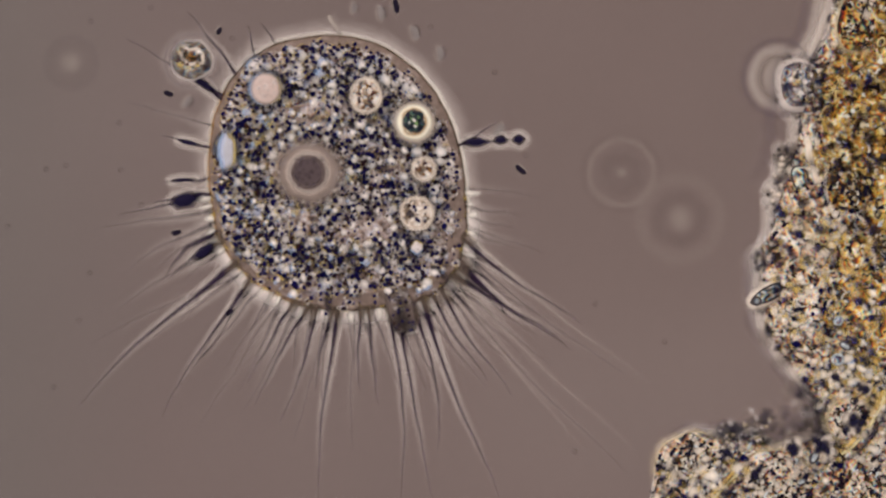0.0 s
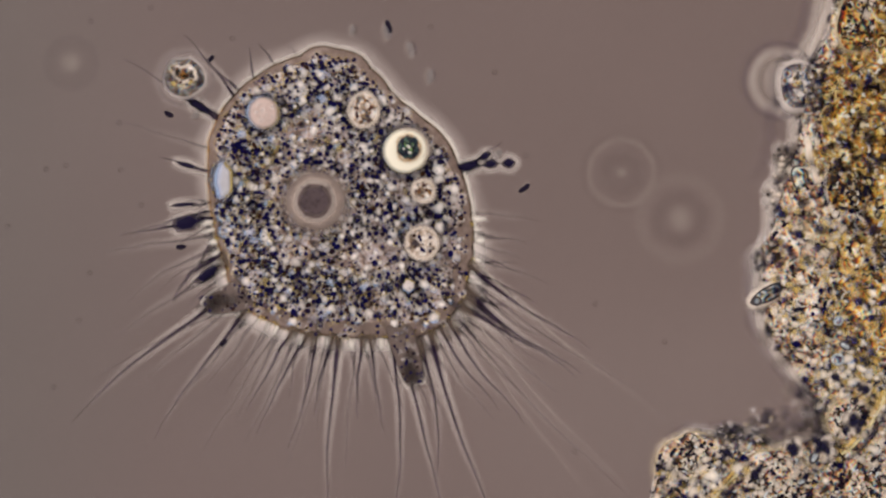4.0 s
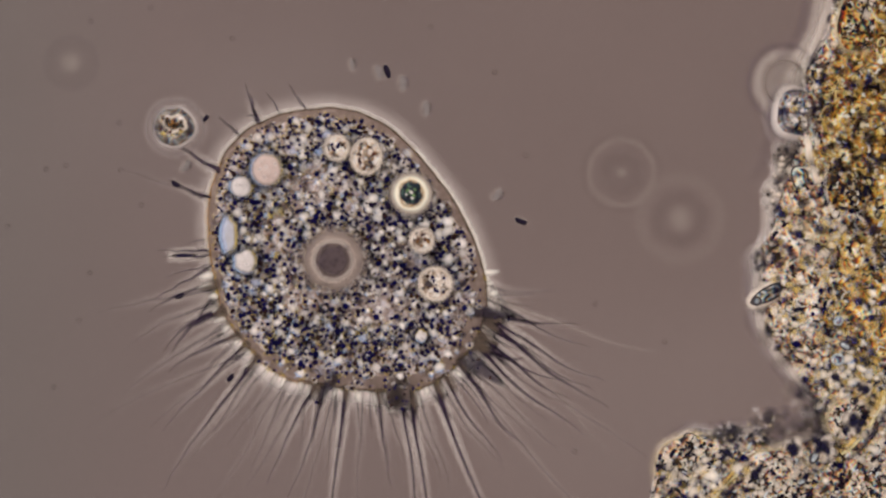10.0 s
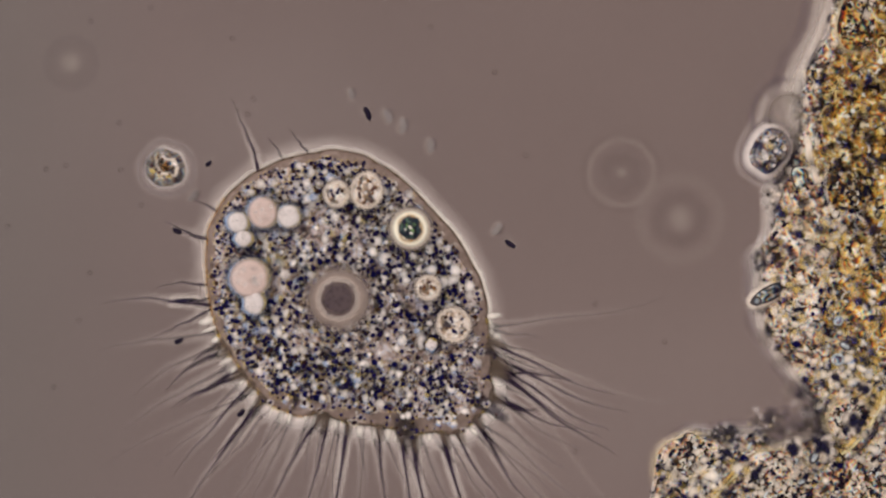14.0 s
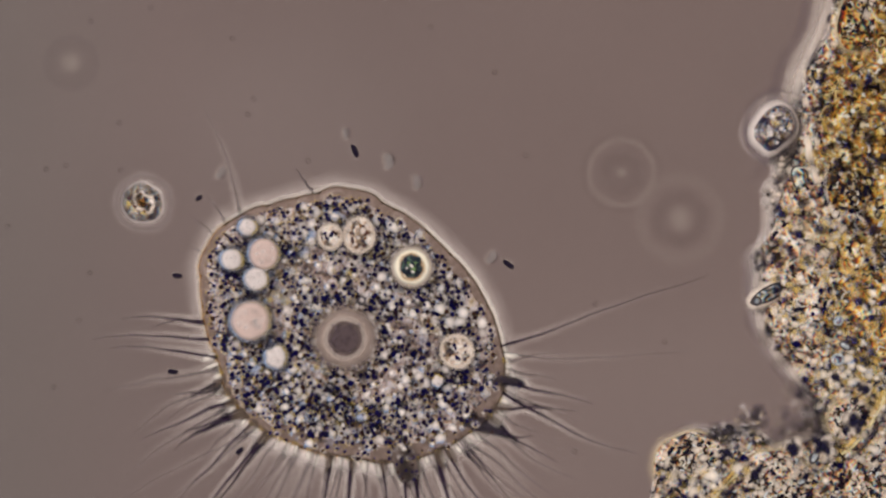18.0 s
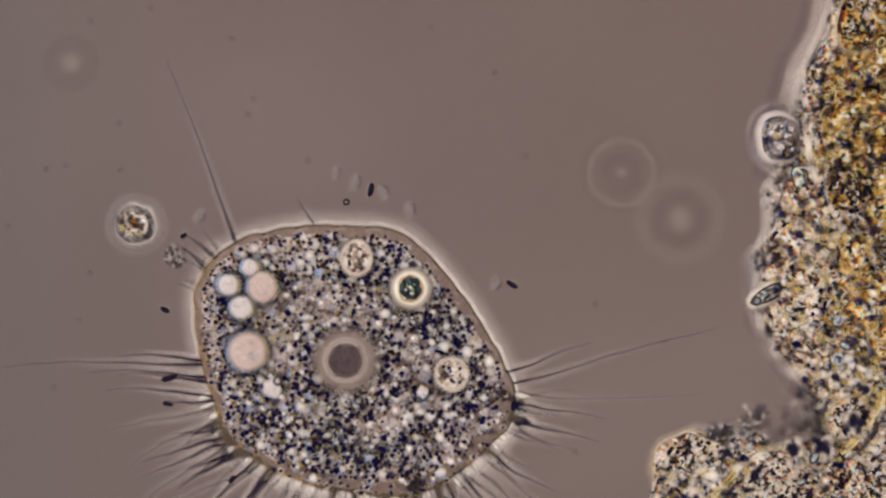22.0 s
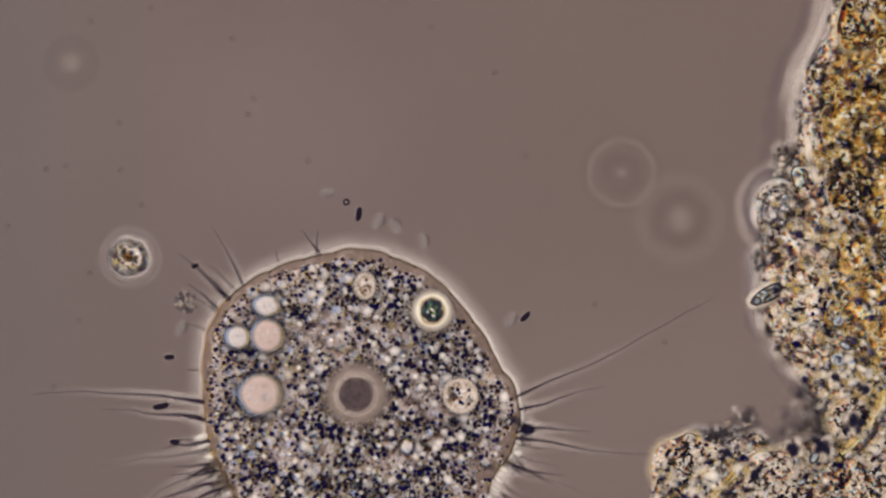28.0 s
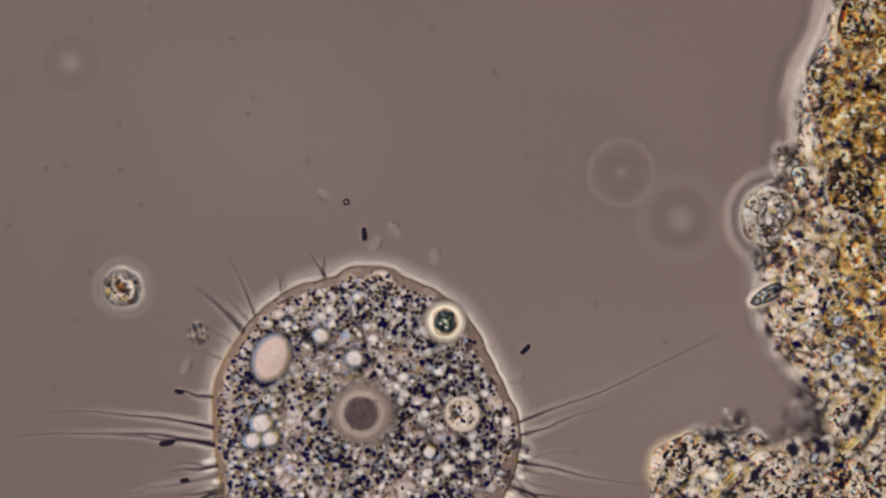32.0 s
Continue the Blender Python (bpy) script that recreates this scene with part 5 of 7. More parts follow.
bacterium(26, 5, path((0, 700, 12), (3, 690, 38), (6, 682, 72), (9, 690, 110), (13, 657, 185), (17, 631, 250), (19, 628, 286), (23, 660, 348), (28, 634, 379), (32, 644, 415)),
          turning((0, 100), (13, 110), (19, 110), (23, 70), (32, 95)), M_ROD, DARKROD)
bacterium(14, 4, path((0, 387, 55), (3, 376, 85), (6, 368, 145), (9, 362, 190), (13, 370, 270), (17, 357, 342), (19, 345, 358), (23, 322, 432), (28, 345, 470), (32, 350, 575)), turning((0, 60), (32, 20)), M_ROD, DARKROD)
bacterium(18, 4.5, path((0, 299, 165), (3, 297, 190), (6, 307, 232), (9, 306, 300), (11, 318, 350), (13, 313, 387), (17, 320, 472), (19, 306, 500), (21, 295, 530), (23, 293, 564), (28, 300, 631), (32, 318, 692)),
          turning((0, -20), (11, -35), (19, -5), (23, -30), (28, 5), (32, -10)), M_ROD, DARKROD)
bacterium(18, 4.5, path((0, 312, 411), (3, 322, 425), (6, 315, 464), (9, 318, 503), (11, 318, 545), (13, 318, 588), (17, 310, 640), (19, 303, 674), (21, 300, 699), (23, 297, 727), (28, 310, 781), (32, 327, 849)),
          turning((0, 10), (6, 0), (11, 30), (13, 35), (19, -10), (32, 5)), M_ROD, DARKROD)
bacterium(16, 4.5, path((0, 405, 552), (3, 388, 600), (6, 414, 612), (9, 404, 654), (13, 423, 712), (17, 430, 787), (19, 416, 806), (23, 410, 862), (32, 420, 1000)), turning((0, 40), (9, 50), (13, 45), (32, 45)), M_ROD, DARKROD)
bacterium(30, 5, path((0, 560, 320), (13, 560, 520), (17, 480, 650), (20, 400, 680), (22, 300, 668), (23, 266, 664), (25, 283, 688), (28, 285, 718), (32, 296, 783)), turning((0, 20), (17, 22), (32, 10)), M_ROD, DARKROD)
bacterium(20, 4, path((0, 625, 15), (6, 621, 75), (9, 622, 105), (13, 622, 152), (17, 614, 220), (19, 606, 256), (23, 590, 318), (28, 579, 340), (32, 573, 344)), turning((0, 80), (19, 95), (32, -45)), M_PALEROD, PALEROD)
bacterium(26, 6, path((0, 672, 25), (6, 684, 78), (9, 666, 112), (13, 684, 190), (17, 680, 258), (19, 690, 310), (23, 675, 352), (28, 699, 402), (32, 697, 407)), turning((0, 100), (32, 130)), M_PALEROD, PALEROD, 3)
bacterium(28, 6, path((0, 732, 60), (6, 720, 105), (9, 711, 132), (13, 712, 206), (17, 700, 272), (19, 668, 300), (23, 622, 332), (28, 668, 391), (32, 662, 433)), turning((0, 110), (32, 60)), M_PALEROD, PALEROD, 3)
bacterium(26, 6, path((0, 776, 96), (6, 751, 156), (9, 748, 180), (13, 764, 242), (17, 736, 310), (19, 736, 336), (23, 722, 384), (28, 748, 428), (32, 768, 455)), turning((0, 90), (32, 100)), M_PALEROD, PALEROD, 3)
bacterium(24, 6, path((0, 880, 228), (6, 876, 297), (9, 877, 330), (13, 879, 390), (17, 868, 447), (19, 868, 462), (23, 878, 514), (28, 902, 564), (32, 915, 668)), turning((0, 50), (32, 60)), M_PALEROD, PALEROD, 3)
bacterium(24, 5, path((0, 330, 180), (6, 350, 215), (9, 330, 270), (13, 330, 350), (17, 385, 300), (19, 385, 322), (23, 342, 408), (28, 320, 580), (32, 328, 648)), turning((0, 50), (32, 60)), M_PALEROD, PALEROD, 3)

# the round cell that rides beside the amoeba
rider = part("ciliate", dome("ciliate", rounded(37, 33, 2.0, 36, 0.14, 2), 0.002, 0.050, M_PLASM, rough=0.006), M_PLASM)
tagged(rider, "small round pale cell with a dark rusty centre", "cell")
# pale halo of the cell, painted as a fading collar
part("halo", fade_ring("halo", rounded(38, 34, 2, 36, 0.14, 2), 24, 0.001, 0.02, M_HALO, bands=((0.0, 0.75), (0.15, 0.3), (0.35, 0.06), (0.55, 0.14), (0.8, 0.05), (1.0, 0.0))), M_HALO, rider)
part("membrane", fade_ring("membrane", rounded(31, 27, 2.0, 40, 0.14, 2), 9, 0.050, 0.054, M_SOFTNAVY, bands=((0.0, 0.68), (0.5, 0.45), (1.0, 0.0)), grow_in=0.8, inner=0.0), M_SOFTNAVY, rider, "dark soft wall")
part("inner_ring", fade_ring("inner_ring", rounded(18, 14, 2.0, 32, 0.25, 5), 6, 0.052, 0.054, M_SPARKCREAM, (5, -2), bands=((0.0, 1.0), (0.5, 0.6), (1.0, 0.0)), grow_in=0.8, inner=0.0), M_SPARKCREAM, rider, "bright pale ring")
part("nucleus", soft_cloud("nucleus", [(3, -1, 0.055, 17, 9, 0.2, 1.0), (-9, -6, 0.055, 9, 6, 0.9, 0.9)], M_UMBER), M_UMBER, rider, "dark rusty centre")
part("dark_lump", soft_cloud("dark_lump", [(-20, 1, 0.056, 13, 10, 0.3, 1.0)], M_SOFTNAVY), M_SOFTNAVY, rider, "dark soft lump")
part("speckling", cloud("speckling", [(x, y, 0.056, r, r * 0.8, r * 0.7, r) for x, y, r in ((3, -3, 3.5), (9, 1, 3), (-20, 4, 3.5), (-4, 11, 3), (14, 10, 3), (-6, -13, 3))], M_RUST, 0.2, True), M_RUST, rider, "rust-dark specks", kind="stuff")
part("vacuole", soft_cloud("vacuole", [(17, -10, 0.056, 8, 7, 0, 0.9)], M_SPARK), M_SPARK, rider)
# outer dim ring of the halo, painted
part("ring", fade_ring("ring", rounded(50, 46, 2.0, 44, 0.08, 2), 5, 0.001, 0.003, M_FRINGEDIM, bands=((0.0, 0.9), (0.5, 0.5), (1.0, 0.0)), grow_in=0.8, inner=0.0), M_FRINGEDIM, rider, "dim painted halo ring")
part("core", soft_cloud("core", [(2, -1, 0.0575, 11, 9, 0.3, 1.0)], M_RUSTLUMP), M_RUSTLUMP, rider, "rust-brown core")
part("core_bar", soft_cloud("core_bar", [(4, 1, 0.058, 10, 4, 0.2, 1.0), (-6, -9, 0.058, 7, 4, 0.5, 0.9), (-10, 8, 0.058, 6, 4, -0.4, 0.9), (17, -4, 0.058, 4, 7, 0.2, 0.8)], M_UMBER), M_UMBER, rider, "dark brown bar")
part("golden_side", soft_cloud("golden_side", [(-16, 12, 0.0565, 9, 6, 0.5, 0.9), (14, 14, 0.0565, 8, 5, -0.5, 0.8), (-2, 18, 0.0565, 7, 4, 0, 0.8)], M_GOLDSIDE), M_GOLDSIDE, rider, "golden soft specks")
part("dark_lump", soft_cloud("dark_lump", [(18, 4, 0.0565, 7, 5, 0.8, 0.9), (2, -19, 0.0565, 9, 4, 0.1, 0.9), (-14, -14, 0.0565, 6, 4, 0.7, 0.8), (8, 17, 0.0565, 6, 4, 0.3, 0.8)], M_PLUM), M_PLUM, rider, "dark soft lump")
part("vacuole", soft_cloud("vacuole", [(-5, -16, 0.052, 8, 6, 0, 0.8)], M_SPARK), M_SPARK, rider)
MOVES.append((rider, free(path((0, 341, 107), (1, 336, 117), (2, 328, 126), (3, 328, 131), (4, 328, 138), (6, 326, 165), (8, 315, 197), (9, 312, 208), (11, 308, 243), (13, 298, 280), (14.5, 293, 306),
             (17, 265, 345), (18, 255, 359), (19, 259, 367), (21, 247, 386), (23, 238, 408), (25, 233, 431), (28, 231, 455), (30, 226, 488), (32, 219, 509)),
             turning((0, 0), (9, 10), (17, -30), (25, -10), (32, -25)))))

# blurred cells far out of focus, and camera dust set on the glass
def blurred(x, y, rings, dot, shade, label):
    """A cell far out of focus: a soft bright point in a dim disc, with rings round it."""
    # disc, bright point and rings of the blur are painted sheets
    ob = part("blurred_cell", dome("blurred_cell", rounded(dot, dot, 2, 28, 0.05, x), 0.0045, 0.0085, M_BLUR, depth=True, soft=0.8), M_BLUR)
    tagged(ob, label, "blurred cell")
    ob.location = P(x, y)
    part("disc", dome("disc", rounded(shade, shade, 2, 48, 0.03, x), 0.0008, 0.002, M_DIMGEL, depth=True, soft=0.5), M_DIMGEL, ob, "dim blurred disc")
    if dot < 15:
        part("bright_point", soft_cloud("bright_point", [(0, 0, 0.009, 12, 12, 0, 1.0)], M_RINGBLUR), M_RINGBLUR, ob, "small bright point")
    for r, w, d, mat in rings:
        line = rounded(r, r, 2, 56, 0.015, x)
        part("ring", fade_ring("ring", line, w, 0.0026, 0.0030, mat, bands=((0.0, d), (0.5, d * 0.5), (1.0, 0.0)), grow_in=1.0, inner=0.0), mat, ob)
    return ob


blurred(1100, 306, ((57, 7, 1.2, M_RINGBLUR), (68, 8, 0.5, M_DIMGEL), (28, 9, 0.4, M_DIMGEL)), 10, 54, "faint blurred round cell with a bright point")
blurred(1203, 388, ((70, 17, 0.7, M_RINGBLUR), (42, 18, 0.6, M_DIMGEL)), 30, 62, "faint blurred round cell with a pale middle")
blurred(127, 112, ((38, 10, 0.6, M_DIMGEL), (46, 8, 0.6, M_DIMGEL)), 24, 44, "faint blurred pale speck")
SPOT = hoop("dust_speck", 4.0, 1.0, 0.002, M_DUST, 14)
for x, y in ((161, 38), (762, 48), (13, 401), (159, 483), (140, 567), (95, 685), (1053, 538), (1176, 605), (214, 301), (449, 175), (211, 218), (545, 285),
             (117, 293), (875, 128), (930, 276), (267, 14), (411, 68), (250, 363), (1017, 799), (82, 300), (439, 203)):
    d = tagged(new("dust_speck", SPOT), "tiny ring-shaped camera dust speck set on the glass", "dust speck", "dust specks on the glass")
    d.location = P(x, y)
d = tagged(new("dust_speck", hoop("dust_speck", 4.6, 1.6, 0.002, M_ROD, 16)), "tiny dark ring-shaped camera dust speck set on the glass", "dust speck", "dust specks on the glass")
d.location = P(613, 358)


# ---- the drift of debris ----
SHORE = ((-140, 1478), (0, 1480), (60, 1462), (100, 1442), (140, 1426), (190, 1414), (250, 1412), (300, 1396), (350, 1374), (400, 1364), (450, 1342), (520, 1348),
         (580, 1354), (620, 1378), (670, 1412), (720, 1452), (780, 1462), (1040, 1480))
BANK = ((1140, 960), (1160, 830), (1175, 795), (1215, 772), (1260, 768), (1300, 766), (1340, 770), (1375, 792), (1420, 778), (1480, 762), (1820, 740))


def line_at(line, v):
    for (a, p), (b, q) in zip(line, line[1:]):
        if a <= v <= b:
            return p + (q - p) * (v - a) / (b - a)
    return line[0][1] if v < line[0][0] else line[-1][1]


def shore_depth(x, y):
    return x - line_at(SHORE, y) + 9 * noise.noise((x * 0.02, y * 0.045, 2.0))


def bank_depth(x, y):
    return y - line_at(BANK, x) + 8 * noise.noise((x * 0.05, y * 0.02, 7.0))


def rise(d, x, y, top):
    h = top * (1 - math.exp(-max(0.0, d) / 45.0))
    return max(0.001, h * (1 + 0.35 * noise.noise((x * 0.022, y * 0.022, 4.0))) + 0.010 * noise.noise((x * 0.075, y * 0.075, 9.0)) * min(1, d / 12 if d > 0 else 0))


def mound(name, x0, x1, y0, y1, depth, top, mat, label):
    """A heap over part of the slide, with a lumpy top and a ragged edge."""
    step = 6.0
    nx, ny = int((x1 - x0) / step), int((y1 - y0) / step)
    verts, faces, idx = [], [], {}
    for j in range(ny):
        for i in range(nx):
            x, y = x0 + i * step, y0 + j * step
            if depth(x, y) > -3:
                idx[i, j] = len(verts)
                rimmed = i in (0, nx - 1) or j in (0, ny - 1)
                verts.append(P(x, y, 0.0 if rimmed else rise(depth(x, y), x, y, top))[:])
    for (i, j), v in idx.items():
        q = (idx.get((i + 1, j)), idx.get((i + 1, j + 1)), idx.get((i, j + 1)))
        if None not in q:
            faces.append((v, q[2], q[1], q[0]))
    m = mesh_of(name, verts, faces, mat)
    ob = part(name, m, mat)
    return tagged(ob, label, "debris")


drift_heap = mound("debris", 1330, 1820, -140, 1040, shore_depth, 0.085, M_DEBRIS, "ragged heap of brown and cream organic debris on glass")


def rust_depth(x, y):
    return shore_depth(x, y) - 9 - 12 * max(0.0, 1 - abs(y - 235) / 90) - 18 * max(0.0, min(1.0, 1 - y / 120)) - min(160.0, max(0.0, (y - 285) * 1.1)) + 14 * noise.noise((x * 0.03, y * 0.03, 5.5))


rust_heap = mound("debris", 1400, 1820, -140, 700, rust_depth, 0.135, M_OCHREMUD, "rust-brown core of the debris heap")
def gold_depth(x, y):
    return min(shore_depth(x, y) - 62, 0.6 * (y - 300), 0.5 * (790 - y)) + 26 * noise.noise((x * 0.022, y * 0.022, 6.5)) + 9 * noise.noise((x * 0.07, y * 0.07, 2.5))


gold_heap = mound("debris", 1390, 1820, 280, 820, gold_depth, 0.104, M_GOLDMUD, "golden-brown part of the debris heap")
bank_heap = mound("debris", 1140, 1820, 740, 1040, bank_depth, 0.06, M_DEBRIS, "low clump of dark and cream debris on glass")


single = [420]


def grains_on(ob, count, depth, top, x0, x1, y0, y1, sizes, mat, name, low=0.0, keep=None, long=1.5):
    out = []
    tries = 0
    while len(out) < count and tries < count * 30:
        tries += 1
        x, y = rng.uniform(x0, x1), rng.uniform(y0, y1)
        d = depth(x, y)
        if d < low or (keep and not keep(x, y)):
            continue
        s = rng.choice(sizes)
        z = rise(d, x, y, top)
        p = P(x, y, z)
        if s >= 4.6 and single[0] > 0 and rng.random() < 0.6:
            single[0] -= 1
            granule(ob, "debris" if mat is not M_DGRAIN else "dark", p.x / U, -p.y / U, z + 0.003, rng.uniform(0.5, 1.0), "grain")
            continue
        out.append((p.x / U, -p.y / U, z + 0.2 * s * U, s * rng.uniform(0.8, long), s * rng.uniform(0.6, 1.0), s * 0.75, rng.uniform(0, 3.1)))
    return part(name, cloud(name, out, mat, 0.3), mat, ob, kind="stuff")


def clumpy(seed, cut, scale=0.03):
    return lambda x, y: noise.noise((x * scale, y * scale, seed)) > cut


SMALL, MID, BIG = (1.9, 2.4, 3.0, 3.8), (2.8, 3.6, 4.8), (5.0, 6.5, 8.0)



def drops_on(ob, count, depth, top, x0, x1, y0, y1, sizes, mat, name, low=0.0, keep=None):
    """Soft translucent drops on a heap."""
    out, tries = [], 0
    while len(out) < count and tries < count * 30:
        tries += 1
        x, y = rng.uniform(x0, x1), rng.uniform(y0, y1)
        d = depth(x, y)
        if d < low or (keep and not keep(x, y)):
            continue
        r = rng.choice(sizes)
        z = rise(d, x, y, top)
        p = P(x, y, z)
        out.append((p.x / U + 0, -p.y / U, z + 0.004, r * rng.uniform(0.8, 1.8), r, rng.uniform(0, 3), rng.uniform(0.4, 1.0)))
    part(name, soft_cloud(name, out, mat), mat, ob, kind="stuff")


def worms_on(ob, count, depth, top, x0, x1, y0, y1, mat, name, low=0.0, long=(9, 26), thick=(1.3, 2.4), keep=None):
    """Short winding threads and flakes on a heap."""
    out, tries = [], 0
    while len(out) < count and tries < count * 30:
        tries += 1
        x, y = rng.uniform(x0, x1), rng.uniform(y0, y1)
        d = depth(x, y)
        if d < low or (keep and not keep(x, y)):
            continue
        z = rise(d, x, y, top)
        p = P(x, y, z)
        out.append((p.x / U, -p.y / U, z + 0.004, rng.uniform(*long), rng.uniform(*thick), rng.uniform(0, 6.28), rng.uniform(-0.9, 0.9)))
    part(name, worms(name, out, mat), mat, ob, kind="stuff")


worms_on(drift_heap, 90, shore_depth, 0.085, 1320, 1600, -40, 920, M_DGRAIN, "dark_fibre", 2)
worms_on(drift_heap, 110, shore_depth, 0.085, 1320, 1600, -40, 920, M_LGRAIN, "light_fibre", -2, thick=(0.9, 1.7))
worms_on(rust_heap, 70, rust_depth, 0.135, 1400, 1620, -40, 600, M_DGRAIN, "dark_fibre", 0)
worms_on(rust_heap, 90, rust_depth, 0.135, 1400, 1620, -40, 600, M_OGRAIN, "rusty_fibre", 0, thick=(1.6, 3.2))
worms_on(rust_heap, 70, rust_depth, 0.135, 1400, 1620, -40, 600, M_LGRAIN, "light_fibre", 0)
worms_on(bank_heap, 45, bank_depth, 0.06, 1150, 1600, 740, 930, M_DGRAIN, "dark_fibre", 2)
worms_on(bank_heap, 50, bank_depth, 0.06, 1150, 1600, 740, 930, M_LGRAIN, "light_fibre", 0)
grains_on(drift_heap, 380, shore_depth, 0.085, 1320, 1600, -40, 920, SMALL, M_DGRAIN, "dark_grit", 2)
grains_on(drift_heap, 200, shore_depth, 0.085, 1320, 1600, -40, 920, MID, M_DGRAIN, "dark_grit", 2, clumpy(3, 0.0), long=2.2)
grains_on(drift_heap, 50, shore_depth, 0.085, 1320, 1600, -40, 920, BIG, M_DGRAIN, "dark_grit", 4, clumpy(8, 0.1), long=1.8)
drops_on(drift_heap, 210, shore_depth, 0.085, 1320, 1600, -40, 920, (4, 6, 8, 12), M_SPARKCREAM, "light_grit", -4)
drops_on(drift_heap, 60, shore_depth, 0.085, 1400, 1600, 300, 920, (8, 12, 16), M_CREAMLINE, "ochre_grit", 30)
grains_on(rust_heap, 180, rust_depth, 0.135, 1400, 1620, -40, 600, SMALL, M_DGRAIN, "dark_grit", 0, clumpy(5, -0.1), long=2.6)
grains_on(rust_heap, 60, rust_depth, 0.135, 1400, 1620, -40, 600, BIG, M_OGRAIN, "rusty_grit", 0, long=2.0)
drops_on(rust_heap, 60, rust_depth, 0.135, 1400, 1620, -40, 600, (5, 8, 12), M_CREAMLINE, "ochre_grit", 0)
grains_on(bank_heap, 200, bank_depth, 0.06, 1150, 1600, 740, 930, SMALL, M_DGRAIN, "dark_grit", 2)
grains_on(bank_heap, 130, bank_depth, 0.06, 1150, 1600, 740, 930, MID, M_DGRAIN, "dark_grit", 4, clumpy(13, 0.0), long=2.0)
grains_on(bank_heap, 60, bank_depth, 0.06, 1150, 1600, 740, 930, BIG, M_DGRAIN, "dark_grit", 4, clumpy(13, 0.1))
drops_on(bank_heap, 50, bank_depth, 0.06, 1150, 1600, 750, 930, (7, 9, 12), M_SOFTNAVY, "dark_clotting", 6, clumpy(21, -0.05))
drops_on(bank_heap, 150, bank_depth, 0.06, 1150, 1600, 745, 930, (3, 4, 5, 7), M_PLUM, "plum_grit", 3)
drops_on(drift_heap, 330, shore_depth, 0.085, 1320, 1600, -40, 920, (3, 4, 5, 7), M_PLUM, "plum_grit", 3)
drops_on(rust_heap, 300, rust_depth, 0.135, 1400, 1620, -40, 600, (3, 4, 6, 8), M_UMBER, "umber_grit", 0)
drops_on(drift_heap, 50, shore_depth, 0.085, 1330, 1600, 340, 920, (7, 9, 12), M_SOFTNAVY, "dark_clotting", 6, clumpy(21, 0.05))
drops_on(bank_heap, 80, bank_depth, 0.06, 1150, 1600, 740, 930, (4, 6, 9, 12), M_SPARKCREAM, "light_grit", -2)


grains_on(rust_heap, 130, rust_depth, 0.135, 1400, 1620, -40, 600, (1.6, 2.0, 2.6), M_LGRAIN, "light_grit", 0)
grains_on(rust_heap, 130, rust_depth, 0.135, 1400, 1620, -40, 600, (1.6, 2.0, 2.6), M_DGRAIN, "dark_grit", 0)
grains_on(drift_heap, 200, shore_depth, 0.085, 1320, 1600, -40, 920, (1.6, 2.0, 2.6), M_LGRAIN, "light_grit", 0)
grains_on(bank_heap, 110, bank_depth, 0.06, 1150, 1600, 745, 930, (1.6, 2.0, 2.6), M_LGRAIN, "light_grit", 0)


def lumps_on(ob, count, depth, top, x0, x1, y0, y1, sizes, mat, name, low=0.0, keep=None, bright=True, over=0.004, tint=1.0):
    """Soft rounded lumps on a heap, with blue and golden colour fringes painted on."""
    core, blue, gold, tries = [], [], [], 0
    while len(core) < count and tries < count * 40:
        tries += 1
        x, y = rng.uniform(x0, x1), rng.uniform(y0, y1)
        d = depth(x, y)
        if d < low or (keep and not keep(x, y)):
            continue
        r, turn, thick = rng.choice(sizes), rng.uniform(0, 3), rng.uniform(0.55, 1.0)
        z = rise(d, x, y, top) + over
        p = P(x, y, z)
        ax, ay = away_from_axis(x, y)
        u, v, long = p.x / U, -p.y / U, rng.uniform(0.8, 1.7)
        core.append((u, v, z, r * long, r, turn, thick))
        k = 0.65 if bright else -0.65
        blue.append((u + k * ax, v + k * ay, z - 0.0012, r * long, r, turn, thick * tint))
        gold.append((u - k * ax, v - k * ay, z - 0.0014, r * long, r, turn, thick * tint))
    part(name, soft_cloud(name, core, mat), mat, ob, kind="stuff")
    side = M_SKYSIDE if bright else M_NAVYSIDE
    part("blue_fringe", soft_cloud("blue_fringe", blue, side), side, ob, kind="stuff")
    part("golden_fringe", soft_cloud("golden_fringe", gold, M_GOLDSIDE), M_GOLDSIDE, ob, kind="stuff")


lumps_on(drift_heap, 140, shore_depth, 0.085, 1320, 1600, -40, 920, (3.5, 5, 7, 9), M_MILK, "milky_matter", -2, clumpy(31, -0.15))
lumps_on(drift_heap, 170, shore_depth, 0.085, 1320, 1600, 260, 920, (3, 4, 6, 8), M_SOFTNAVY, "navy_matter", 0, clumpy(17, -0.05, 0.04), False, 0.006)
lumps_on(drift_heap, 170, shore_depth, 0.085, 1360, 1600, 300, 920, (4, 6, 8), M_GOLD, "golden_matter", 22, clumpy(41, -0.1), True, 0.005)
lumps_on(rust_heap, 150, rust_depth, 0.135, 1400, 1620, -40, 600, (3, 4, 6, 8), M_AMBER, "amber_matter", 0, clumpy(43, -0.2, 0.05), True, 0.005, 0.5)
lumps_on(rust_heap, 90, rust_depth, 0.135, 1400, 1620, -40, 600, (4, 6, 8), M_RUSTLUMP, "rust_matter", 0, clumpy(47, -0.1), False, 0.004, 0.4)
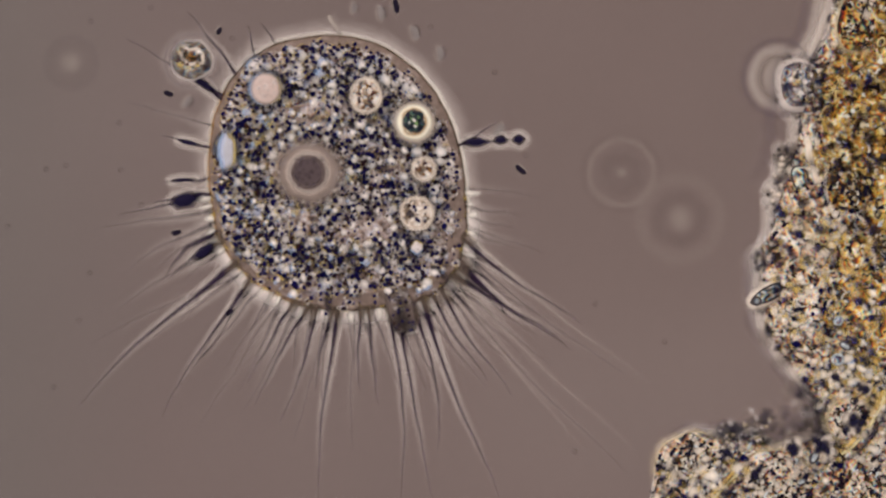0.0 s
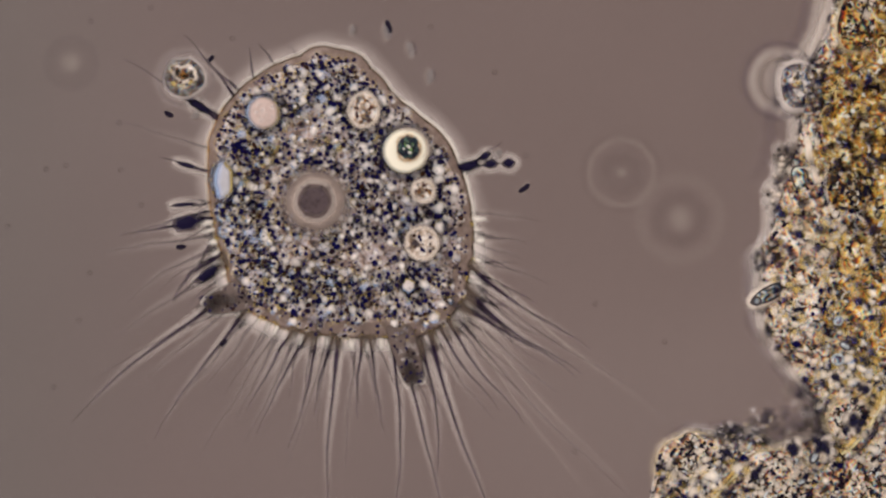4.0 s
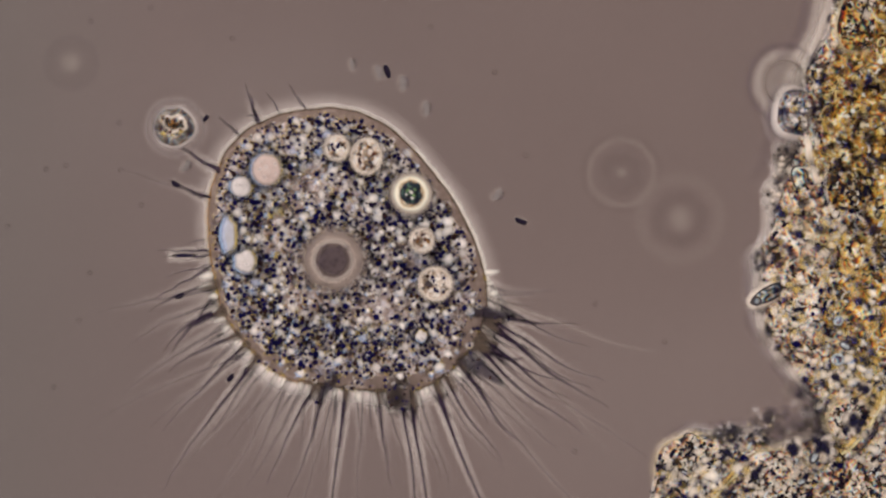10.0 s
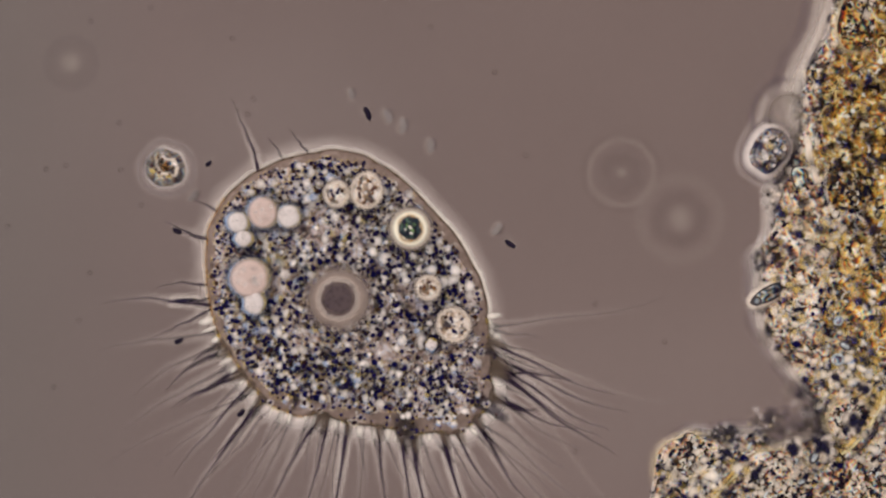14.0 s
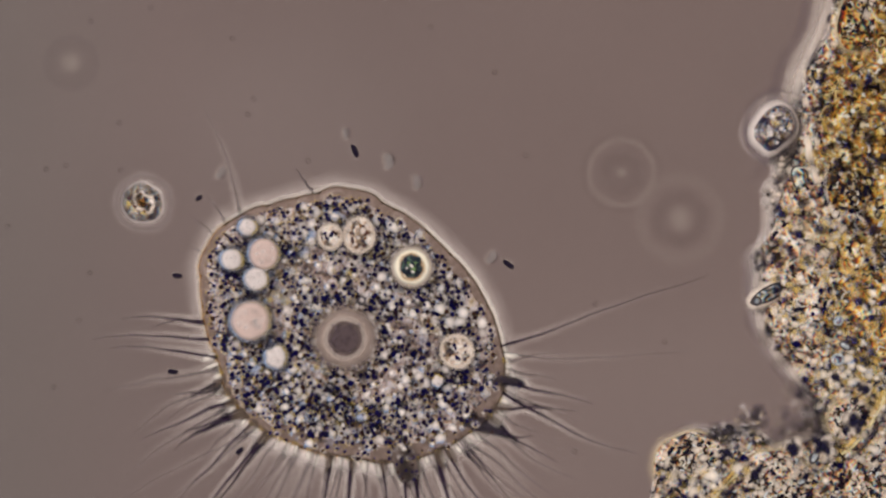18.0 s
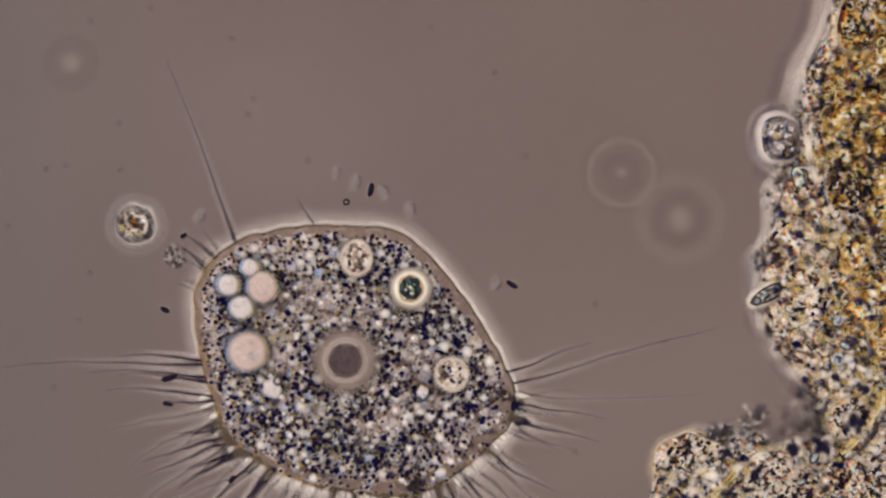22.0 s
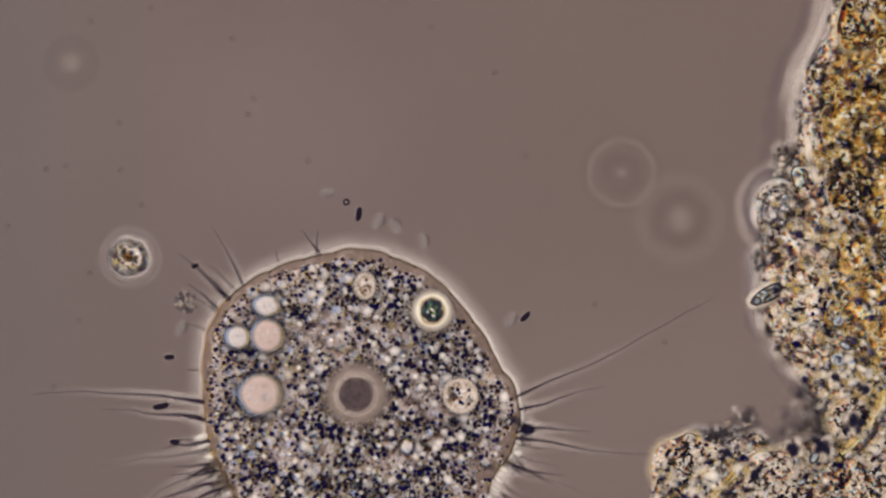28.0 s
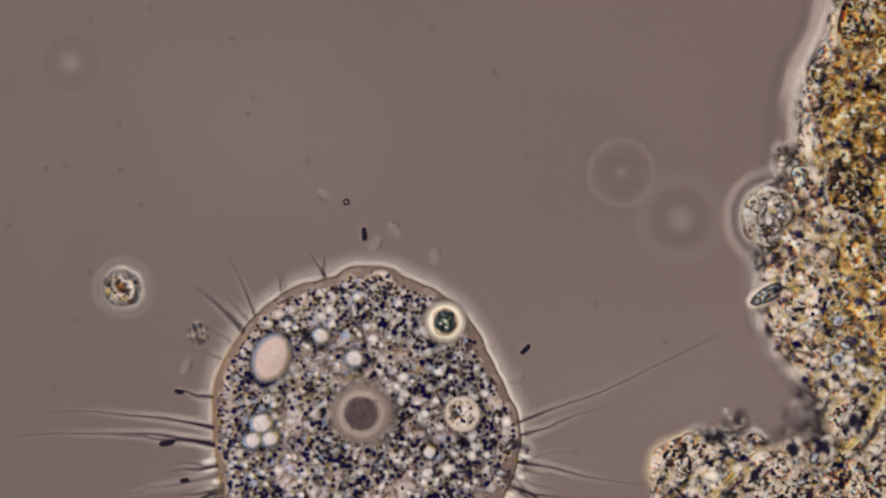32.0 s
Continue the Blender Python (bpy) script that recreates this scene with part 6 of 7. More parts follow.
lumps_on(rust_heap, 290, rust_depth, 0.135, 1400, 1620, -40, 600, (3, 5, 7, 9), M_UMBER, "umber_matter", 0, clumpy(53, -0.1, 0.05), False, 0.006, 0.6)
lumps_on(rust_heap, 90, rust_depth, 0.135, 1400, 1620, -40, 600, (3, 4, 6), M_LEMON, "lemon_matter", 0, clumpy(57, 0.0), True, 0.007)
lumps_on(bank_heap, 100, bank_depth, 0.06, 1150, 1600, 745, 930, (4, 6, 8), M_MILK, "milky_matter", -2, clumpy(61, -0.15))
lumps_on(bank_heap, 24, bank_depth, 0.06, 1180, 1600, 765, 930, (9, 12, 15), M_MILK, "milky_matter", 6, clumpy(63, -0.2), True, 0.003)
lumps_on(bank_heap, 60, bank_depth, 0.06, 1180, 1600, 765, 930, (5, 7, 10), M_GOLD, "golden_matter", 6, clumpy(69, -0.15), True, 0.005)
lumps_on(bank_heap, 130, bank_depth, 0.06, 1150, 1600, 745, 930, (3, 5, 7, 9), M_SOFTNAVY, "navy_matter", 2, clumpy(67, -0.1, 0.04), False, 0.006)


lumps_on(gold_heap, 110, gold_depth, 0.104, 1390, 1600, 290, 800, (3, 4, 6, 8), M_MILK, "milky_matter", 2, clumpy(81, -0.1))
lumps_on(gold_heap, 150, gold_depth, 0.104, 1390, 1600, 290, 800, (3, 4, 6, 8), M_SOFTNAVY, "navy_matter", 2, clumpy(83, -0.1, 0.04), False, 0.006)
lumps_on(gold_heap, 110, gold_depth, 0.104, 1390, 1600, 290, 800, (4, 6, 8), M_AMBER, "amber_matter", 2, clumpy(87, -0.15, 0.04), True, 0.005, 0.5)
grains_on(gold_heap, 170, gold_depth, 0.104, 1390, 1600, 290, 800, SMALL, M_DGRAIN, "dark_grit", 2)
worms_on(gold_heap, 50, gold_depth, 0.104, 1390, 1600, 290, 800, M_DGRAIN, "dark_fibre", 2)
worms_on(gold_heap, 50, gold_depth, 0.104, 1390, 1600, 290, 800, M_LGRAIN, "light_fibre", 2, thick=(0.9, 1.7))
lumps_on(drift_heap, 70, shore_depth, 0.085, 1420, 1600, 620, 920, (4, 6, 8, 10), M_MILK, "milky_matter", 4, clumpy(71, -0.05), True, 0.007)


def skirt(x, y):
    return shore_depth(x, y) < 6


drops_on(drift_heap, 70, shore_depth, 0.085, 1320, 1500, -40, 760, (6, 9, 13), M_SHEEN, "skirt_slime", -18, skirt)
drops_on(drift_heap, 90, shore_depth, 0.085, 1320, 1500, -40, 760, (3, 4, 6, 8), M_PLUM, "skirt_grit", -5, skirt)
drops_on(bank_heap, 30, bank_depth, 0.06, 1150, 1500, 730, 840, (6, 9, 12), M_SHEEN, "skirt_slime", -12, lambda x, y: bank_depth(x, y) < 8)
drops_on(bank_heap, 34, bank_depth, 0.06, 1170, 1500, 730, 840, (5, 8, 11), M_SOFTNAVY, "skirt_clotting", -4, lambda x, y: bank_depth(x, y) < 22)


def rims_on(ob, count, depth, top, x0, x1, y0, y1, sizes, thick, mat, name, low=6, keep=None):
    """Thin round walls of small cells that lie in a heap."""
    verts, faces, tries, made, n, sides = [], [], 0, 0, 18, 5
    while made < count and tries < count * 30:
        tries += 1
        x, y = rng.uniform(x0, x1), rng.uniform(y0, y1)
        d = depth(x, y)
        if d < low or (keep and not keep(x, y)):
            continue
        made += 1
        z = rise(d, x, y, top) + 0.005
        p, r, k0 = P(x, y, z), rng.choice(sizes), len(verts)
        line = rounded(r, r * rng.uniform(0.65, 1.0), 2.0, n, 0.22, x)
        turn, w = rng.uniform(0, 3.1), rng.uniform(0.7, 1.2) * thick
        ct, st = math.cos(turn), math.sin(turn)
        for u, v in line:
            ln = math.hypot(u, v)
            for s in range(sides):
                t = 2 * math.pi * s / sides
                k = 1 + w * math.cos(t) / ln
                verts.append((p.x + (u * ct - v * st) * k * U, p.y + (u * st + v * ct) * k * U, z + 0.8 * w * U * math.sin(t)))
        for i in range(n - 1 if rng.random() < 0.4 else n):
            for s in range(sides):
                q, j = (s + 1) % sides, (i + 1) % n
                faces.append((k0 + i * sides + s, k0 + j * sides + s, k0 + j * sides + q, k0 + i * sides + q))
    part(name, mesh_of(name, verts, faces, mat), mat, ob, kind="stuff")


rims_on(drift_heap, 6, shore_depth, 0.085, 1330, 1600, 300, 900, (8, 11, 15, 20), 1.1, M_LGRAIN, "light_netting")
rims_on(drift_heap, 22, shore_depth, 0.085, 1330, 1600, 300, 900, (6, 9, 12, 18), 1.1, M_DGRAIN, "dark_netting")
rims_on(bank_heap, 3, bank_depth, 0.06, 1160, 1600, 750, 920, (8, 11, 15, 20), 1.1, M_LGRAIN, "light_netting")
rims_on(bank_heap, 14, bank_depth, 0.06, 1160, 1600, 750, 920, (6, 9, 12, 18), 1.1, M_DGRAIN, "dark_netting")
rims_on(rust_heap, 8, rust_depth, 0.135, 1400, 1620, -40, 560, (8, 11, 15, 20), 1.4, M_OGRAIN, "rusty_netting", 4)
rims_on(rust_heap, 16, rust_depth, 0.135, 1400, 1620, -40, 560, (6, 9, 13, 18), 1.3, M_DGRAIN, "dark_netting", 4)
drops_on(drift_heap, 60, shore_depth, 0.085, 1450, 1600, 420, 720, (7, 10, 14), M_GOLD, "golden_grit", 40)


def slime(line, upright, wide, ob):
    """The pale halo that skirts a heap, painted as a fading sheet."""
    verts, faces, dep = [], [], []
    n = 0
    v = line[0][0]
    while v < min(line[-1][0], 1700):
        q = line_at(line, v)
        w = wide * (0.8 + 0.6 * noise.noise((v * 0.02, 1.0, wide))) * (0.6 if upright and 215 < v < 430 else 1.0)
        for off, d in ((30, 1.0), (2, 0.95), (-0.35 * w, 0.6), (-0.7 * w, 0.2), (-w, 0.0)):
            x, y = (q + off, v) if upright else (v, q + off)
            verts.append(P(x, y, 0.001 + 0.006 * d)[:])
            dep.append(d)
        v += 8
        n += 1
    for i in range(n - 1):
        for s in range(4):
            faces.append((i * 5 + s, i * 5 + 5 + s, i * 5 + 6 + s, i * 5 + 1 + s))
    part("slime", mesh_of("slime", verts, faces, M_SLIME, dep), M_SLIME, ob, "pale halo painted along the debris edge")


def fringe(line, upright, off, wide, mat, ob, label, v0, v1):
    """A soft painted band along a heap at a distance, mostly a phase fringe."""
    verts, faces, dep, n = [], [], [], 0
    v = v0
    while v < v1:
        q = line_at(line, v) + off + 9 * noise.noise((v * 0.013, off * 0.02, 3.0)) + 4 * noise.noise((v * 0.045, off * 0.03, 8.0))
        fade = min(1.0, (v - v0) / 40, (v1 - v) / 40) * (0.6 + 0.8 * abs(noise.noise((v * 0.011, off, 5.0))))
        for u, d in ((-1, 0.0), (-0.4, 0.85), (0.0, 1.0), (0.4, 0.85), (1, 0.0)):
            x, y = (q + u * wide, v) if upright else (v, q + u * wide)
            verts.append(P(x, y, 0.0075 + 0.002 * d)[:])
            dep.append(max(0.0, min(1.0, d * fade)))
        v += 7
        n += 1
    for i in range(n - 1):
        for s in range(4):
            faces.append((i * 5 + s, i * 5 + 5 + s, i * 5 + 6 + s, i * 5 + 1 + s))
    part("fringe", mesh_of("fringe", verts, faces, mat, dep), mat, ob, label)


for off, wide, mat, label, v0, v1 in ((-10, 15, M_FRINGEPALE, "painted pale phase fringe", -60, 420), (5, 6, M_SOFTNAVY, "dark soft brim", -60, 300), (-26, 20, M_FRINGEPALE, "painted pale phase fringe", -60, 200), (-50, 16, M_FRINGEDIM, "painted dim phase fringe", -60, 330), (-6, 10, M_FRINGEPALE, "painted pale phase fringe", 400, 780), (-26, 12, M_FRINGEDIM, "painted dim phase fringe", 420, 760)):
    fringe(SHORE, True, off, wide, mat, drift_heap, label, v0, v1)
for off, wide, mat, label, v0, v1 in ((-3, 8, M_FRINGEPALE, "painted pale phase fringe", 1165, 1480), (-20, 10, M_FRINGEDIM, "painted dim phase fringe", 1165, 1470)):
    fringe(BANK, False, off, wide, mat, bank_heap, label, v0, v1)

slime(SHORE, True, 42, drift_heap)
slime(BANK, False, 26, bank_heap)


def seam_ribbon(ob, stops, wide, z, mat=M_GOLD, label="cream-yellow soft seam", strong=1.0):
    """A soft seam between clumps."""
    verts, faces, dep, n = [], [], [], 30
    for i in range(n):
        f = i / (n - 1)
        ts = [k / (len(stops) - 1) for k in range(len(stops))]
        x, y = smooth(ts, [a for a, _ in stops], f), smooth(ts, [b for _, b in stops], f)
        x1, y1 = smooth(ts, [a for a, _ in stops], min(1, f + 0.02)), smooth(ts, [b for _, b in stops], min(1, f + 0.02))
        x0, y0 = smooth(ts, [a for a, _ in stops], max(0, f - 0.02)), smooth(ts, [b for _, b in stops], max(0, f - 0.02))
        ln = math.hypot(x1 - x0, y1 - y0) or 1
        nx, ny = -(y1 - y0) / ln, (x1 - x0) / ln
        for side, d in ((-1, 0.0), (-0.4, 0.9), (0.4, 1.0), (1, 0.0)):
            w = wide * (0.8 + 0.6 * noise.noise((f * 5, x * 0.1, side)))
            verts.append(P(x + nx * side * w, y + ny * side * w, z + 0.004 * d)[:])
            dep.append(d * strong * (0.55 + 0.9 * noise.noise((x * 0.05, y * 0.05, wide))) * (1 if 0 < i < n - 1 else 0))
    for i in range(n - 1):
        for s in range(3):
            faces.append((i * 4 + s, i * 4 + 4 + s, i * 4 + 5 + s, i * 4 + 1 + s))
    part("seam", mesh_of("seam", verts, faces, mat, dep), mat, ob, label)


# dark blue and golden sides are the lens's colour fringe, painted as ribbons
for off, wide, mat, label in ((9, 7, M_SOFTNAVY, "dark blue soft seam"), (0, 5, M_LEMON, "cream-yellow bright seam"), (-5, 7, M_AMBER, "golden colour fringe painted along a seam")):
    seam_ribbon(bank_heap, ((1244 + off, 906 + off), (1262 + off, 884 + off), (1282 + off, 862 + off), (1306 + off, 838 + off)), wide, 0.082, mat, label, 1.15)
    seam_ribbon(drift_heap, ((1488 + off, 806 + off), (1512 + off, 788 + off), (1540 + off, 752 + off), (1562 + off, 712 + off), (1566 + off, 690)), wide, 0.125, mat, label, 1.15)
part("grey_slime", soft_cloud("grey_slime", [(P(x, y, 0.012).x / U, -P(x, y, 0.012).y / U, 0.012, r, r * 0.8, x, 0.8) for x, y, r in ((1405, 745, 48), (1440, 718, 40), (1378, 768, 34), (1432, 758, 40), (1400, 690, 26), (1352, 600, 24), (1385, 640, 26))], M_TUFT), M_TUFT, drift_heap, "grey blurred slime between the heaps")
def fluff(count, sizes, mat, name, low, high, z, label=""):
    """Loose pale fluff that lies on the glass before the heap."""
    out = []
    while len(out) < count:
        y = rng.uniform(low, high)
        x = rng.uniform(1368 + 10 * math.sin(y * 0.05), line_at(SHORE, y) + 12)
        if x < line_at(SHORE, y) + 10:
            p, r = P(x, y, z), rng.choice(sizes)
            out.append((p.x / U, -p.y / U, z, r * rng.uniform(0.8, 1.5), r, rng.uniform(0, 3), rng.uniform(0.4, 1.0)))
    part(name, soft_cloud(name, out, mat), mat, drift_heap, label, kind="stuff")


fluff(60, (10, 14, 20), M_SLIME, "pale_fluff", 262, 380, 0.010, "pale loose fluff")
fluff(26, (7, 10, 14), M_TUFT, "grey_fluff", 262, 380, 0.013, "grey loose fluff")
fluff(26, (4, 5, 7), M_SOFTNAVY, "navy_fluff", 262, 380, 0.015, "dark blue loose specks")
fluff(20, (4, 6), M_SPARKCREAM, "cream_fluff", 262, 380, 0.016, "cream loose specks")
for name, mat, dx, dy, d in (("violet_slime", M_FRINGEDIM, 0, 0, 1.0), ("pale_slime", M_SLIME, 14, -6, 0.45), ("dark_slime", M_PLUM, 4, 9, 0.3)):
    drops = []
    for x, y, r in ((1405, 745, 26), (1440, 712, 24), (1424, 742, 20), (1452, 738, 18), (1408, 694, 18), (1380, 762, 16), (1446, 762, 16), (1392, 722, 15), (1428, 680, 14)):
        p = P(x + dx + rng.uniform(-6, 6), y + dy + rng.uniform(-6, 6), 0.014)
        drops.append((p.x / U, -p.y / U, 0.013 + 0.001 * d, r * (1.2 if d == 1.0 else 0.7), r * (1.0 if d == 1.0 else 0.6), rng.uniform(0, 3), d))
    part(name, soft_cloud(name, drops, mat), mat, drift_heap, "blurred slime between the heaps", kind="stuff")
for ob, x, y, z, r in ((bank_heap, 1405, 793, 0.086, 15), (bank_heap, 1456, 790, 0.086, 17), (bank_heap, 1338, 838, 0.086, 13), (bank_heap, 1285, 800, 0.080, 12), (drift_heap, 1512, 748, 0.128, 17),
                       (drift_heap, 1530, 688, 0.128, 12), (drift_heap, 1478, 668, 0.120, 10)):
    p = P(x, y, z)
    # cream halo painted under each clot
    for name, mat, lift, grow, d in (("pale_rim", M_SPARKCREAM, -0.002, 1.45, 0.75), ("navy_clot", M_SOFTNAVY, 0.0, 1.05, 1.3)):
        drops = [(p.x / U, -p.y / U, z + lift, r * grow, r * grow * 0.75, rng.uniform(0, 3), d)]
        drops += [(p.x / U + rng.uniform(-0.8, 0.8) * r, -p.y / U + rng.uniform(-0.7, 0.7) * r, z + lift + 0.0006, r * grow * 0.6, r * grow * 0.45, rng.uniform(0, 3), d) for _ in range(4)]
        part(name, soft_cloud(name, drops, mat), mat, ob, "cream halo painted round a clot" if lift else "dark blue soft clot")
# along the rust-brown core
seam_ribbon(rust_heap, ((1422, 205), (1427, 240), (1434, 280), (1448, 330)), 12, 0.112, M_SPARKCREAM, "cream-white broad seam", 0.9)
for off, wide, mat, label in ((5, 5, M_SOFTNAVY, "dark blue soft seam"), (-5, 6, M_FRINGEPALE, "pale bright seam")):
    seam_ribbon(rust_heap, ((1466 + off, 20), (1450 + off, 66), (1426 + off, 120), (1432 + off, 165), (1434 + off, 190), (1446 + off, 240), (1457 + off, 278)), wide, 0.115, mat, label)
    seam_ribbon(rust_heap, ((1468 + off, 292), (1466 + off, 325), (1470 + off, 352), (1482 + off, 372 - off), (1512, 377 - off), (1534 + off, 392), (1545 + off, 430), (1560 + off, 490)), wide, 0.125, mat, label)


# things that can be told apart in the debris
def shell(x, y, a, b, turn, z, label, mat=M_CLEARGRAIN, rim_mat=M_RIMDARK, thick=3.0, name="shell"):
    ob = part(name, dome(name, rounded(a, b, 2.9, 30, 0.10, x), 0.0, 0.018, mat), mat)
    v = P(x, y, z)
    ob.matrix_world = pose(v.x, v.y, z, 0, 0, turn)
    part("wall", hoop("wall", a, thick, 0.012, rim_mat, 36, b / a, 0.06, x), rim_mat, ob, "dark outline wall")
    tagged(ob, label, name)
    return ob


diatom = shell(1361, 519, 36, 12, 28, 0.03, "glassy elongated diatom with dark walls at the debris edge", M_DIATOM, thick=2.0, name="diatom")
# cream halo painted round the diatom
part("halo", fade_ring("halo", rounded(38, 14, 2.6, 30, 0.06, 1360), 8, 0.001, 0.010, M_SPARKCREAM, bands=((0.0, 0.9), (0.4, 0.6), (1.0, 0.0))), M_SPARKCREAM, diatom, "painted pale halo")
part("end_cap", dome("end_cap", rounded(6, 6, 2, 18), 0.0, 0.02, M_CLEARGRAIN, (-27, 1)), M_CLEARGRAIN, diatom, "bright glassy end")
cap_ring = part("wall", hoop("wall", 7, 2.0, 0.016, M_RIMDARK, 20), M_RIMDARK, diatom)
cap_ring.location = (-0.027, -0.001, 0)
part("plastid", soft_cloud("plastid", [(-8, 4, 0.021, 10, 4, 0.1, 1.0), (14, 2, 0.021, 13, 8, 0.2, 1.0), (4, -6, 0.021, 12, 4, 0.1, 0.9)], M_SOFTNAVY), M_SOFTNAVY, diatom, "dark soft plastid")
shell(1440, 808, 11, 6, 60, 0.06, "small glassy crystal with dark edges", name="crystal")
shell(1494, 612, 10, 5, -30, 0.085, "small glassy oval shell with dark edges", thick=1.8)
shell(1416, 852, 8, 5, 20, 0.06, "small glassy oval shell with dark edges", thick=1.6)
shell(1522, 870, 9, 5, 60, 0.06, "small glassy oval shell with dark edges", thick=1.6)
shell(1481, 636, 9, 8, 0, 0.09, "small round dark cell with a glassy rim", M_ROAMER, M_CLEARGRAIN, 2.6)
shell(1482, 568, 7, 6, 30, 0.09, "small round dark cell with a glassy rim", M_ROAMER, M_CLEARGRAIN, 2.0)
shell(1414, 315, 14, 22, 15, 0.045, "oval pale cell with dark wall in the debris", M_DIATOM, M_RIMDARK, 1.8)


def round_floc(x, y, r, z, mat, label, where=None, n_dark=60, n_pale=40, squash=0.9, seam=None, ripple=False):
    line = rounded(r, r * squash, 2.2, 44, 0.14, x)
    ob = part("floc", dome("floc", line, 0.0, 0.045, mat, rough=0.012, seed=x), mat)
    if seam:
        part("seam", fade_ring("seam", line, 15, 0.001, 0.012, seam), seam, ob, "pale soft seam round the clump")

    if ripple:
        # halo ripples round the clump, painted as pale and dim collars
        part("fringe", fade_ring("fringe", line, 36, 0.001, 0.010, M_FRINGEPALE, bands=((0.0, 0.7), (0.2, 0.35), (0.4, 0.15), (0.65, 0.45), (0.8, 0.3), (1.0, 0.0))), M_FRINGEPALE, ob, "painted pale halo ripple")
        part("fringe", fade_ring("fringe", rounded(r * 1.22, r * squash * 1.22, 2.2, 44, 0.14, x), 9, 0.011, 0.012, M_FRINGEDIM, bands=((0.0, 1.0), (0.5, 0.6), (1.0, 0.0)), grow_in=1.0, inner=0.0), M_FRINGEDIM, ob, "painted dim halo ripple")

    def inside_floc():
        d, a = r * 0.9 * math.sqrt(rng.random()), rng.uniform(0, 6.28)
        return d * math.cos(a), d * math.sin(a) * squash

    def crown(x_, y_):
        return 0.045 * (0.25 + 0.75 * max(0.0, 1 - (x_ * x_ + y_ * y_ / squash ** 2) / (r * r)) ** 0.5) + 0.004
    dark = [(x_, y_, crown(x_, y_), s_ * rng.uniform(0.8, 1.8), s_ * 0.8, s_ * 0.7, rng.uniform(0, 3)) for (x_, y_), s_ in zip(spaced(n_dark, inside_floc, 7.5), [rng.choice((2.4, 3, 4, 5, 6.5)) for _ in range(n_dark)])]
    pale = [(x_, y_, crown(x_, y_) + 0.002, s_ * 1.3, s_, rng.uniform(0, 3), rng.uniform(0.5, 1)) for (x_, y_), s_ in zip(spaced(n_pale, inside_floc, 9), [rng.choice((3.5, 5, 7, 10)) for _ in range(n_pale)])]
    part("dark_grit", cloud("dark_grit", dark, M_DGRAIN, 0.3), M_DGRAIN, ob, kind="stuff")
    part("light_grit", soft_cloud("light_grit", pale, M_SPARKCREAM), M_SPARKCREAM, ob, kind="stuff")
    coil = [(x_, y_, crown(x_, y_) + 0.002, rng.uniform(8, 20), rng.uniform(1.2, 2.4), rng.uniform(0, 6.28), rng.uniform(-0.9, 0.9)) for x_, y_ in spaced(n_dark // 2 + 4, inside_floc, 7)]
    part("dark_fibre", worms("dark_fibre", coil, M_DGRAIN), M_DGRAIN, ob, kind="stuff")
    coil = [(x_, y_, crown(x_, y_) + 0.003, rng.uniform(8, 18), rng.uniform(1.2, 2.2), rng.uniform(0, 6.28), rng.uniform(-0.9, 0.9)) for x_, y_ in spaced(n_pale // 2 + 4, inside_floc, 7)]
    part("light_fibre", worms("light_fibre", coil, M_LGRAIN), M_LGRAIN, ob, kind="stuff")
    tagged(ob, label, "debris clump")
    v = P(x, y, z)
    ob.location = v
    if where:
        MOVES.append((ob, free(where)))
    return ob


round_floc(1228, 828, 66, 0.01, M_DEBRIS, "round clump of dark and cream grains on glass", path((0, 1228, 828), (9, 1228, 830), (14, 1226, 830), (19, 1224, 826), (25, 1222, 828), (32, 1216, 832)), 75, 40, seam=M_CREAMLINE)
def blurred_tuft(r, where, label):
    """A tuft out of focus: soft dark and pale lumps in clear slime."""
    ob = part("floc", dome("floc", rounded(r, r * 0.9, 2.2, 36, 0.2, r), 0.001, 0.02, M_TUFT, depth=True, soft=0.9), M_TUFT)
    tagged(ob, label, "debris clump")

    def spot():
        d, a = 0.8 * r * math.sqrt(rng.random()), rng.uniform(0, 6.28)
        return d * math.cos(a), d * math.sin(a)
    for name, mat, n, sizes in (("dark_clotting", M_SOFTNAVY, 13, (6, 8, 11)), ("pale_clotting", M_SHEEN, 8, (5, 7, 9)), ("golden_clotting", M_CREAMLINE, 4, (5, 7))):
        part(name, soft_cloud(name, [(x, y, 0.021, q * 1.3, q, rng.uniform(0, 3), rng.uniform(0.4, 0.9)) for (x, y), q in zip(spaced(n, spot, 7), [rng.choice(sizes) for _ in range(n)])], mat), mat, ob, kind="stuff")
    MOVES.append((ob, free(where)))


blurred_tuft(36, path((0, 1340, 752), (9, 1346, 750), (14, 1348, 750), (17, 1326, 745), (25, 1330, 745), (28, 1310, 748), (32, 1294, 752)), "small blurred tuft of grey debris on glass")
blurred_tuft(30, path((0, 1292, 768), (9, 1290, 772), (17, 1280, 772), (25, 1272, 775), (32, 1262, 782)), "small blurred tuft of dark debris on glass")
blurred_tuft(22, path((0, 600, 300), (13, 600, 480), (16, 500, 480), (18, 400, 440), (20, 318, 425), (22, 312, 455), (25, 316, 495), (28, 331, 535), (31, 349, 577), (32, 353, 590)), "small blurred dark tuft beside the amoeba")
blurred_tuft(24, path((0, 1350, 460), (32, 1350, 460)), "small blurred dark tuft at the debris edge")
blurred_tuft(24, path((0, 1372, 575), (32, 1372, 575)), "small blurred dark tuft at the debris edge")
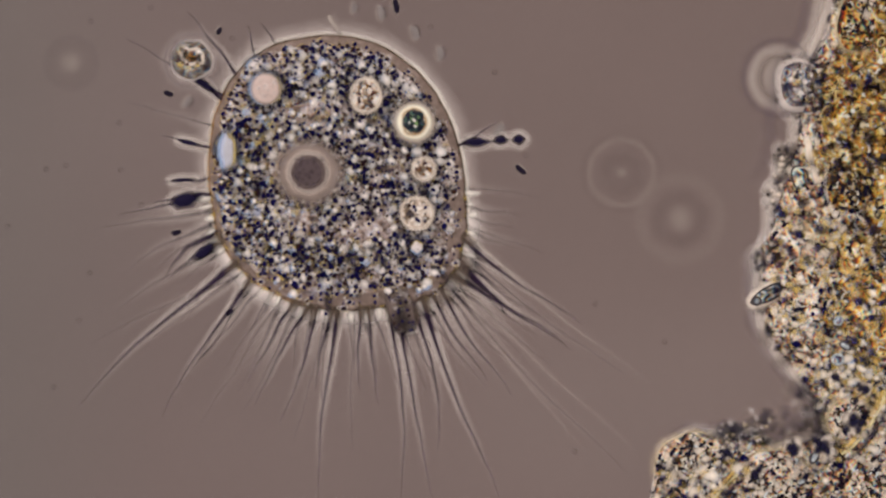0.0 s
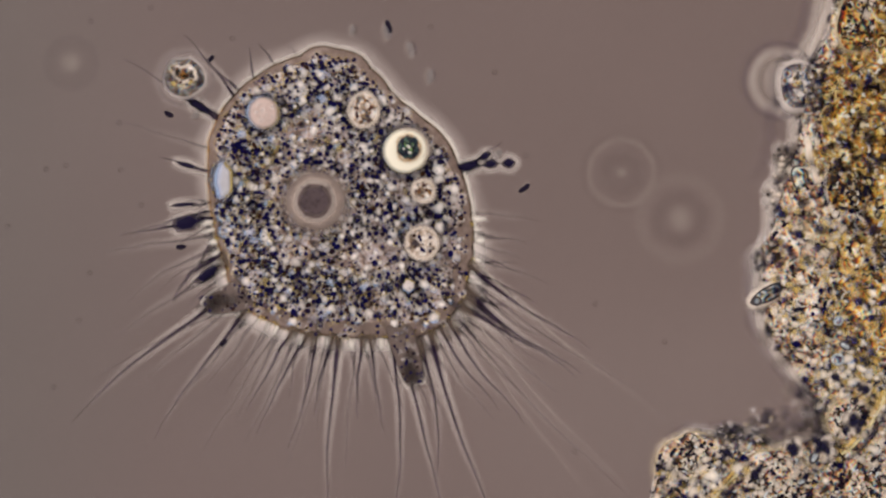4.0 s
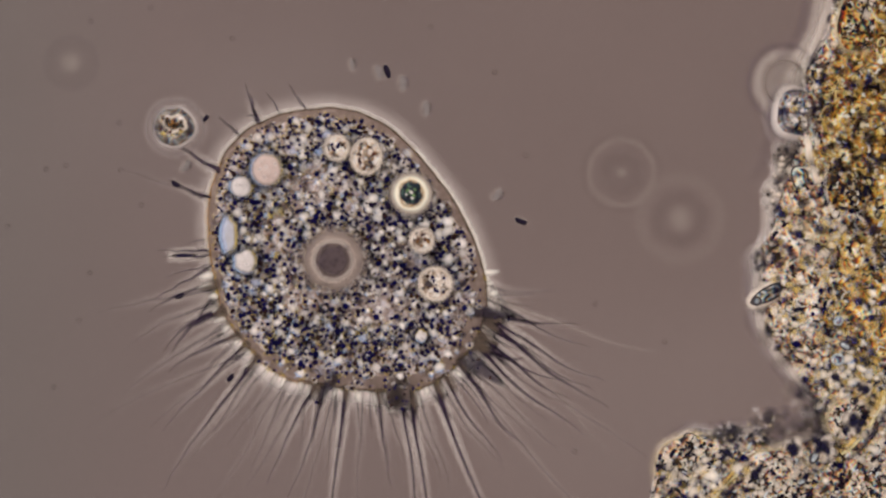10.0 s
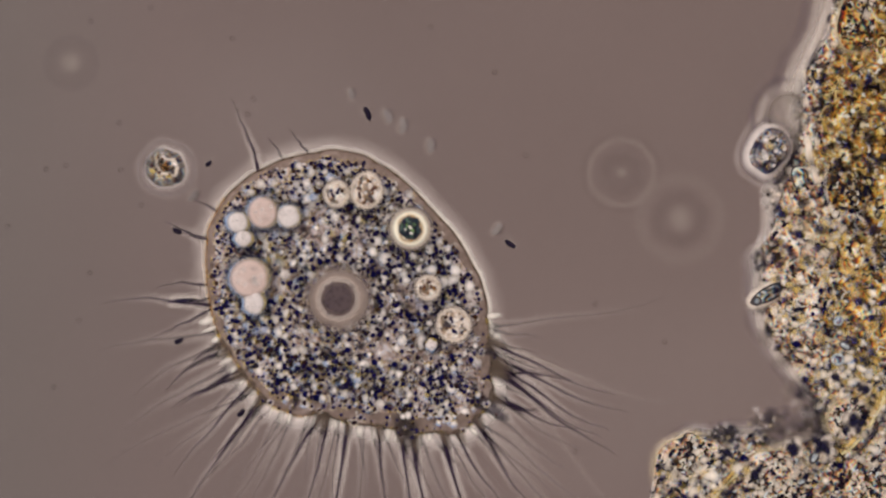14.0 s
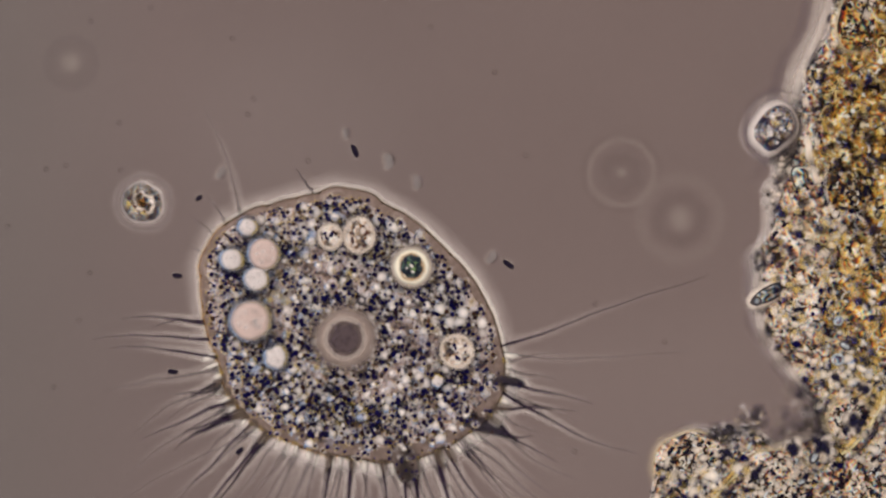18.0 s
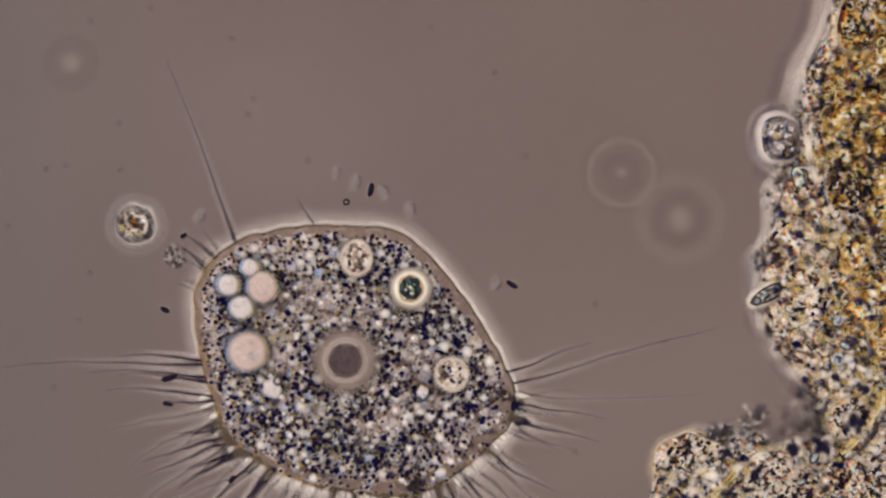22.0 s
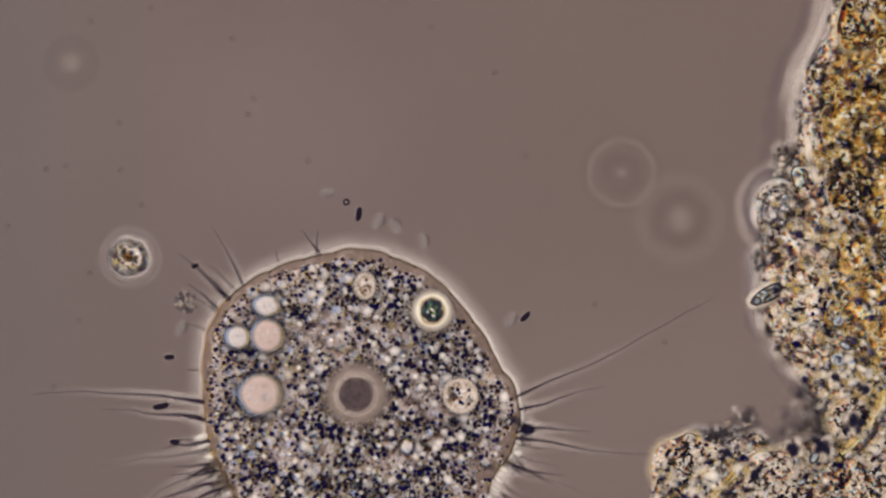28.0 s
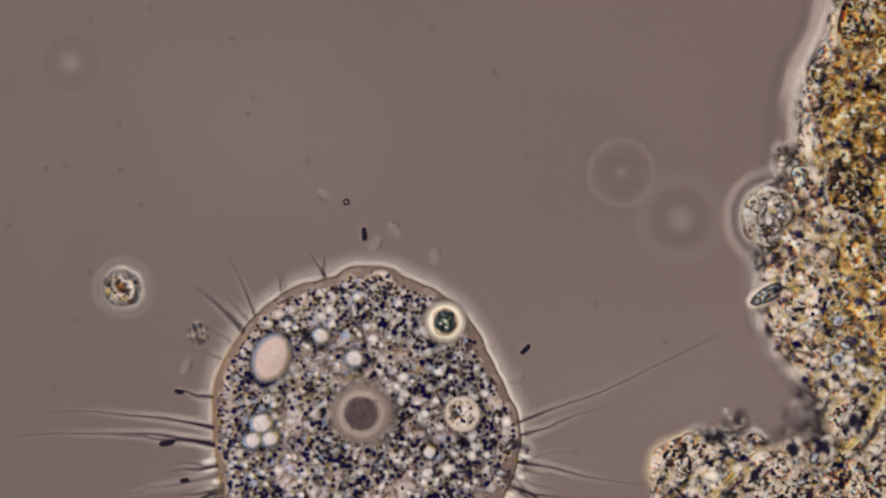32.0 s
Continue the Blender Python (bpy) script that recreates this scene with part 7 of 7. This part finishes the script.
round_floc(1518, 42, 37, 0.085, M_OCHREMUD, "oval olive-brown cell cluster on the debris heap", None, 24, 7, squash=1.3, seam=M_CREAMLINE)
round_floc(1500, 335, 38, 0.085, M_OCHREMUD, "round brown cell cluster on the debris heap", None, 36, 8)
round_floc(1505, 742, 40, 0.045, M_DEBRIS, "round clump of dark grains on the debris", None, 50, 20, seam=M_CREAMLINE)
round_floc(1372, 850, 62, 0.03, M_DEBRIS, "round clump of olive and dark grains on the debris", None, 70, 40, seam=M_CREAMLINE)
round_floc(1560, 850, 72, 0.04, M_DEBRIS, "round clump of dark and cream grains on the debris", None, 80, 40, seam=M_CREAMLINE)

round_floc(1440, 340, 46, 0.0, M_PLASM, "pale translucent granular clump pushing out of the debris", path((0, 1452, 340), (20, 1452, 342), (24, 1440, 345), (25.5, 1425, 348), (27.5, 1390, 368), (28.5, 1374, 376), (32, 1360, 386)), 34, 50, squash=1.25, ripple=True)

# the small protozoan that roams along the heap
roamer = part("protozoan", dome("protozoan", rounded(41, 31, 2.2, 34, 0.12, 6), 0.002, 0.055, M_ROAMER, rough=0.006), M_ROAMER)
tagged(roamer, "small translucent protozoan cell along the debris edge", "protozoan")
# bright halo and the dim ring beyond it, painted as collars
part("halo", fade_ring("halo", rounded(42, 32, 2.2, 34, 0.12, 6), 26, 0.001, 0.02, M_HALO, bands=((0.0, 0.95), (0.25, 0.75), (0.42, 0.2), (0.55, 0.10), (0.75, 0.22), (1.0, 0.0))), M_HALO, roamer)
part("fringe", fade_ring("fringe", rounded(54, 44, 2.2, 34, 0.12, 6), 7, 0.021, 0.022, M_FRINGEDIM, bands=((0.0, 0.9), (0.5, 0.5), (1.0, 0.0)), grow_in=1.0, inner=0.0), M_FRINGEDIM, roamer, "painted dim violet halo")
for name, mat, count, sizes in (("dark_granulation", M_SOFTNAVY, 26, (3, 4, 6)), ("umber_granulation", M_UMBER, 9, (3, 4)), ("pale_granulation", M_SPARK, 20, (3, 4, 6)), ("golden_granulation", M_GOLDSIDE, 9, (4, 5))):
    spots = []
    for _ in range(count):
        d_, a_ = math.sqrt(rng.random()), rng.uniform(0, 6.28)
        s_ = rng.choice(sizes)
        spots.append((32 * d_ * math.cos(a_), 22 * d_ * math.sin(a_), 0.058 + 0.002 * rng.random(), s_ * rng.uniform(0.8, 1.8), s_, rng.uniform(0, 3), rng.uniform(0.4, 0.95)))
    part(name, soft_cloud(name, spots, mat), mat, roamer, kind="stuff")
for x_, y_, s_ in ((-18, 6, 10), (14, -6, 8)):
    part("nucleus", soft_cloud("nucleus", [(x_, y_, 0.0605, s_, s_ * 0.75, 0.4, 0.9)], M_SOFTNAVY), M_SOFTNAVY, roamer, "dark blue soft nucleus")
part("food_body", soft_cloud("food_body", [(15, -8, 0.0585, 12, 9, 0.3, 0.9)], M_SPARKCREAM), M_SPARKCREAM, roamer, "bright cream food body")
part("dark_rim", fade_ring("dark_rim", rounded(36, 27, 2.2, 34, 0.14, 6), 5, 0.0605, 0.0615, M_SOFTNAVY, bands=((0.0, 0.8), (0.5, 0.45), (1.0, 0.0)), grow_in=0.8, inner=0.0), M_SOFTNAVY, roamer, "dark blue soft rim")
# glint painted as sky-blue drops
part("glint", soft_cloud("glint", [(2, 12, 0.0585, 10, 5, 0.7, 0.7), (20, 8, 0.0585, 6, 5, 0, 0.6)], M_SKYSIDE), M_SKYSIDE, roamer, "painted sky-blue glint")
MOVES.append((roamer, free(path((0, 1410, 152), (6, 1410, 156), (9, 1408, 165), (10, 1404, 200), (11, 1397, 250), (12, 1390, 268), (13, 1380, 276), (14.5, 1352, 262), (16.5, 1366, 236), (18, 1368, 228),
             (19, 1380, 238), (20, 1381, 245), (22, 1376, 246), (24, 1384, 262), (25.5, 1391, 298), (27, 1376, 350), (28, 1370, 368), (30, 1368, 372), (32, 1365, 380)),
             turning((0, 100), (9, 95), (12, 65), (14, 65), (17, 50), (20, 80), (25, 115), (28, 70), (32, 60)))))
bubble = part("slime_bubble", dome("slime_bubble", rounded(46, 48, 2, 40, 0.04, 2), 0.001, 0.03, M_BLUR, depth=True), M_BLUR)
tagged(bubble, "clear slime bubble at the debris edge", "slime bubble")
# pale and dim halos round the bubble, painted as collars
part("rim", fade_ring("rim", rounded(46, 48, 2, 44, 0.06, 2), 17, 0.001, 0.012, M_FRINGEPALE, bands=((0.0, 0.55), (0.3, 0.45), (0.6, 0.2), (1.0, 0.0)), grow_in=1.0, inner=0.0), M_FRINGEPALE, bubble)
part("dim_rim", fade_ring("dim_rim", rounded(64, 66, 2, 44, 0.04, 2), 12, 0.001, 0.010, M_FRINGEDIM, grow_in=0.8, inner=0.0), M_FRINGEDIM, bubble, "dim violet halo painted round the bubble")
part("dim_rim", fade_ring("dim_rim", rounded(36, 38, 2, 40, 0.04, 2), 7, 0.010, 0.016, M_TUFT, grow_in=0.8, inner=0.0), M_TUFT, bubble, "dim brownish inner rim")
part("rim", fade_ring("rim", rounded(25, 26, 2, 40, 0.04, 2), 8, 0.012, 0.018, M_BLUR, grow_in=0.8, inner=0.0), M_BLUR, bubble)
MOVES.append((bubble, free(path((0, 1378, 138), (6, 1380, 145), (9, 1385, 145), (11, 1390, 150), (13, 1396, 160), (14.5, 1392, 225), (17, 1382, 225), (20, 1382, 238), (25, 1396, 290), (28, 1380, 365), (32, 1362, 382)))))


def motions():
    for ob, at in MOVES:
        walk(ob, [(t, at(t)) for t in SECONDS])


motions()
